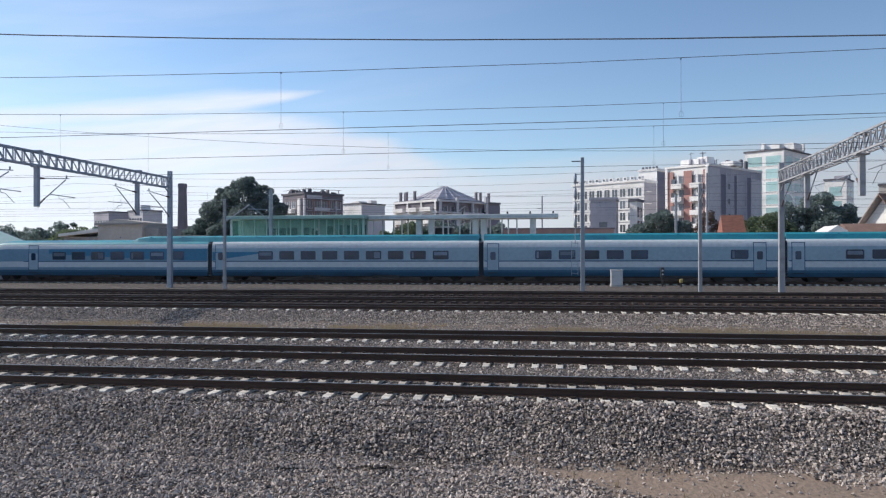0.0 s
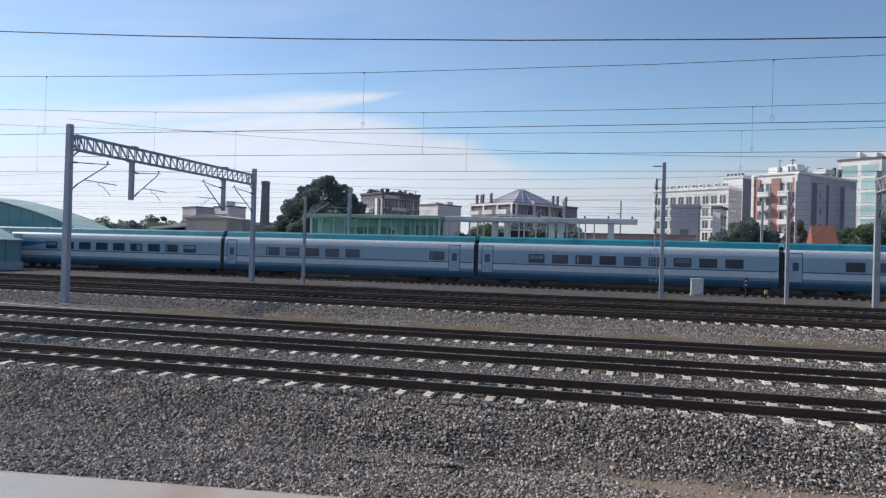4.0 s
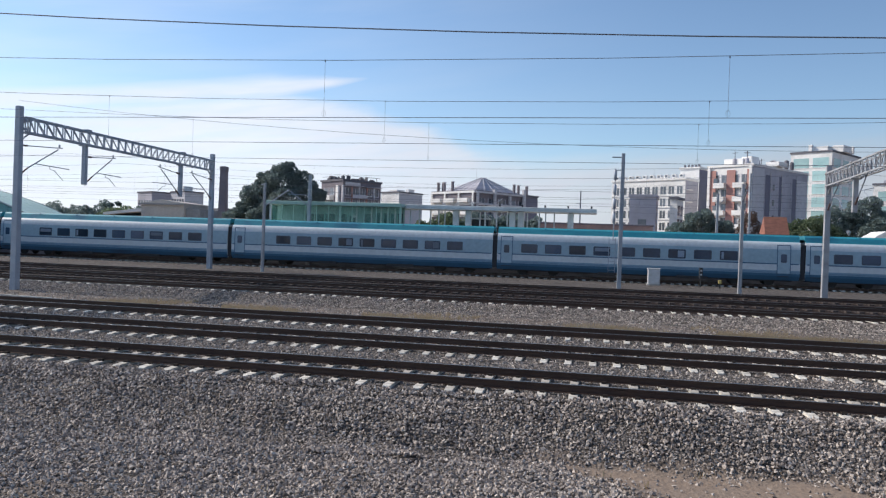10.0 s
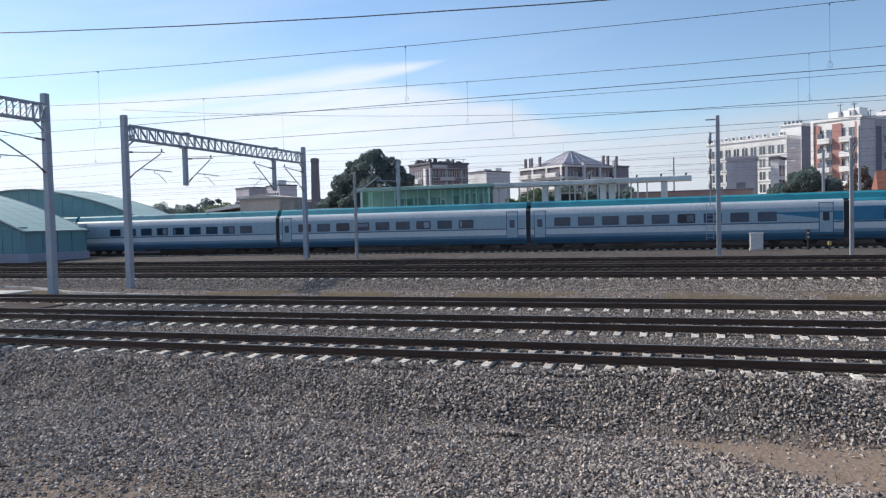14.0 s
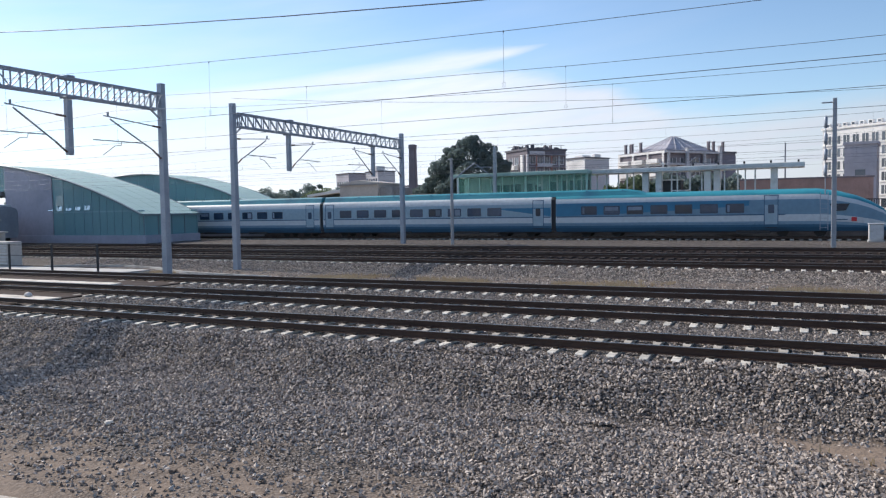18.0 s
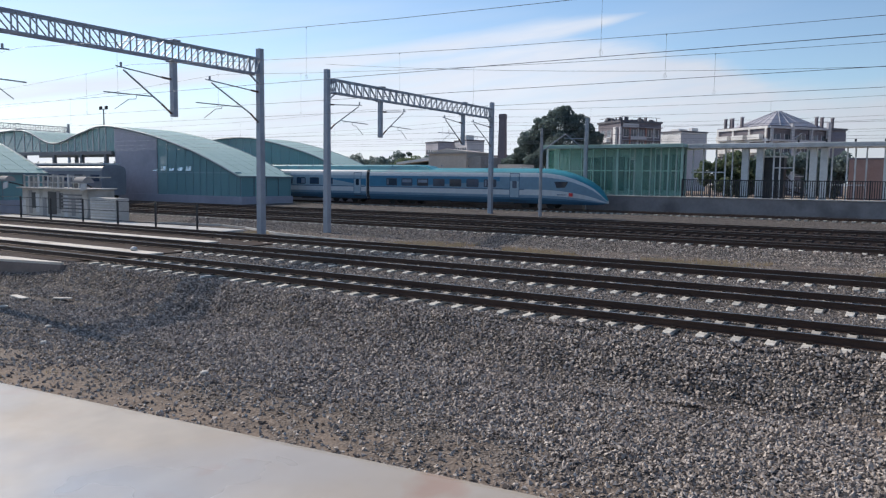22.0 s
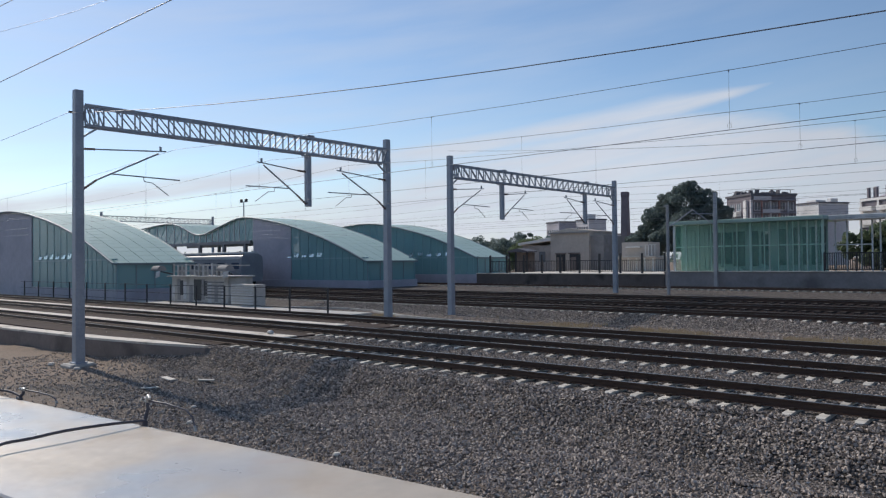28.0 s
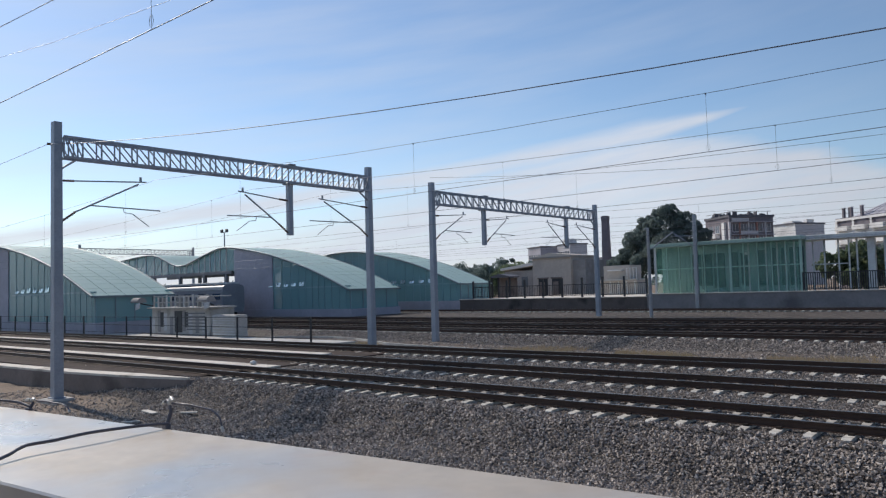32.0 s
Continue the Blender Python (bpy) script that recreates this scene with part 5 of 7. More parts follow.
# white frame that carries on from the hall
fr = thing("entrance_frame", "white steel and concrete frame with slender posts under a flat roof", "canopy", 0, 0, 0)
part("roof", Geo().box(HX1 + 0.25, 68.9, 6.02, 0.55, 72.2, 6.40, 0.04), M_FRAME_W, fr)
for x in (-12.6, -11.4, -7.2, -6.4, -1.8):
    part("pillar", Geo().box(x - 0.28, 69.7, 1.62, x + 0.28, 70.3, 6.0, 0.03), M_FRAME_W, fr)
for x in (-17.1, -16.2, -15.1, -14.3, -13.7, -10.3, -9.8, -8.7, -7.7, -5.8, -4.7, -4.1, -3.3):
    part("post", Geo().box(x - 0.06, 69.95, 1.62, x + 0.06, 70.07, 6.0, 0), M_FRAME_W, fr)
for a, b, z in ((-17.1, -14.3, 3.9), (-10.3, -8.7, 4.3), (-5.8, -3.3, 2.9)):
    part("cross_rail", Geo().bar((a, 70.01, z), (b, 70.01, z), 0.09), M_FRAME_W, fr)
for i in range(5):
    part("roof_lamp", Geo().box(-8.4 + i * 2.1, 69.0, 6.41, -8.25 + i * 2.1, 69.15, 6.62, 0.01), M_DARK, fr)
dk = thing("kiosk", "dark glazed kiosk under the white frame", "kiosk", -10.5, 71.6, 1.62)
part("body", Geo().box(-0.7, -0.8, 0, 0.9, 0.8, 3.6, 0.03), M_DARK, dk)
part("roof", Geo().box(-0.8, -0.9, 3.6, 1.0, 0.9, 3.75, 0.03), M_FRAME_W, dk)

M_CABIN = surface("cabin_render", (0.47, 0.45, 0.42), (0.57, 0.55, 0.51), 0.9, 0.85, 0, 0.15, spots=(0.36, 0.34, 0.31), spot_scale=0.9)
# pale cabin between the tracks, with an open railed deck on top
cabn = thing("signal_cabin", "pale rendered lineside cabin with a railed open deck", "cabin", 0, 31.8, -0.3)
part("wall", Geo().box(-59.0, 0, 0, -50.4, 2.2, 2.1, 0.03), M_CABIN, cabn)
part("ledge", Geo().box(-59.2, -0.35, 2.1, -50.2, 2.3, 2.2, 0.02), M_CABIN, cabn)
for i in range(13):
    x = -58.7 + i * 0.66
    part("deck_post", Geo().box(x - 0.05, 0.0, 2.2, x + 0.05, 0.1, 3.05 if i % 3 else 3.2, 0), M_WHITE if i % 2 else M_CABIN, cabn)
for z in (2.55, 3.05):
    part("deck_rail", Geo().box(-58.8, 0.01, z, -50.6, 0.09, z + 0.07, 0), M_CABIN, cabn)
for x, w in ((-58.3, 1.1), (-55.4, 1.6), (-52.6, 0.9)):
    part("deck_screen", Geo().box(x, 0.2, 2.2, x + w, 0.26, 2.95, 0), M_PANE_CABIN, cabn)
part("back_rail", Geo().box(-58.8, 2.0, 2.98, -50.6, 2.08, 3.05, 0), M_CABIN, cabn)
for x, w in ((-57.6, 0.5), (-53.9, 0.45)):
    part("lower_window", Geo().box(x, -0.03, 0.6, x + w, 0.0, 1.8, 0), M_DARK, cabn)
for i in range(9):
    part("render_patch", Geo().box(-59.0 + i * 0.95, -0.02, 0.05 + 0.12 * (i % 3), -58.5 + i * 0.95, -0.004, 1.2 + 0.25 * ((i * 7) % 4), 0), M_PLASTER_G if i % 2 else M_CABINET, cabn)
part("door", Geo().box(-55.4, -0.03, 0.2, -54.3, 0.0, 1.9, 0), M_DARK, cabn)
for i in range(6):
    part("louvre", Geo().box(-53.6, -0.05, 0.4 + i * 0.25, -51.0, -0.01, 0.5 + i * 0.25, 0), M_WALL_GREY, cabn)
for x in (-60.2, -49.9):
    part("lamp_bracket", Geo().tube([(x + (0.9 if x < -55 else -0.4), 0.3, 2.3), (x, -0.4, 2.55)], 0.06), M_DARK, cabn)
    part("lamp_hood", Geo().loft([[(x - 0.7 + 0.5 * k, -0.5 + 0.42 * math.cos(v), 2.62 + 0.42 * math.sin(v)) for v in (math.pi * j / 8 for j in range(9))] for k in (0, 1, 2.4)], True), M_PLASTER_G, cabn)
    part("lamp_panel", Geo().prism([(x + 0.2, -0.95, 2.0), (x + 0.9, -0.95, 2.15), (x + 0.95, -0.95, 2.6), (x + 0.3, -0.95, 2.5)], (0, 0.06, 0)), M_CABINET, cabn)
lv = thing("louvred_cabinet", "white louvred equipment cabinet beside the fence", "cabinet", -47.6, 31.2, -0.3)
part("body", Geo().box(-1.5, 0, 0, 1.5, 1.0, 1.6, 0.03), M_CABIN, lv)
for i in range(7):
    part("slat", Geo().box(-1.4, -0.06, 0.15 + i * 0.2, 1.4, -0.005, 0.25 + i * 0.2, 0), M_CABINET if i % 3 else M_WHITE, lv)

M_STUCCO_P = surface("parked_grey", (0.26, 0.27, 0.30), (0.33, 0.34, 0.37), 0.5, 0.4, 0, 0)
# a coach at rest between the platforms
rest = thing("parked_carriage", "grey carriage standing between the platforms, sun glint painted white on it", "carriage", 0, 49.2, 0.34)
part("body", Geo().loft([body_ring(x, section()) for x in (-112, -73.0)], True), M_STUCCO_P, rest)
# white roof slab and side strip paint the sun's glint
part("roof_cover", Geo().box(-111, -1.15, 3.62, -73.2, 0.9, 3.86, 0.04), M_WHITE, rest)
part("cant_rail", Geo().box(-111, -SIDE - 0.02, 3.0, -73.2, -SIDE + 0.02, 3.24, 0), M_WHITE, rest)
for i in range(12):
    part("window", Geo().box(-108 + i * 3.0, -SIDE - 0.01, 1.9, -106.4 + i * 3.0, -SIDE + 0.02, 2.6, 0), M_GLASS, rest)
part("bogie", Geo().box(-78, -1.2, 0.0, -74, 1.2, 0.6, 0.03), M_UNDER, rest)

portal("grey steel lattice portal behind the platform roofs", -113, 49.6, 0.0, 68.4, 0.0, 10.9, [(60.5, 8.0)], [])
fl = thing("flood_light_mast", "slim floodlight mast above the station roofs", "lamp mast", -121.3, 80, 0.4)
part("mast", Geo().tube([(0, 0, 0), (0, 0, 14.2)], 0.22, 8, 0.1), M_GALV, fl)
for d in (-0.8, 0.8):
    part("lamp", Geo().box(d - 0.28, -0.2, 14.1, d + 0.28, 0.2, 14.7, 0.08), M_DARK, fl)
part("crossbar", Geo().bar((-1.2, 0, 14.1), (1.2, 0, 14.1), 0.1), M_GALV, fl)


# ---- the town behind ----
M_BRICK = surface("red_brick", (0.33, 0.215, 0.19), (0.40, 0.265, 0.235), 0.8, 0.85, 0, 0.2, spots=(0.28, 0.19, 0.17), spot_scale=0.5)
M_BRICK_D = surface("brown_brick", (0.155, 0.14, 0.16), (0.22, 0.195, 0.215), 0.8, 0.85, 0, 0.2)
M_STUCCO = surface("pale_stucco", (0.76, 0.75, 0.73), (0.84, 0.83, 0.81), 0.15, 0.85, 0, 0.1, spots=(0.58, 0.575, 0.56), spot_scale=0.12)
M_STUCCO_G = surface("grey_stucco", (0.36, 0.355, 0.40), (0.46, 0.45, 0.50), 0.15, 0.85, 0, 0.1, spots=(0.28, 0.28, 0.31), spot_scale=0.1)
M_STUCCO_L = surface("light_grey_stucco", (0.50, 0.50, 0.53), (0.58, 0.575, 0.60), 0.15, 0.85, 0, 0.1)
# dark tone, painted for shade in recesses and on the stair tower's side
M_DARK_GREY = surface("dark_grey_tone", (0.13, 0.13, 0.18), (0.18, 0.18, 0.23), 0.2, 0.7)
M_THATCH = surface("weathered_verge", (0.30, 0.26, 0.225), (0.38, 0.33, 0.29), 2.0, 0.9, 0, 0.3, stretch=(1, 1, 4))
M_TILE_B = surface("brown_tiles", (0.15, 0.095, 0.075), (0.23, 0.145, 0.115), 1.5, 0.85, 0, 0.3)
M_BEIGE = surface("beige_plaster", (0.46, 0.415, 0.37), (0.54, 0.485, 0.435), 0.3, 0.85, 0, 0.1, spots=(0.42, 0.375, 0.335), spot_scale=0.25)
M_PANE = surface("town_window", (0.06, 0.075, 0.095), (0.15, 0.17, 0.20), 0.3, 0.12, 0, 0, rand=0.5)
M_PANE_T = surface("teal_window", (0.26, 0.42, 0.43), (0.38, 0.55, 0.54), 0.3, 0.12, 0, 0, rand=0.3)
M_TILE = surface("roof_tiles", (0.20, 0.085, 0.06), (0.30, 0.13, 0.09), 1.5, 0.8, 0, 0.3, stretch=(1, 1, 3))
M_ROOF_D = surface("dark_roof", (0.09, 0.09, 0.11), (0.14, 0.14, 0.16), 0.6, 0.7)
M_RED_WALL = surface("red_facade", (0.36, 0.19, 0.17), (0.43, 0.235, 0.205), 0.2, 0.8)


def block(label, x, y, a, l1, l2, z1, material, left=None, right=None, roof=M_ROOF_D, parapet=0.5, name="apartment_building", z0=0.3, category="building", trim=None):
    """A building whose nearest corner is at x, y; its sunlit face runs l1 to the left, its other face l2 to the right, turned by a.
    left, right: (storeys, bays, width, height, first height, pane, margin)."""
    t = thing(name, label, category, x, y, z0, -a, group="houses of the town")
    h = z1 - z0
    part("wall", Geo().box(-l1, 0, 0, 0, l2, h, 0), material, t)
    part("roof", Geo().box(-l1 - 0.25, -0.25, h, 0.25, l2 + 0.25, h + parapet, 0), roof, t)
    for side, spec in (("l", left), ("r", right)):
        if not spec:
            continue
        ns, nb, w, hh, first, pane, margin = spec
        run = l1 if side == "l" else l2
        for i in range(ns):
            z = first + i * (h - first - 0.5) / ns
            for j in range(nb):
                c = margin + (run - 2 * margin) * (j + 0.5) / nb
                if side == "l":
                    win = part("window", Geo().box(-c - w / 2, -0.03, z, -c + w / 2, 0.05, z + hh, 0), pane, t)
                    if trim:
                        part("jamb", Geo().box(-c - w / 2 - 0.16, -0.06, z - 0.1, -c - w / 2, 0.0, z + hh + 0.15, 0), trim, win)
                        part("jamb", Geo().box(-c + w / 2, -0.06, z - 0.1, -c + w / 2 + 0.16, 0.0, z + hh + 0.15, 0), trim, win)
                        part("glazing_bar", Geo().box(-c - 0.05, -0.06, z, -c + 0.05, -0.03, z + hh, 0), trim, win)
                    part("sill", Geo().box(-c - w / 2 - 0.1, -0.12, z - 0.12, -c + w / 2 + 0.1, 0.0, z, 0), M_STUCCO, win)
                else:
                    win = part("window", Geo().box(-0.05, c - w / 2, z, 0.03, c + w / 2, z + hh, 0), pane, t)
                    if trim:
                        part("jamb", Geo().box(0.0, c - w / 2 - 0.16, z - 0.1, 0.06, c - w / 2, z + hh + 0.15, 0), trim, win)
                        part("jamb", Geo().box(0.0, c + w / 2, z - 0.1, 0.06, c + w / 2 + 0.16, z + hh + 0.15, 0), trim, win)
                        part("glazing_bar", Geo().box(0.03, c - 0.05, z, 0.06, c + 0.05, z + hh, 0), trim, win)
                    part("sill", Geo().box(0.0, c - w / 2 - 0.1, z - 0.12, 0.12, c + w / 2 + 0.1, z, 0), M_STUCCO, win)
    return t


def balconies(t, zs, xs, w, material):
    for z in zs:
        for x in xs:
            b = part("balcony", Geo().box(x - w / 2, -1.3, z - 0.15, x + w / 2, 0, z, 0), material, t)
            part("parapet", Geo().box(x - w / 2, -1.3, z, x + w / 2, -1.2, z + 0.95, 0).box(x - w / 2, -1.2, z, x - w / 2 + 0.1, 0, z + 0.95, 0).box(x + w / 2 - 0.1, -1.2, z, x + w / 2, 0, z + 0.95, 0), material, b)


def roof_clutter(t, items, z, material=None):
    for x, y, w, d, h in items:
        part("roof_structure", Geo().box(x, y, z, x + w, y + d, z + h, 0.05), material or M_STUCCO, t)


# brown apartment house beside the big tree: white balconies on the sunlit side, framed bays on the other
tA = block("brown brick apartment house with white balconies", -61.2, 178, 38, 10.2, 11.7, 17.6, M_BRICK_D, (5, 3, 1.6, 1.7, 2.2, M_PANE, 1.0), (5, 5, 1.5, 1.7, 2.2, M_PANE, 0.5), trim=M_STUCCO_L)
balconies(tA, [3.4, 6.5, 9.6, 12.7], [-8.4, -5.4], 2.5, M_STUCCO)
rk = random.Random(11)
roof_clutter(tA, [(-9.8 + 9 * rk.random(), 0.3 + 10.4 * rk.random(), rk.uniform(0.3, 1.1), rk.uniform(0.3, 1.1), rk.uniform(0.4, 1.5)) for _ in range(34)], 17.6, M_ROOF_D)
for yy in (1.2, 5.8, 10.4):
    part("rail_post", Geo().bar((-0.2, yy, 17.6), (-0.2, yy, 18.7), 0.12), M_ROOF_D, tA)
part("roof_rail", Geo().bar((-0.2, 0.2, 18.7), (-0.2, 11.4, 18.7), 0.1).bar((-10.0, 0.2, 18.6), (-0.2, 0.2, 18.6), 0.1), M_ROOF_D, tA)
part("stair_shaft", Geo().box(-2.6, -0.5, 1.0, -1.5, 0.0, 16.2, 0), M_STUCCO, tA)
part("corner_pier", Geo().box(-0.35, -0.2, 0.5, 0.2, 0.25, 16.2, 0), M_STUCCO_L, tA)
for k, y in enumerate((2.6, 4.9, 7.2, 9.5)):
    part("pier", Geo().box(0.0, y - 0.15, 0.5, 0.3, y + 0.15, 16.0, 0), M_STUCCO_L if k % 2 else M_RED_WALL, tA)
for i in range(5):
    part("ledge", Geo().box(0.0, 0.3, 3.9 + 3.05 * i, 0.7, 11.7, 4.05 + 3.05 * i, 0), M_STUCCO_G, tA)
    part("loggia_rail", Geo().box(0.6, 0.3 + 2.3 * (i % 2), 4.05 + 3.05 * i, 0.68, 4.8 + 2.3 * (i % 2), 4.85 + 3.05 * i, 0), M_STUCCO_L, tA)
# white block
tB = block("plain white rendered block", -67.6, 258, 30, 9.2, 12.3, 20.3, M_STUCCO, None, (2, 3, 2.2, 1.2, 14.5, M_PANE, 1.0))
# right face greyed to hold its shade
part("side_cladding", Geo().box(0.004, 0.1, 0, 0.08, 12.2, 19.6, 0), M_STUCCO_L, tB)
roof_clutter(tB, [(-7, 2, 4, 4, 0.9), (-1.5, 5, 1.5, 3, 1.2)], 20.4)
# wide house with a hipped roof
CL, CR = 16.6, 24.0
tC = block("wide brown and white apartment house with a hipped roof", -29.4, 188, 38, CL, CR, 16.2, M_BRICK_D, (5, 4, 2.0, 1.5, 2.0, M_PANE, 0.6), (5, 6, 2.4, 1.7, 2.0, M_PANE, 0.6), trim=M_STUCCO_L)
balconies(tC, [7.0, 10.2, 13.4], [-14.0, -8.6, -3.2], 4.0, M_STUCCO)
g = Geo()
g.loft([[(-12.5, 0.8, 16.5), (-0.4, 0.8, 16.5), (-0.4, 17, 16.5), (-12.5, 17, 16.5)], [(-6.6, 8.0, 20.4), (-5.6, 8.0, 20.4), (-5.6, 9.2, 20.4), (-6.6, 9.2, 20.4)]], False)
part("hipped_roof", g, M_STUCCO_G, tC)
for x, y in ((-16.0, 1.5), (-14.8, 2.2), (-13.4, 1.4), (-9.4, 0.8), (-0.9, 15.5), (-0.9, 17.2), (-1.0, 20.6)):
    c_ = part("chimney", Geo().box(x - 0.3, y - 0.3, 16.2, x + 0.3, y + 0.3, 18.8, 0.05), M_BRICK_D, tC)
    part("cap", Geo().box(x - 0.38, y - 0.38, 18.8, x + 0.38, y + 0.38, 19.0, 0), M_STUCCO_L, c_)
# right-face bands and piers take a greyer stucco to paint the shade there
for zb in (6.2, 9.5, 12.7, 15.7):
    part("band", Geo().box(-CL - 0.2, -0.35, zb, 0.35, 0.0, zb + 0.55, 0), M_STUCCO, tC)
    part("band", Geo().box(0.0, 0.02, zb, 0.9, CR * 0.74, zb + 0.5, 0), M_STUCCO_L, tC)
for i, (y, w, zt) in enumerate(((0.4, 0.5, 16.2), (6.4, 0.7, 17.0), (12.2, 0.5, 16.2), (17.4, 0.9, 17.6))):
    part("pier", Geo().box(0.36, y, 0.5, 1.0, y + w, zt, 0), M_STUCCO_L, tC)
for x in (-16.8, -11.4, -5.9, -0.5):
    part("pier", Geo().box(x, -0.42, 0.5, x + 0.6, -0.36, 15.7, 0), M_STUCCO, tC)
part("dark_wing", Geo().box(0.1, 18.6, 0.3, 0.5, 23.6, 15.4, 0), M_DARK_GREY, tC)
for i in range(4):
    part("slanted_screen", Geo().bar((0.95, 6.9, 9.2 + 1.4 * i), (0.95, 9.4, 10.6 + 1.4 * i), 0.18), M_STUCCO_L, tC)
for k in range(1, 5):
    part("roof_rib", Geo().bar((-12.5 + 12.1 * k / 5, 0.78, 16.52), (-6.6 + k / 5, 7.98, 20.45), 0.14), M_STUCCO_L, tC)
    part("roof_rib", Geo().bar((-0.38, 0.8 + 16.2 * k / 5, 16.52), (-5.58, 8.0 + 1.2 * k / 5, 20.45), 0.14), M_STUCCO_L, tC)
# pale hotel-like house
tD = block("white apartment house with rows of small windows", 21.8, 184, 36, 20.5, 6, 19.9, M_STUCCO, (6, 9, 1.5, 1.9, 1.6, M_PANE, 0.3), None, roof=M_STUCCO, trim=M_STUCCO)
# grey sheet paints the shade of the narrow right end
part("side_cladding", Geo().box(0.004, 0.05, 0.0, 0.08, 5.95, 19.4, 0), M_STUCCO_G, tD)
for i in range(6):
    part("balcony_slab", Geo().box(0.08, 0.4, 2.6 + i * 2.9, 0.8, 2.2, 2.8 + i * 2.9, 0), M_STUCCO, tD)
tD2 = block("tall pale stair tower, its side wall greyed as shade", 26.6, 197, 35, 5.2, 4.8, 23.9, M_STUCCO, None, None, roof=M_STUCCO)
# the tower's side away from the sun, coloured dark as shade
part("side_cladding", Geo().box(0.004, 0.0, 0.0, 0.06, 4.8, 23.4, 0), M_DARK_GREY, tD2)
for x in (-4.6, -3.6, -2.6, -1.6, -0.7):
    part("vent", Geo().box(x - 0.22, 1, 24.1, x + 0.22, 1.5, 24.8, 0.05), M_ROOF_D, tD2)
for i in range(10):
    dm = part("dormer", Geo().box(-19.9 + i * 2.0, 0.3, 20.0, -18.8 + i * 2.0, 1.3, 21.0, 0.05), M_STUCCO, tD)
    part("dormer_window", Geo().box(-19.65 + i * 2.0, 0.25, 20.35, -19.05 + i * 2.0, 0.31, 20.85, 0), M_PANE, dm)
for i in range(5):
    part("string_course", Geo().box(-20.6, -0.18, 4.2 + i * 2.9, 0.15, 0.0, 4.45 + i * 2.9, 0), M_STUCCO, tD)
block("grey rendered house with a dark window strip", 12.4, 150, 8, 5.0, 7, 13.2, M_STUCCO_G, (1, 1, 1.6, 5.0, 3.5, M_PANE, 1.6), None, roof=M_STUCCO_G)
block("slim open stair frame of pale concrete", 16.6, 152, 20, 1.4, 5.0, 13.0, M_STUCCO, None, (4, 2, 1.8, 2.0, 1.5, M_PANE, 0.2))
# red and white tower block; the flank's purplish grey is painted shade
tE = block("tall red and white tower block, its plain flank greyed as shade", 33.6, 168, 40, 10.4, 24.5, 21.6, M_STUCCO, (6, 4, 1.5, 1.9, 2.0, M_PANE, 0.5), None, roof=M_STUCCO, trim=M_STUCCO_G)
for x, w in ((-9.8, 1.3), (-5.9, 2.0), (-1.2, 0.6)):
    part("red_strip", Geo().box(x, -0.24, 0.3, x + w, -0.13, 20.6, 0), M_RED_WALL, tE)
balconies(tE, [4.8, 7.8, 10.8, 13.8, 16.8], [-7.2, -2.6], 2.6, M_STUCCO)
part("flank", Geo().box(0.004, -0.1, 0.0, 0.1, 24.6, 21.3, 0), M_STUCCO_G, tE)
part("pale_panel", Geo().box(0.104, -0.1, 0.0, 0.16, 4.6, 21.0, 0), M_STUCCO_L, tE)
part("pale_panel", Geo().box(0.104, 19.4, 0.0, 0.16, 24.4, 19.6, 0), M_STUCCO_L, tE)
# flat dark plates paint the shade of upright recesses
for y, w in ((5.2, 2.0), (11.2, 1.0), (17.3, 1.7)):
    part("recess", Geo().box(0.104, y, 0.5, 0.14, y + w, 19.8, 0), M_DARK_GREY, tE)
    part("recess_edge", Geo().box(0.104, y + w, 0.5, 0.3, y + w + 0.18, 20.4, 0), M_STUCCO_L, tE)
for i in range(5):
    part("flank_window", Geo().box(0.104, 8.4, 3.0 + i * 3.4, 0.13, 9.2, 4.3 + i * 3.4, 0), M_PANE, tE)
for x in (-10.4, -0.6):
    part("pilaster", Geo().box(x, -0.5, 0, x + 0.6, 0, 21.3, 0), M_STUCCO, tE)
roof_clutter(tE, [(-8, 2, 4.5, 5, 1.3), (-5, 4, 2.5, 3, 1.9), (-2, 9, 3, 4, 1.0)], 22.0)
re_ = random.Random(21)
for k in range(16):
    x, y, hgt = re_.uniform(-7, -0.4), re_.uniform(2, 20), re_.uniform(0.8, 2.6)
    if k % 4 == 0:
        part("aerial", Geo().tube([(x, y, 22), (x, y, 22.6 + hgt)], 0.07, 5).bar((x - 0.7, y, 22.3 + hgt), (x + 0.7, y, 22.3 + hgt), 0.08), M_ROOF_D, tE)
    elif k % 4 == 1:
        part("dish", Geo().lathe([(0.1, 22.2 + hgt * 0.5), (0.75, 22.5 + hgt * 0.5), (0.7, 22.7 + hgt * 0.5)], x, y, 8), M_ROOF_D, tE)
    else:
        part("water_tank", Geo().lathe([(0.45, 22.0), (0.5, 22.1), (0.5, 22.3 + hgt * 0.6), (0.2, 22.5 + hgt * 0.6)], x, y, 8), M_STUCCO_G if k % 2 else M_ROOF_D, tE)
for i in range(6):
    part("loggia", Geo().box(-9.0, -0.3, 2.2 + 3.0 * i, -8.0, -0.25, 3.9 + 3.0 * i, 0), M_PANE, tE)
# glazed office tower
tF = block("white and teal glass office tower", 66.0, 226, 38, 11.5, 20, 32.3, M_STUCCO, (8, 2, 4.4, 2.8, 1.3, M_PANE_T, 0.3), (8, 3, 4.6, 2.6, 1.4, M_PANE_T, 0.4))
roof_clutter(tF, [(-6, 2, 4, 4, 1.5), (-2, 5, 3, 6, 1.9), (-1, 12, 2, 1, 2.2), (-7, 1, 1, 1, 2)], 32.5)
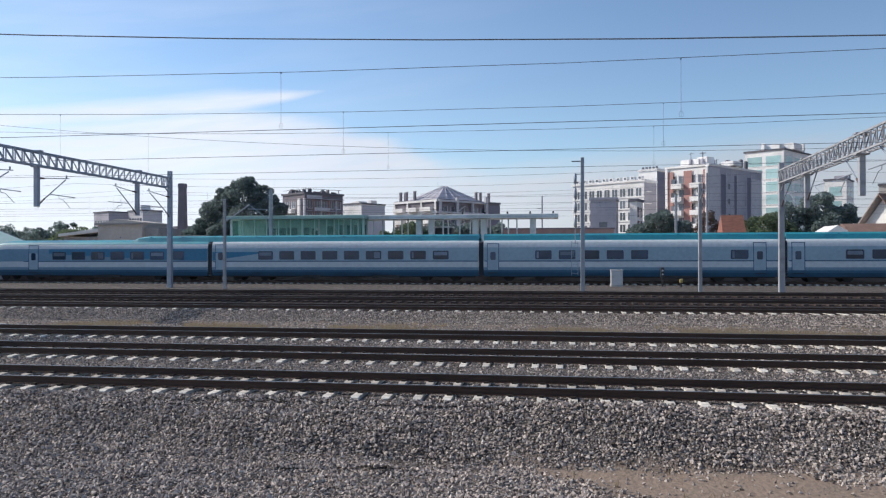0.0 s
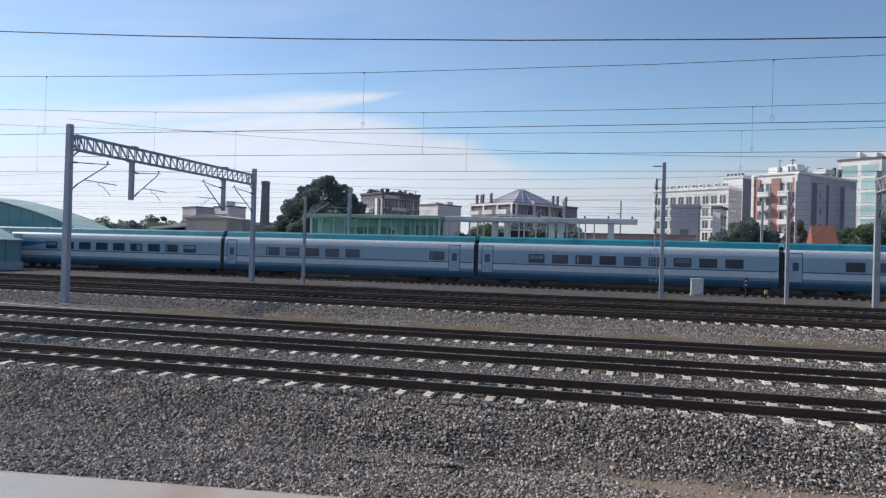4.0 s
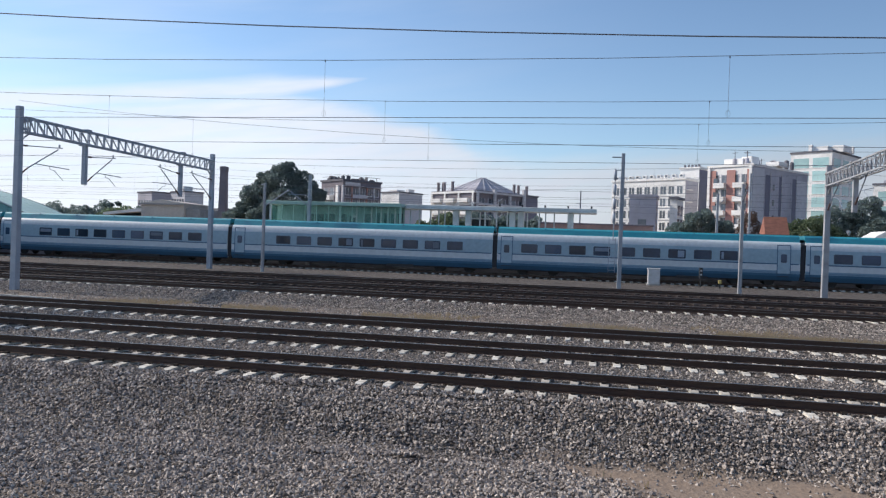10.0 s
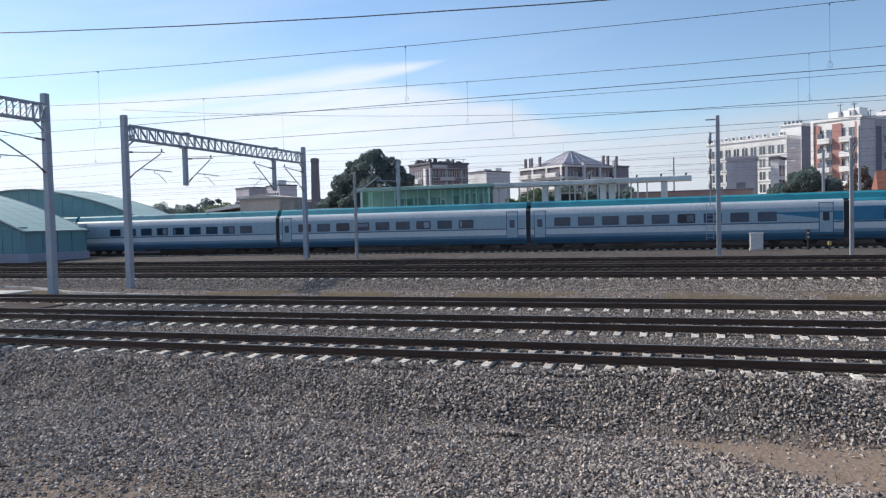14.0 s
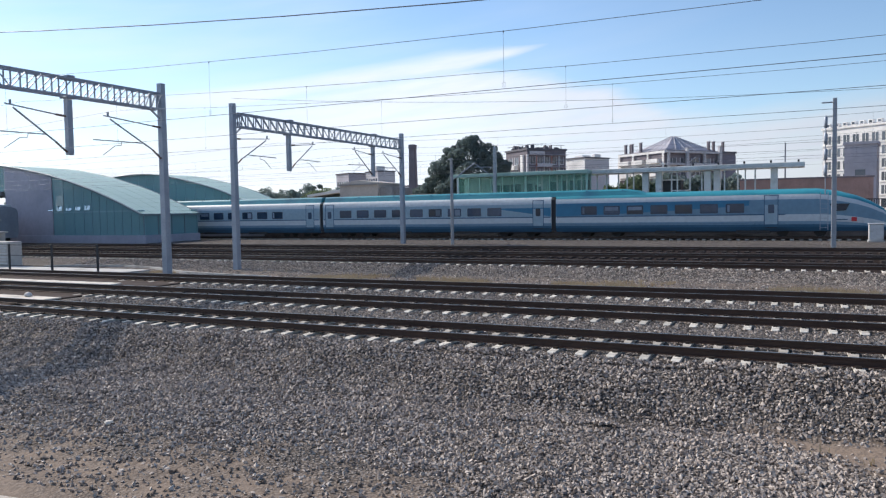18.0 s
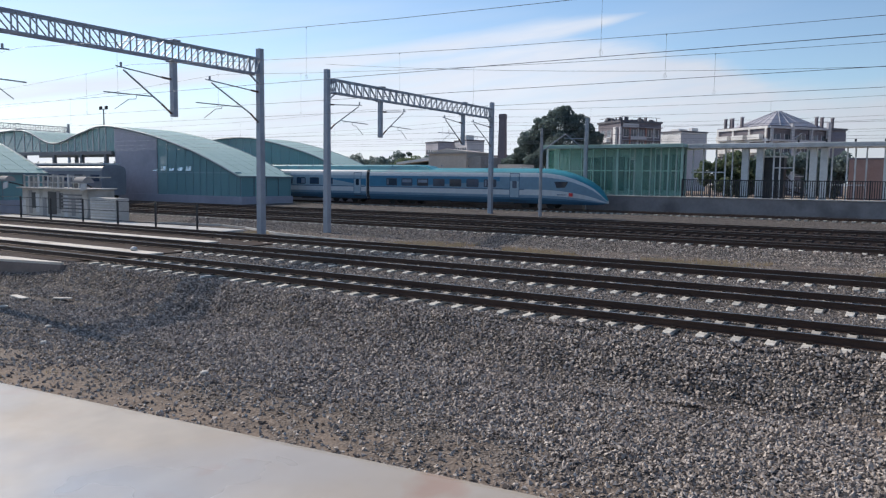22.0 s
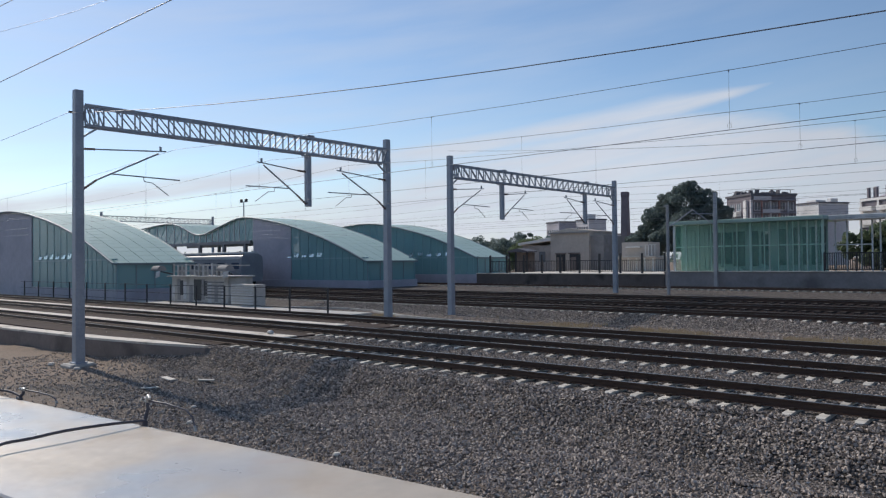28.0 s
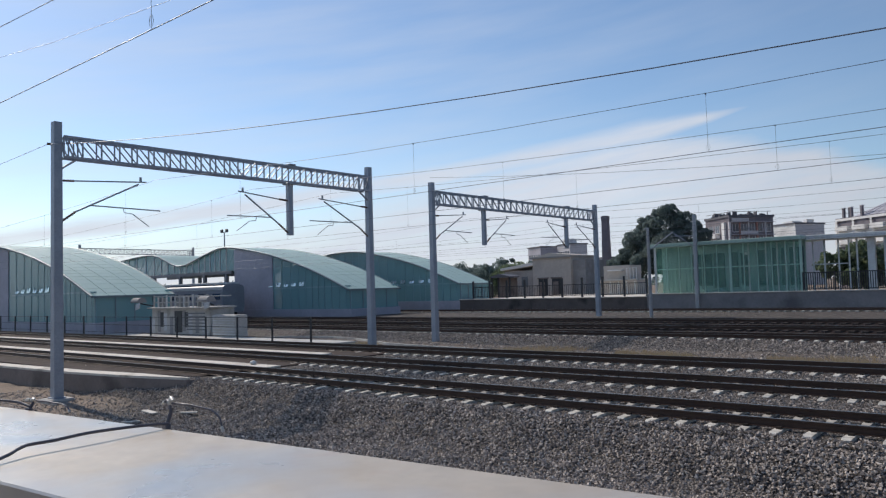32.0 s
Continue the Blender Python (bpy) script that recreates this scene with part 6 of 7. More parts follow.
tG = block("low white and teal glass office block", 93.5, 255, 30, 6.5, 12, 26.0, M_STUCCO, (5, 1, 3.6, 3, 2, M_PANE_T, 0.4), (5, 2, 4.0, 3.0, 2, M_PANE_T, 0.6))
roof_clutter(tG, [(-4, 2, 3, 6, 1.6), (-1.5, 7, 1, 3, 2.2)], 25.7, M_STUCCO_G)
block("brown brick house above the trees", 89.4, 205, 25, 6, 9, 20.0, M_BEIGE, (4, 2, 1.4, 1.4, 2, M_PANE, 0.6), (4, 2, 1.4, 1.4, 2, M_PANE, 0.6))
# far blocks on the left
block("long grey block on the skyline", -168, 262, 30, 11.5, 8, 18.6, M_STUCCO_G, (3, 5, 1.4, 1.4, 6, M_PANE, 0.5), None)
tL = block("pale block with a stepped roof on the skyline", -154, 262, 30, 10.5, 8, 19.0, M_STUCCO_L, (4, 5, 1.4, 1.4, 4, M_PANE, 0.5), None)
roof_clutter(tL, [(-8, 1, 5, 4, 2.0)], 19.2)
block("pale low house on the skyline", -128, 245, 30, 8, 8, 12.0, M_STUCCO_L, (2, 4, 1.2, 1.2, 5, M_PANE, 0.5), None)

# beige house with two dark doors
hb = thing("beige_house", "plain beige rendered shed with two dark doorways", "house", -57.8, 95, 0.4)
part("wall", Geo().box(-4.7, 0, 0, 1.9, 7, 6.55, 0), M_BEIGE, hb)
# dull grey on this set-back block stands for the side wall's shade
part("side_wall", Geo().box(1.9, 0.6, 0, 4.0, 7, 6.0, 0), M_PLASTER_G, hb)
gr = Geo()
gr.loft([[(-4.9, -0.2, 6.55), (-1.6, -0.2, 7.2), (2.1, -0.2, 6.75), (2.1, -0.2, 6.55)], [(-4.9, 7.2, 6.55), (-1.6, 7.2, 7.2), (2.1, 7.2, 6.75), (2.1, 7.2, 6.55)]], False)
part("roof", gr, M_BEIGE, hb)
for x in (-2.9, -0.55):
    d = part("doorway", Geo().box(x - 0.8, -0.06, 0.5, x + 0.8, 0.02, 3.35, 0), M_DARK, hb)
    part("door_leaf", Geo().box(x - 0.62, -0.10, 0.5, x + 0.3, -0.06, 2.9, 0), M_FACE, d)
    part("lintel", Geo().box(x - 0.95, -0.14, 3.35, x + 0.95, 0.0, 3.55, 0), M_FACE, d)
part("eave", Geo().box(-5.0, -0.35, 6.42, 2.2, -0.21, 6.62, 0), M_PLASTER_G, hb)
lh = thing("low_house", "low grey walled house under a pale flat roof", "house", -70.6, 103, 0.4, 0)
part("wall", Geo().box(-2.8, 0, 0, 3.2, 6, 4.9, 0), M_PLASTER_G, lh)
part("roof", Geo().prism([(-3.3, -0.6, 5.0), (3.6, -0.6, 5.7), (3.6, -0.6, 6.2), (-3.3, -0.6, 5.4)], (0, 7, 0)), M_WHITE, lh)
for x in (-1.6, 1.2):
    part("window", Geo().box(x - 0.6, -0.04, 2.2, x + 0.6, 0.02, 3.9, 0), M_PANE, lh)
sp = thing("shelter", "small dark roofed shelter on posts by the platform", "shelter", -64.6, 90, 1.36, 0)
part("roof", Geo().prism([(-1.8, -0.8, 2.9), (0, -0.8, 3.3), (1.8, -0.8, 2.9), (1.8, -0.8, 2.75), (-1.8, -0.8, 2.75)], (0, 2.6, 0)), M_ROOF_D, sp)
for x in (-1.6, -0.4, 1.6):
    part("post", Geo().box(x - 0.1, -0.6, -1.0, x + 0.1, -0.4, 2.75, 0), M_DARK, sp)
part("back_wall", Geo().box(-1.6, 1.4, -1.0, 1.6, 1.5, 2.7, 0), M_FACE, sp)
# small raised kiosk with a balcony
kk = thing("gate_house", "small beige gate house with a railed terrace", "house", -43.2, 85, 0.4)
part("wall", Geo().box(-2.6, 0, 0, 2.4, 4, 2.7, 0), M_BEIGE, kk)
part("terrace", Geo().box(-2.9, -0.6, 2.7, 2.7, 4.2, 2.86, 0.02), M_CONCRETE, kk)
part("upper_room", Geo().box(-2.4, 0.6, 2.86, 1.2, 3.8, 4.6, 0), M_BEIGE, kk)
part("awning", Geo().box(-1.6, 0.0, 3.9, 0.4, 0.6, 4.05, 0.02), M_WHITE, kk)
for i in range(4):
    part("rail_post", Geo().box(1.3 + i * 0.42, -0.5, 2.86, 1.36 + i * 0.42, -0.44, 4.2, 0), M_WHITE, kk)
part("rail", Geo().bar((1.2, -0.47, 4.2), (2.7, -0.47, 4.2), 0.06), M_WHITE, kk)
for i in range(5):
    part("door_post", Geo().box(-2.4 + i * 1.1, -0.05, 0.2, -2.2 + i * 1.1, 0.0, 2.6, 0), M_WHITE, kk)

# old chimney stack
ch = thing("chimney_stack", "tall tapering dark brick chimney stack", "chimney", -78.9, 150, 0.4)
gch = Geo()
gch.loft([[(s * w, q * w, z) for s, q in ((-1, -1), (1, -1), (1, 1), (-1, 1))] for w, z in ((0.88, 0), (0.64, 16.4), (0.70, 16.5), (0.70, 17.4))], False)
part("shaft", gch, M_BRICK_D, ch)
part("flue", Geo().box(-0.5, -0.5, 17.4, 0.5, 0.5, 17.48, 0), M_DARK, ch)

# brick hall and sheds on the right
bh = thing("brick_hall", "long low reddish brick hall with a flat roof edge", "hall", 0, 80, 0.4)
part("wall", Geo().box(-5.2, 0, 0, 6.4, 9, 4.9, 0), M_BRICK, bh)
part("roof", Geo().box(-5.3, -0.1, 4.9, 6.5, 9.1, 5.05, 0.03), M_BRICK_D, bh)
for i in range(9):
    part("pilaster", Geo().box(-5.1 + i * 1.4, -0.08, 0, -4.8 + i * 1.4, 0.0, 4.85, 0), M_BRICK, bh)
rh = thing("red_roofed_house", "small red brick house with a tiled roof", "house", 25, 110, 0.4)
part("wall", Geo().box(-8, 0, 0, 1.6, 8, 5.2, 0), M_BRICK, rh)
rr = Geo(); rr.loft([[(-1.2, -0.3, 5.2), (2.0, -0.3, 5.2), (2.0, 3.3, 5.2), (-1.2, 3.3, 5.2)], [(-1.1, 1.2, 7.7), (1.9, 1.2, 7.7), (1.9, 1.4, 7.7), (-1.1, 1.4, 7.7)]], False)
part("roof", rr, M_TILE, rh)

# white gabled house with a brown tiled roof
hs = thing("gabled_house", "white plastered house with a brown tiled roof and a red window", "house", 37.35, 84.5, 0.4, 30)
W, EV, RG = 6.2, 4.6, 8.6
gw = Geo()
gw.prism([(0, 0, 0), (0, W, 0), (0, W, EV), (0, W / 2, RG - 0.3), (0, 0, EV)], (9.5, 0, 0))
part("wall", gw, M_WHITE, hs)
for s in (0, 1):
    rfg = Geo()
    y_e, y_r = (-1.0, W / 2) if s == 0 else (W + 1.0, W / 2)
    z_e = EV - 1.0 * (RG - EV) / (W / 2) + 0.05
    rfg.loft([[(-0.9, y_e, z_e), (-0.9, y_r, RG), (-0.9, y_r, RG + 0.18), (-0.9, y_e, z_e + 0.18)], [(10.2, y_e, z_e), (10.2, y_r, RG), (10.2, y_r, RG + 0.18), (10.2, y_e, z_e + 0.18)]], False)
    rp = part("roof_slope", rfg, M_TILE_B if s == 0 else M_THATCH, hs)
    if s == 0:
        n = 11
        for i in range(n):
            k = (i + 0.5) / n
            yy, zz = y_e + (y_r - y_e) * k, z_e + 0.19 + (RG - z_e) * k
            part("tile_course", Geo().bar((-0.9, yy, zz), (10.2, yy, zz), 0.12, 0.07), M_TILE_B, rp)
part("window", Geo().box(-0.05, 2.3, 3.0, 0.0, 3.9, 3.75, 0), M_RED, hs, "red framed window")
part("window", Geo().box(-0.05, 0.8, 3.3, 0.0, 1.4, 3.75, 0), M_PANE, hs)
sh = thing("shed", "low shed with a white gable and a dark roof", "shed", 27.6, 80, 0.4)
gs = Geo(); gs.prism([(0, 0, 0), (1.9, 0, 0), (1.9, 0, 4.5), (0.95, 0, 5.1), (0, 0, 4.5)], (0, 4, 0))
part("wall", gs, M_WHITE, sh)
part("long_wall", Geo().box(1.95, 0.1, 0, 6.6, 4, 4.3, 0), M_STUCCO_G, sh)
gq = Geo(); gq.loft([[(1.95, -0.3, 4.3), (6.9, -0.3, 4.3), (6.9, 4.2, 4.3), (1.95, 4.2, 4.3)], [(1.95, 1.8, 5.3), (6.9, 1.8, 5.3), (6.9, 2.2, 5.3), (1.95, 2.2, 5.3)]], False)
part("roof", gq, M_TILE_B, sh)


# ---- trees and growth ----
def leaf_material(name, a, b):
    m = bpy.data.materials.new(name)
    m.use_nodes = True
    nt = m.node_tree
    N, L = nt.nodes.new, nt.links.new
    bsdf = nt.nodes["Principled BSDF"]
    geo, mix = N("ShaderNodeNewGeometry"), N("ShaderNodeMix")
    mix.data_type = "RGBA"
    mix.inputs[6].default_value, mix.inputs[7].default_value = (*a, 1), (*b, 1)
    L(geo.outputs["Random Per Island"], mix.inputs[0])
    L(mix.outputs[2], bsdf.inputs["Base Color"])
    tr, ms = N("ShaderNodeBsdfTranslucent"), N("ShaderNodeMixShader")
    ms.inputs[0].default_value = 0.5
    L(mix.outputs[2], tr.inputs[0]); L(bsdf.outputs[0], ms.inputs[1]); L(tr.outputs[0], ms.inputs[2])
    L(ms.outputs[0], nt.nodes["Material Output"].inputs[0])
    bsdf.inputs["Roughness"].default_value = 0.6
    bsdf.inputs["Specular IOR Level"].default_value = 0.3
    return m


M_LEAF = leaf_material("leaf_dark", (0.135, 0.185, 0.18), (0.225, 0.285, 0.265))
M_LEAF_O = leaf_material("leaf_olive", (0.12, 0.165, 0.10), (0.20, 0.25, 0.15))
M_LEAF_R = leaf_material("leaf_reddish", (0.12, 0.085, 0.075), (0.19, 0.14, 0.11))
M_BARK = surface("bark", (0.06, 0.045, 0.035), (0.10, 0.08, 0.06), 2, 0.9, 0, 0.4)
M_STRAW = leaf_material("dry_grass", (0.42, 0.31, 0.18), (0.60, 0.47, 0.30))


def leaves(rng, centres, radii, count, size):
    """Small bent leaf sprays scattered in the shells of several clumps."""
    g_v, g_f = [], []
    w = np.array([r ** 2 for r in radii])
    pick = rng.choice(len(radii), count, p=w / w.sum())
    d = rng.normal(size=(count, 3))
    d /= np.linalg.norm(d, axis=1)[:, None]
    rad = rng.uniform(0.62, 1.04, count) ** 0.6
    c = np.array(centres)[pick] + d * (np.array(radii)[pick] * rad)[:, None] * np.array([1, 1, 0.85])
    u = rng.normal(size=(count, 3)); u /= np.linalg.norm(u, axis=1)[:, None]
    n = d + 0.8 * rng.normal(size=(count, 3))
    v = np.cross(n, u); v /= np.linalg.norm(v, axis=1)[:, None]
    s = size * rng.uniform(0.6, 1.4, count)[:, None]
    a, b, e, f = c - u * s, c + v * s * 0.55 + n * 0.12 * s, c + u * s, c - v * s * 0.55 + n * 0.12 * s
    V = np.stack([a, b, e, f], 1).reshape(-1, 3)
    F = [(4 * i, 4 * i + 1, 4 * i + 2, 4 * i + 3) for i in range(count)]
    return V, F


def tree(label, x, y, z, blobs, count, size, material, seed, trunk=0.45, name="tree"):
    t = thing(name, label, "tree", x, y, z, group="trees behind the tracks")
    rng = np.random.default_rng(seed)
    top = max(b[2] for b in blobs)
    g = Geo()
    g.tube([(0, 0, -0.2), (0.1, 0, top * 0.3), (-0.1, 0.1, top * 0.62)], trunk, 8, trunk * 0.5)
    part("trunk", g, M_BARK, t)
    for bx, by, bz, br in blobs:
        part("limb", Geo().tube([(0, 0, top * 0.28), (bx * 0.5, by * 0.5, (top * 0.3 + bz) * 0.5), (bx, by, bz)], trunk * 0.35, 5, 0.05), M_BARK, t)
    cen, rad = [], []
    for bx, by, bz, br in blobs:
        cen.append((bx, by, bz)); rad.append(br * 0.72)
        for _ in range(11):
            dd = rng.normal(size=3); dd /= np.linalg.norm(dd)
            cen.append(tuple(np.array((bx, by, bz)) + dd * br * 0.74 * np.array([1, 1, 0.8])))
            rad.append(br * rng.uniform(0.16, 0.42))
    V, F = leaves(rng, cen, rad, count, size)
    me = bpy.data.meshes.new("crown")
    me.from_pydata(V.tolist(), [], F)
    me.materials.append(material)
    part("crown", me, None, t)
    return t


tree("large broad dark green tree with an uneven crown", -47.9, 110, 0.4, [(0.4, 0, 11.2, 3.2), (4.0, 0.5, 9.6, 2.6), (-3.6, 0, 9.4, 2.9), (1.2, -1, 8.0, 3.8), (-6.0, 0.5, 6.8, 2.5), (5.6, 0.5, 7.0, 2.6), (-1.8, -1, 5.8, 3.4), (1.2, 0.3, 13.0, 1.7), (-7.8, 0.5, 4.6, 2.5), (7.0, 0.5, 5.0, 2.4), (-2.4, 0, 11.6, 1.7), (-9.8, 0.5, 3.6, 2.3), (-5.0, 0, 9.3, 1.7), (3.4, 0, 11.7, 1.7), (-0.6, 0, 13.1, 1.2), (6.3, 0, 9.0, 1.5), (3.4, -0.5, 5.0, 3.0)], 90000, 0.15, M_LEAF, 1)
tree("small dark green tree beside the chimney", -57.0, 112, 0.4, [(0, 0, 5.0, 2.2), (-2.6, 0, 4.2, 1.9), (2.4, 0, 4.0, 2.0)], 9000, 0.18, M_LEAF, 2, 0.25)
for i, x in enumerate((-104.5, -106.3, -108.0)):
    tree("slim dark poplar behind the low house", x, 150, 0.4, [(0, 0, 3.0, 1.0), (0, 0, 5.0, 1.1), (0.1, 0, 7.0, 1.0), (0, 0, 8.8 - 0.3 * i, 0.7)], 2600, 0.2, M_LEAF, 60 + i, 0.2)
for i, (x, y, h, r, m, s) in enumerate(((-101, 140, 7.6, 3.8, M_LEAF, 3), (-109, 142, 7.0, 3.6, M_LEAF, 4), (-94.5, 138, 7.2, 3.6, M_LEAF_O, 5), (-118, 146, 7.4, 4.0, M_LEAF, 6), (-86, 136, 6.8, 3.6, M_LEAF, 7), (-128, 150, 7.0, 3.8, M_LEAF_O, 8), (-68, 112, 4.6, 2.6, M_LEAF, 9), (-75, 114, 5.6, 3.0, M_LEAF, 10), (-80.5, 114, 5.9, 3.2, M_LEAF_O, 17), (-87, 116, 5.6, 3.2, M_LEAF, 18), (-94, 118, 5.0, 3.2, M_LEAF, 19))):
    tree("dark green tree of the row behind the platform", x, y, 0.4, [(0, 0, h * 0.86, r * 0.8), (r * 0.8, 0, h * 0.72, r * 0.6), (-r * 0.8, 0.2, h * 0.68, r * 0.62), (r * 0.3, 0, h * 0.4, r * 0.75), (-r * 0.6, 0, h * 0.36, r * 0.7)], 6500, 0.22, m, s, 0.25)
tree("round dark green tree before the white house", 16.8, 120, 0.4, [(0, 0, 6.8, 3.0), (3.0, 0, 5.4, 2.5), (-3.0, 0, 5.0, 2.4)], 9000, 0.2, M_LEAF, 11, 0.3)
tree("thin half bare tree before the red tower", 24.0, 122, 0.4, [(0, 0, 7.6, 1.8), (1.6, 0, 5.6, 1.6), (-1.2, 0, 5.4, 1.5)], 2600, 0.16, M_LEAF_R, 12, 0.25)
tree("broad olive green tree", 32.0, 118, 0.4, [(0, 0, 6.0, 3.0), (2.6, 0.4, 5.6, 2.5), (-3.0, 0, 5.0, 2.4), (-1, -1, 4, 2.6)], 10000, 0.2, M_LEAF_O, 13, 0.3)
tree("dark green tree beside the gabled house", 40.2, 122, 0.4, [(0, 0, 9.2, 3.2), (-3.4, 0, 7.8, 2.8), (3.6, 0.5, 7.8, 2.8), (0.5, -1, 6.0, 3.4), (5.5, 0, 6.2, 2.6), (-4.6, 0, 5.2, 2.6)], 17000, 0.21, M_LEAF, 14, 0.4)
tree("dark green bush behind the white frame", -9.0, 84, 0.4, [(0, 0, 4.6, 2.2), (3.0, 0, 4.0, 2.0), (-3.4, 0, 4.4, 2.1), (-6.4, 0, 3.8, 2.0), (1.2, 0, 2.6, 2.0), (-4.6, 0, 2.6, 2.0)], 8000, 0.22, M_LEAF, 15, 0.15, "bush")
tree("olive green bush behind the white frame", -16.0, 82, 0.4, [(0, 0, 4.4, 1.9), (-2.4, 0, 3.6, 1.7), (2.2, 0, 3.8, 1.7), (0, 0, 2.4, 1.9)], 5000, 0.22, M_LEAF_O, 16, 0.15, "bush")

# far woods on the horizon
rng_far = np.random.default_rng(30)
cf = [(x, 600 + 40 * math.sin(x * 0.01), 4 + 3 * abs(math.sin(x * 0.021)) + rng_far.uniform(0, 3)) for x in range(-1400, 900, 22)]
Vf, Ff = leaves(rng_far, cf, [15.0] * len(cf), 9000, 2.2)
mef = bpy.data.meshes.new("woods")
mef.from_pydata(Vf.tolist(), [], Ff)
mef.materials.append(M_LEAF)
tagged(part("far_woods", mef, None), "low belt of dark green trees on the horizon", "woods", kind="stuff")


def tufts(name, label, spots, per, size, material, seed):
    """Blades of grass in tufts, joined."""
    rng = np.random.default_rng(seed)
    V, F = [], []
    for x, y, z in spots:
        for _ in range(per):
            a = rng.uniform(0, 6.283); r = rng.uniform(0, 0.16)
            bx, by = x + r * math.cos(a), y + r * math.sin(a)
            h = size * rng.uniform(0.5, 1.3); l = rng.uniform(-0.5, 0.5, 2) * h
            wv = rng.uniform(0.006, 0.012)
            n = len(V)
            V += [(bx - wv, by, z - 0.02), (bx + wv, by, z - 0.02), (bx + l[0], by + l[1], z + h)]
            F.append((n, n + 1, n + 2))
    me = bpy.data.meshes.new(name)
    me.from_pydata(V, [], F)
    me.materials.append(material)
    return tagged(part(name, me, None), label, "grass", kind="stuff")


rs = random.Random(5)
ditch_spots = []
for _ in range(3600):
    x = rs.uniform(-36, 26)
    y = rs.gauss(31.2, 1.1)
    if noise.noise((x * 0.22, y * 0.4, 4)) > 0.10 and 29.4 < y < 34.5:
        ditch_spots.append((x, y, ground_z(y)))
tufts("dry_grass", "yellow dry grass along the ditch", ditch_spots, 12, 0.17, M_STRAW, 41)
front_spots = []
for _ in range(260):
    x, y = rs.uniform(-30, 4), rs.uniform(6.5, 13.2)
    if noise.noise((x * 0.3, y * 0.3, 8)) > 0.12:
        front_spots.append((x, y, ground_z(y)))
tufts("dry_weeds", "thin dry weeds between the stones", front_spots, 7, 0.10, M_STRAW, 42)


# ---- at the camera: the sill it looks over ----
def sill_material():
    """Bright polished metal under smeared cream dirt, a little uneven, that mirrors the sky."""
    m = surface("painted_sill", (0.50, 0.425, 0.33), (0.58, 0.495, 0.39), 6.0, 0.42, 0.0, 0, spots=(0.47, 0.37, 0.26), spot_scale=11.0, spec=0.6)
    nt = m.node_tree
    N, L = nt.nodes.new, nt.links.new
    b = nt.nodes["Principled BSDF"]
    co, n1 = N("ShaderNodeTexCoord"), N("ShaderNodeTexNoise")
    n1.inputs["Scale"].default_value, n1.inputs["Detail"].default_value = 12.0, 3
    L(co.outputs["Object"], n1.inputs["Vector"])
    bp = N("ShaderNodeBump"); bp.inputs["Strength"].default_value, bp.inputs["Distance"].default_value = 0.5, 0.006
    L(n1.outputs["Fac"], bp.inputs["Height"])
    L(bp.outputs[0], b.inputs["Normal"])
    # where the metal is wiped clean
    n3, clean = N("ShaderNodeTexNoise"), N("ShaderNodeMapRange")
    n3.inputs["Scale"].default_value, n3.inputs["Detail"].default_value = 7.0, 4
    L(co.outputs["Object"], n3.inputs["Vector"])
    clean.inputs["From Min"].default_value, clean.inputs["From Max"].default_value = 0.42, 0.72
    L(n3.outputs["Fac"], clean.inputs["Value"])
    metal = N("ShaderNodeMix"); metal.data_type = "RGBA"
    metal.inputs[7].default_value = (0.50, 0.49, 0.48, 1)
    L(clean.outputs[0], metal.inputs[0]); L(b.inputs["Base Color"].links[0].from_socket, metal.inputs[6])
    L(metal.outputs[2], b.inputs["Base Color"])
    shine, rg = N("ShaderNodeMapRange"), N("ShaderNodeMapRange")
    shine.inputs["To Max"].default_value = 0.5
    rg.inputs["To Min"].default_value, rg.inputs["To Max"].default_value = 0.40, 0.24
    L(clean.outputs[0], shine.inputs["Value"]); L(clean.outputs[0], rg.inputs["Value"])
    L(shine.outputs[0], b.inputs["Metallic"]); L(rg.outputs[0], b.inputs["Roughness"])
    # brown dust that has settled towards the sill's eastern end
    sep, run, n2 = N("ShaderNodeSeparateXYZ"), N("ShaderNodeMapRange"), N("ShaderNodeTexNoise")
    L(co.outputs["Object"], sep.inputs[0])
    n2.inputs["Scale"].default_value, n2.inputs["Detail"].default_value = 14.0, 6
    L(co.outputs["Object"], n2.inputs["Vector"])
    wob = N("ShaderNodeMath"); wob.operation = "MULTIPLY_ADD"
    wob.inputs[1].default_value = 0.5
    L(n2.outputs["Fac"], wob.inputs[0]); L(sep.outputs[0], wob.inputs[2])
    run.inputs["From Min"].default_value, run.inputs["From Max"].default_value, run.inputs["To Max"].default_value = -0.6, 0.35, 0.85
    L(wob.outputs[0], run.inputs["Value"])
    # it lies along the outer edge and thins out towards the window
    away, lie = N("ShaderNodeMath"), N("ShaderNodeMapRange")
    away.operation = "MULTIPLY_ADD"
    away.inputs[1].default_value = -0.1
    L(sep.outputs[0], away.inputs[0]); L(sep.outputs[1], away.inputs[2])
    ragged = N("ShaderNodeMath"); ragged.operation = "MULTIPLY_ADD"
    ragged.inputs[1].default_value = 0.10
    L(n3.outputs["Fac"], ragged.inputs[0]); L(away.outputs[0], ragged.inputs[2])
    lie.inputs["From Min"].default_value, lie.inputs["From Max"].default_value, lie.inputs["To Min"].default_value = 0.41, 0.455, 0.25
    L(ragged.outputs[0], lie.inputs["Value"])
    cover = N("ShaderNodeMath"); cover.operation = "MULTIPLY"
    L(run.outputs[0], cover.inputs[0]); L(lie.outputs[0], cover.inputs[1])
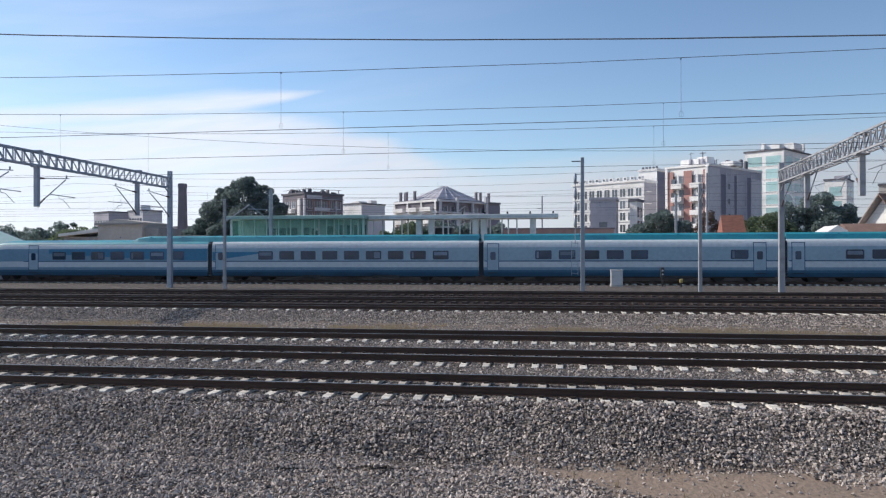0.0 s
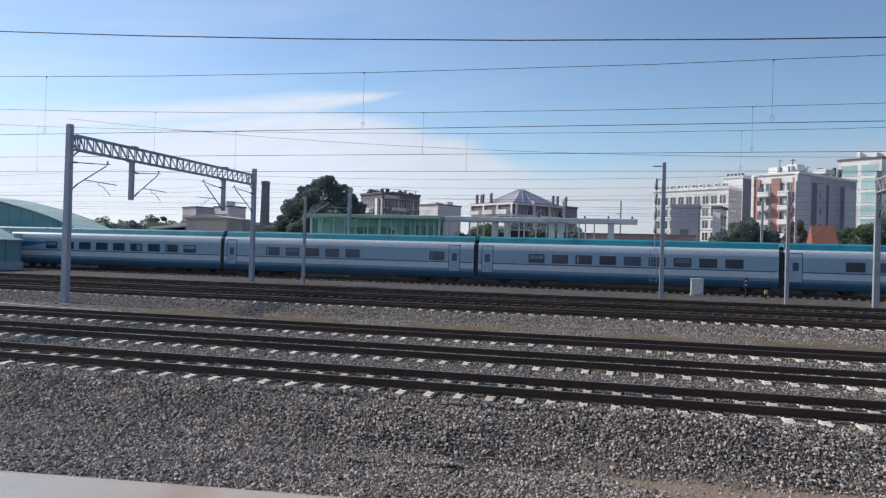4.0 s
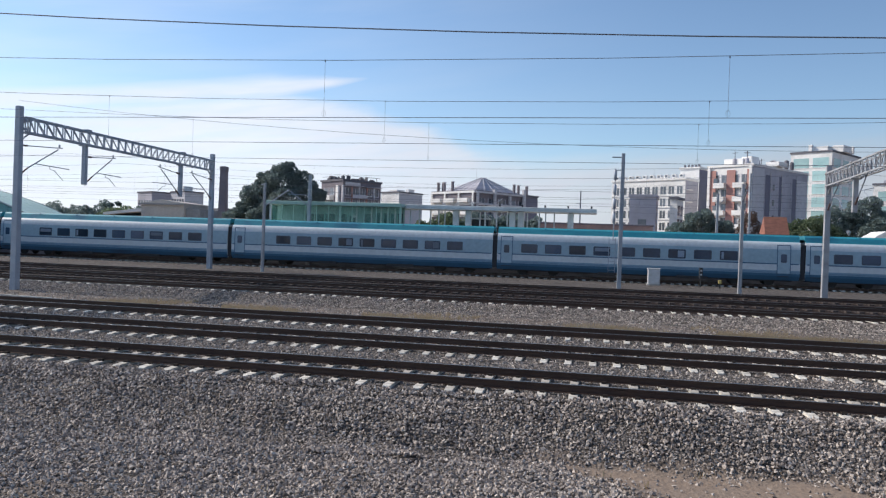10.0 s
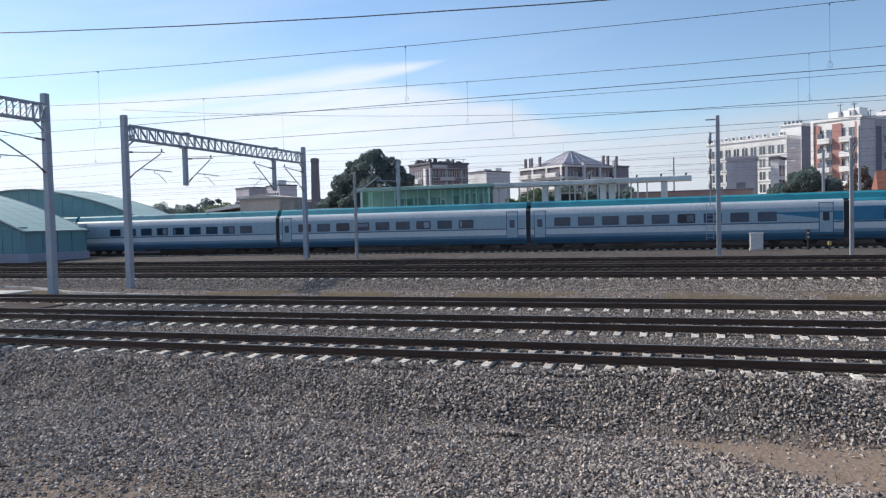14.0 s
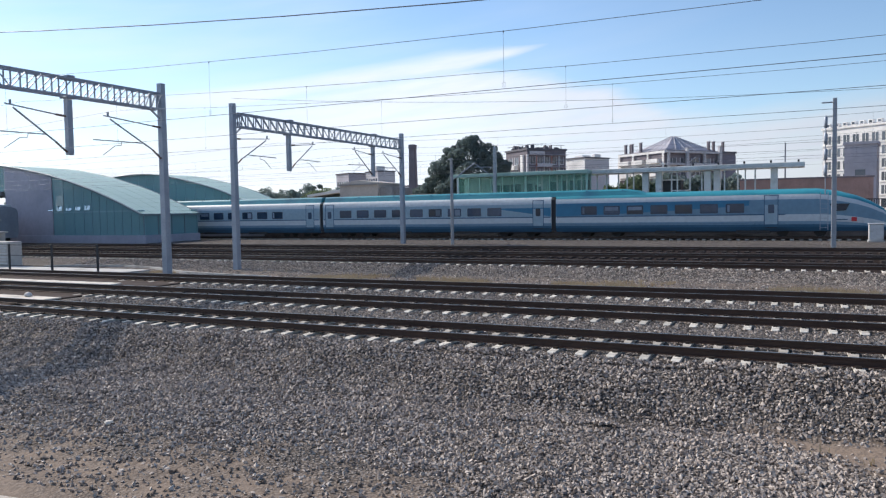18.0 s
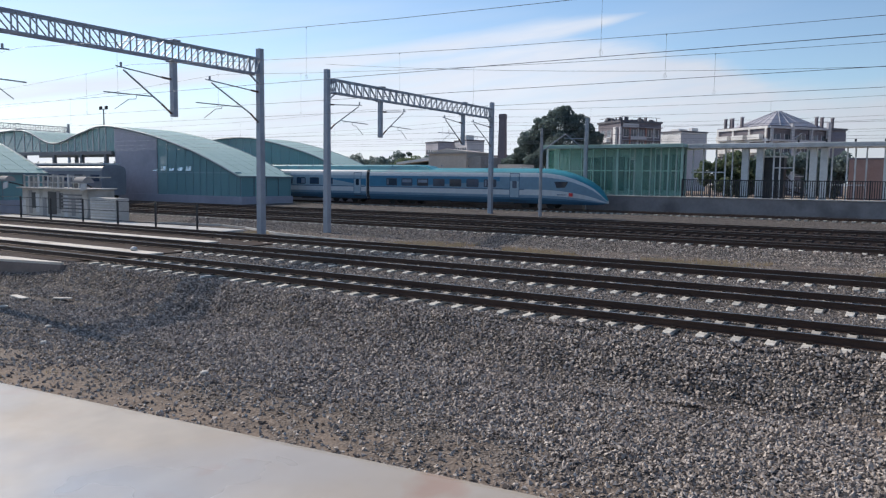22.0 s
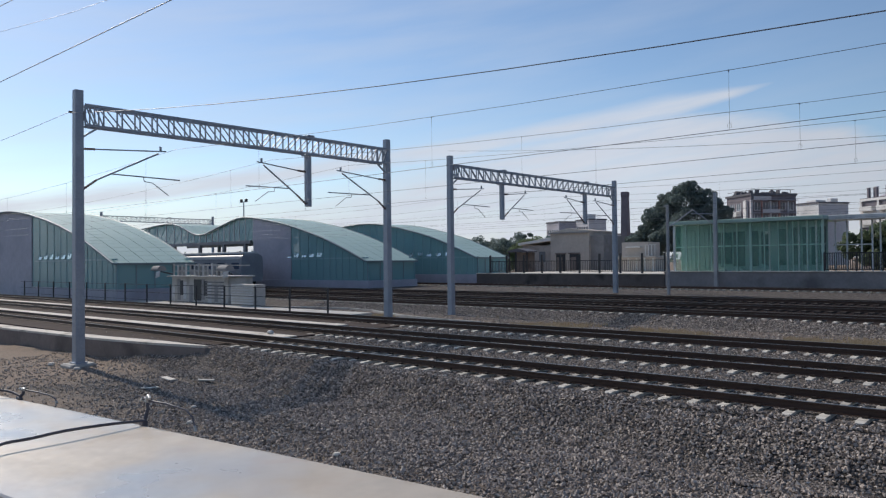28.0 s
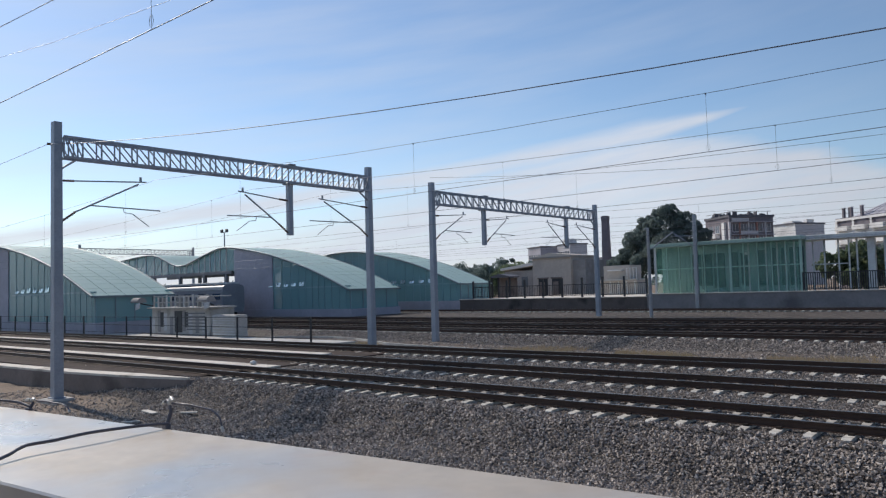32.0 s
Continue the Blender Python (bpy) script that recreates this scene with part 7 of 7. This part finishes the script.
    dust = N("ShaderNodeMix"); dust.data_type = "RGBA"
    dust.inputs[7].default_value = (0.36, 0.29, 0.21, 1)
    L(cover.outputs[0], dust.inputs[0]); L(b.inputs["Base Color"].links[0].from_socket, dust.inputs[6])
    # with spots of rust in it
    n4, spot = N("ShaderNodeTexNoise"), N("ShaderNodeMapRange")
    n4.inputs["Scale"].default_value, n4.inputs["Detail"].default_value = 17.0, 3
    L(co.outputs["Object"], n4.inputs["Vector"])
    spot.inputs["From Min"].default_value, spot.inputs["From Max"].default_value, spot.inputs["To Max"].default_value = 0.58, 0.70, 0.8
    L(n4.outputs["Fac"], spot.inputs["Value"])
    rusty = N("ShaderNodeMath"); rusty.operation = "MULTIPLY"
    L(spot.outputs[0], rusty.inputs[0]); L(cover.outputs[0], rusty.inputs[1])
    rust = N("ShaderNodeMix"); rust.data_type = "RGBA"
    rust.inputs[7].default_value = (0.36, 0.17, 0.09, 1)
    L(rusty.outputs[0], rust.inputs[0]); L(dust.outputs[2], rust.inputs[6])
    L(rust.outputs[2], b.inputs["Base Color"])
    # dust dulls the metal
    bare = N("ShaderNodeMath"); bare.operation = "SUBTRACT"
    bare.use_clamp = True
    L(shine.outputs[0], bare.inputs[0]); L(cover.outputs[0], bare.inputs[1])
    L(bare.outputs[0], b.inputs["Metallic"])
    return m


M_SILL = sill_material()
M_CORD = surface("dark_cord", (0.07, 0.066, 0.08), (0.11, 0.105, 0.125), 20, 0.5)
M_CLIP_TIP = surface("pale_tip", (0.45, 0.43, 0.40), (0.6, 0.58, 0.55), 30, 0.4, 0.3)
SILL_Z = 2.656
gsl = Geo()
prof = [(0.2615, SILL_Z - 0.03), (0.2615, SILL_Z - 0.0015), (0.263, SILL_Z), (0.447, SILL_Z), (0.455, SILL_Z - 0.002), (0.459, SILL_Z - 0.008), (0.459, SILL_Z - 0.04), (0.2615, SILL_Z - 0.04)]
gsl.prism([(-6.0, y - 0.6, z) for y, z in prof], (9.0, 0.9, 0), False)
structure("window_sill", gsl, M_SILL, "pale polished metal window sill with cream smears", "sill")
structure("wall_below_sill", Geo().prism([(-6.0, y - 0.6, z) for y, z in ((0.27, -1.2), (0.27, SILL_Z - 0.042), (0.44, SILL_Z - 0.042), (0.44, -1.2))], (9.0, 0.9, 0)), M_WALL_GREY, "plain wall under the window sill", "wall")
cord = thing("cord", "thin dark cord lying across the sill", "cord", 0, 0, SILL_Z)
pts = spline([(-0.797, 0.374, 0.004), (-0.794, 0.340, 0.007), (-0.790, 0.295, 0.009), (-0.787, 0.262, 0.008), (-0.785, 0.239, 0.008), (-0.774, 0.222, 0.005), (-0.764, 0.205, 0.003), (-0.756, 0.188, 0.0015), (-0.753, 0.182, -0.006)], 5)
part("cord", Geo().tube(pts, 0.0015, 7), M_CORD, cord)
second = thing("cord", "short thin dark cord end on the sill", "cord", 0, 0, SILL_Z)
part("cord", Geo().tube(spline([(-1.066, 0.348, 0.003), (-1.085, 0.340, 0.008), (-1.106, 0.320, 0.011), (-1.102, 0.300, 0.008), (-1.095, 0.278, 0.004), (-1.098, 0.250, 0.003)], 5), 0.0016, 7), M_CORD, second)
for x, h in ((-0.800, 0.029), (-1.066, 0.012)):
    cl = thing("sash_clip", "small dark clip with a pale tip at the sill's edge", "clip", x, 0.455 + 0.1 * x, SILL_Z, group="clips on the sill")
    part("base", Geo().box(-0.004, -0.004, -0.004, 0.004, 0.002, h * 0.14, 0.001), M_CORD, cl)
    part("stem", Geo().tube([(0, 0, h * 0.1), (0.001, 0.003, h * 0.5), (-0.001, 0.003, h * 0.8)], 0.002, 7, 0.0016), M_CORD, cl)
    part("tip", Geo().tube([(-0.001, 0.003, h * 0.78), (0.002, 0.003, h * 0.98), (0.007, 0.002, h * 0.9)], 0.0026, 7, 0.0016), M_CLIP_TIP, cl)
    part("wing", Geo().tube([(0, 0.003, h * 0.8), (-0.008, 0.004, h * 0.88), (-0.014, 0.005, h * 0.78)], 0.002, 6, 0.001), M_CORD, cl)
    part("wing_tip", Geo().tube([(-0.013, 0.005, h * 0.80), (-0.018, 0.005, h * 0.72)], 0.002, 6, 0.0016), M_CLIP_TIP, cl)
    sp_ = part("spring", Geo().tube([(0.001, 0.004, h * 0.8), (0.026, 0.009, h * 0.78), (0.058, 0.013, h * 0.68), (0.068, 0.015, h * 0.45), (0.073, 0.015, 0.0)], 0.0011, 6, 0.0009), M_CORD, cl)
    part("spring_bead", Geo().tube([(0.071, 0.015, h * 0.18), (0.073, 0.015, 0.0)], 0.0016, 6), M_CLIP_TIP, sp_)


# ---- loose stones of the ballast ----
def stones(name, label, x0, x1, y0, y1, count, s0, s1, seed, keep=None, material=None):
    rng = np.random.default_rng(seed)
    x, y = rng.uniform(x0, x1, count), rng.uniform(y0, y1, count)
    if keep is not None:
        k = np.array([keep(a, b) for a, b in zip(x, y)])
        x, y = x[k], y[k]
    n = len(x)
    z = np.array([ground_z(v) for v in y])
    for i in range(n):
        if 2 < y[i] < 38 and -45 < x[i] < 32:
            z[i] += rough_z(x[i], y[i])
    base = np.array([(1, 0, 0), (-1, 0, 0), (0, 1, 0), (0, -1, 0), (0, 0, 1), (0, 0, -1)], float)
    tri = np.array([(0, 2, 4), (2, 1, 4), (1, 3, 4), (3, 0, 4), (2, 0, 5), (1, 2, 5), (3, 1, 5), (0, 3, 5)])
    s = rng.uniform(s0, s1, n)
    P = base[None] * (s[:, None, None] * rng.uniform(0.5, 1.3, (n, 6, 1))) + rng.normal(size=(n, 6, 3)) * (s * 0.26)[:, None, None]
    ang = rng.uniform(0, 6.283, n)
    tilt = rng.uniform(-0.8, 0.8, n)
    ca, sa, ct, st = np.cos(ang), np.sin(ang), np.cos(tilt), np.sin(tilt)
    X, Y, Z = P[..., 0], P[..., 1], P[..., 2]
    Y, Z = Y * ct[:, None] - Z * st[:, None], Y * st[:, None] + Z * ct[:, None]
    X, Y = X * ca[:, None] - Y * sa[:, None], X * sa[:, None] + Y * ca[:, None]
    V = np.stack([X + x[:, None], Y + y[:, None], Z + (z + s * 0.25)[:, None]], -1).reshape(-1, 3)
    F = (tri[None] + (np.arange(n) * 6)[:, None, None]).reshape(-1, 3)
    me = bpy.data.meshes.new(name)
    me.vertices.add(len(V)); me.vertices.foreach_set("co", V.ravel())
    me.loops.add(F.size); me.loops.foreach_set("vertex_index", F.ravel().astype(np.int32))
    me.polygons.add(len(F)); me.polygons.foreach_set("loop_start", np.arange(0, F.size, 3, dtype=np.int32))
    me.polygons.foreach_set("use_smooth", np.zeros(len(F), dtype=bool))
    me.update(calc_edges=True)
    me.materials.append(material or M_STONE)
    return tagged(part(name, me, None), label, "gravel", kind="stuff")


def stone_material(name, k):
    """Loose stones, each with its own tone; k: how clean they are."""
    m = bpy.data.materials.new(name)
    m.use_nodes = True
    nt = m.node_tree
    N, L = nt.nodes.new, nt.links.new
    bsdf = nt.nodes["Principled BSDF"]
    geo, ramp = N("ShaderNodeNewGeometry"), N("ShaderNodeValToRGB")
    e = ramp.color_ramp.elements
    tones = ((0.0, (0.125, 0.106, 0.094)), (0.5, (0.385, 0.335, 0.298)), (0.82, (0.51, 0.445, 0.388)), (1.0, (0.64, 0.57, 0.505)))
    for i, (p, c) in enumerate(tones):
        q = e[i] if i < 2 else e.new(p)
        q.position, q.color = p, (c[0] * k, c[1] * k, c[2] * k, 1)
    L(geo.outputs["Random Per Island"], ramp.inputs[0])
    L(ramp.outputs[0], bsdf.inputs["Base Color"])
    bsdf.inputs["Roughness"].default_value = 0.9
    bsdf.inputs["Specular IOR Level"].default_value = 0.1
    return m


M_STONE = stone_material("ballast_stone", 0.95)
M_STONE_OILY = stone_material("oily_ballast_stone", 0.86)


def off_path(x, y):
    """Fewer stones where the earth shows."""
    wob = 1.6 * noise.noise((x * 0.5, y * 0.5, 5)) + 0.7 * noise.noise((x * 1.9, y * 1.9, 6))
    keep = 1.0
    trod = 0.78 * x + y - 12.6 + 0.35 * wob
    if y < 13.8 and trod > 0:
        keep = min(keep, max(0.035, 0.9 - 1.1 * trod) + max(0, (y + 0.3 * wob - 13.2) * 2))
    if x < -2:
        keep = min(keep, 0.22 + 0.4 * max(0, y + wob - 8.5 + 0.4 * max(0, x + 5)))
    if x < -6 and y < 11:
        keep *= max(0.45, 1 + 0.03 * (x + 6))
    if y < 13.2:
        keep = min(keep, max(0.22, 0.9 + 0.22 * (x + 2 * wob + 21.5)))
    return STONE_PICK.random() < keep


STONE_PICK = random.Random(77)


def between_sleepers(x, y):
    """Stones lie between the sleepers and off the rails."""
    for yc, ph in ((16.40, 0.44), (21.05, 0.20), (26.10, 0.05)):
        if abs(y - yc) < 1.32:
            if abs(abs(y - yc) - 0.7525) < 0.12:
                return False
            d = (x - ph) / PITCH
            return abs(d - round(d)) * PITCH > 0.155
    return True


stones("loose_ballast", "loose grey crushed stone before the near track", -20, 10, 7.0, 15.15, 112000, 0.016, 0.044, 51, off_path)
stones("loose_ballast", "loose grey crushed stone further along the track", -34, -20, 7.5, 15.1, 30000, 0.016, 0.04, 52, off_path)
stones("track_ballast", "grey crushed stone between the near tracks", -24, 16, 15.2, 30.0, 52000, 0.019, 0.043, 53, between_sleepers, M_STONE_OILY)
stones("track_ballast", "grey crushed stone on the bank beyond the ditch", -45, 25, 34.6, 37.4, 26000, 0.024, 0.05, 54, None, M_STONE_OILY)
stones("ditch_stones", "scattered grey stones in the ditch", -45, 25, 29.6, 34.8, 9000, 0.02, 0.05, 55)


def motions():
    """The train runs to the west at a steady pace and slows a little."""
    rows = ((0, 0.0), (3, -23.65), (6, -45.7), (9, -67.45), (14, -103.8), (17, -126.9), (18, -134.4), (21, -156.9), (23, -170.9), (25, -183.9), (28, -203.5), (32, -228.0))
    walk(TRAIN, [(t, pose(-30.2 + d, 63.9, 0.37)) for t, d in rows])


motions()
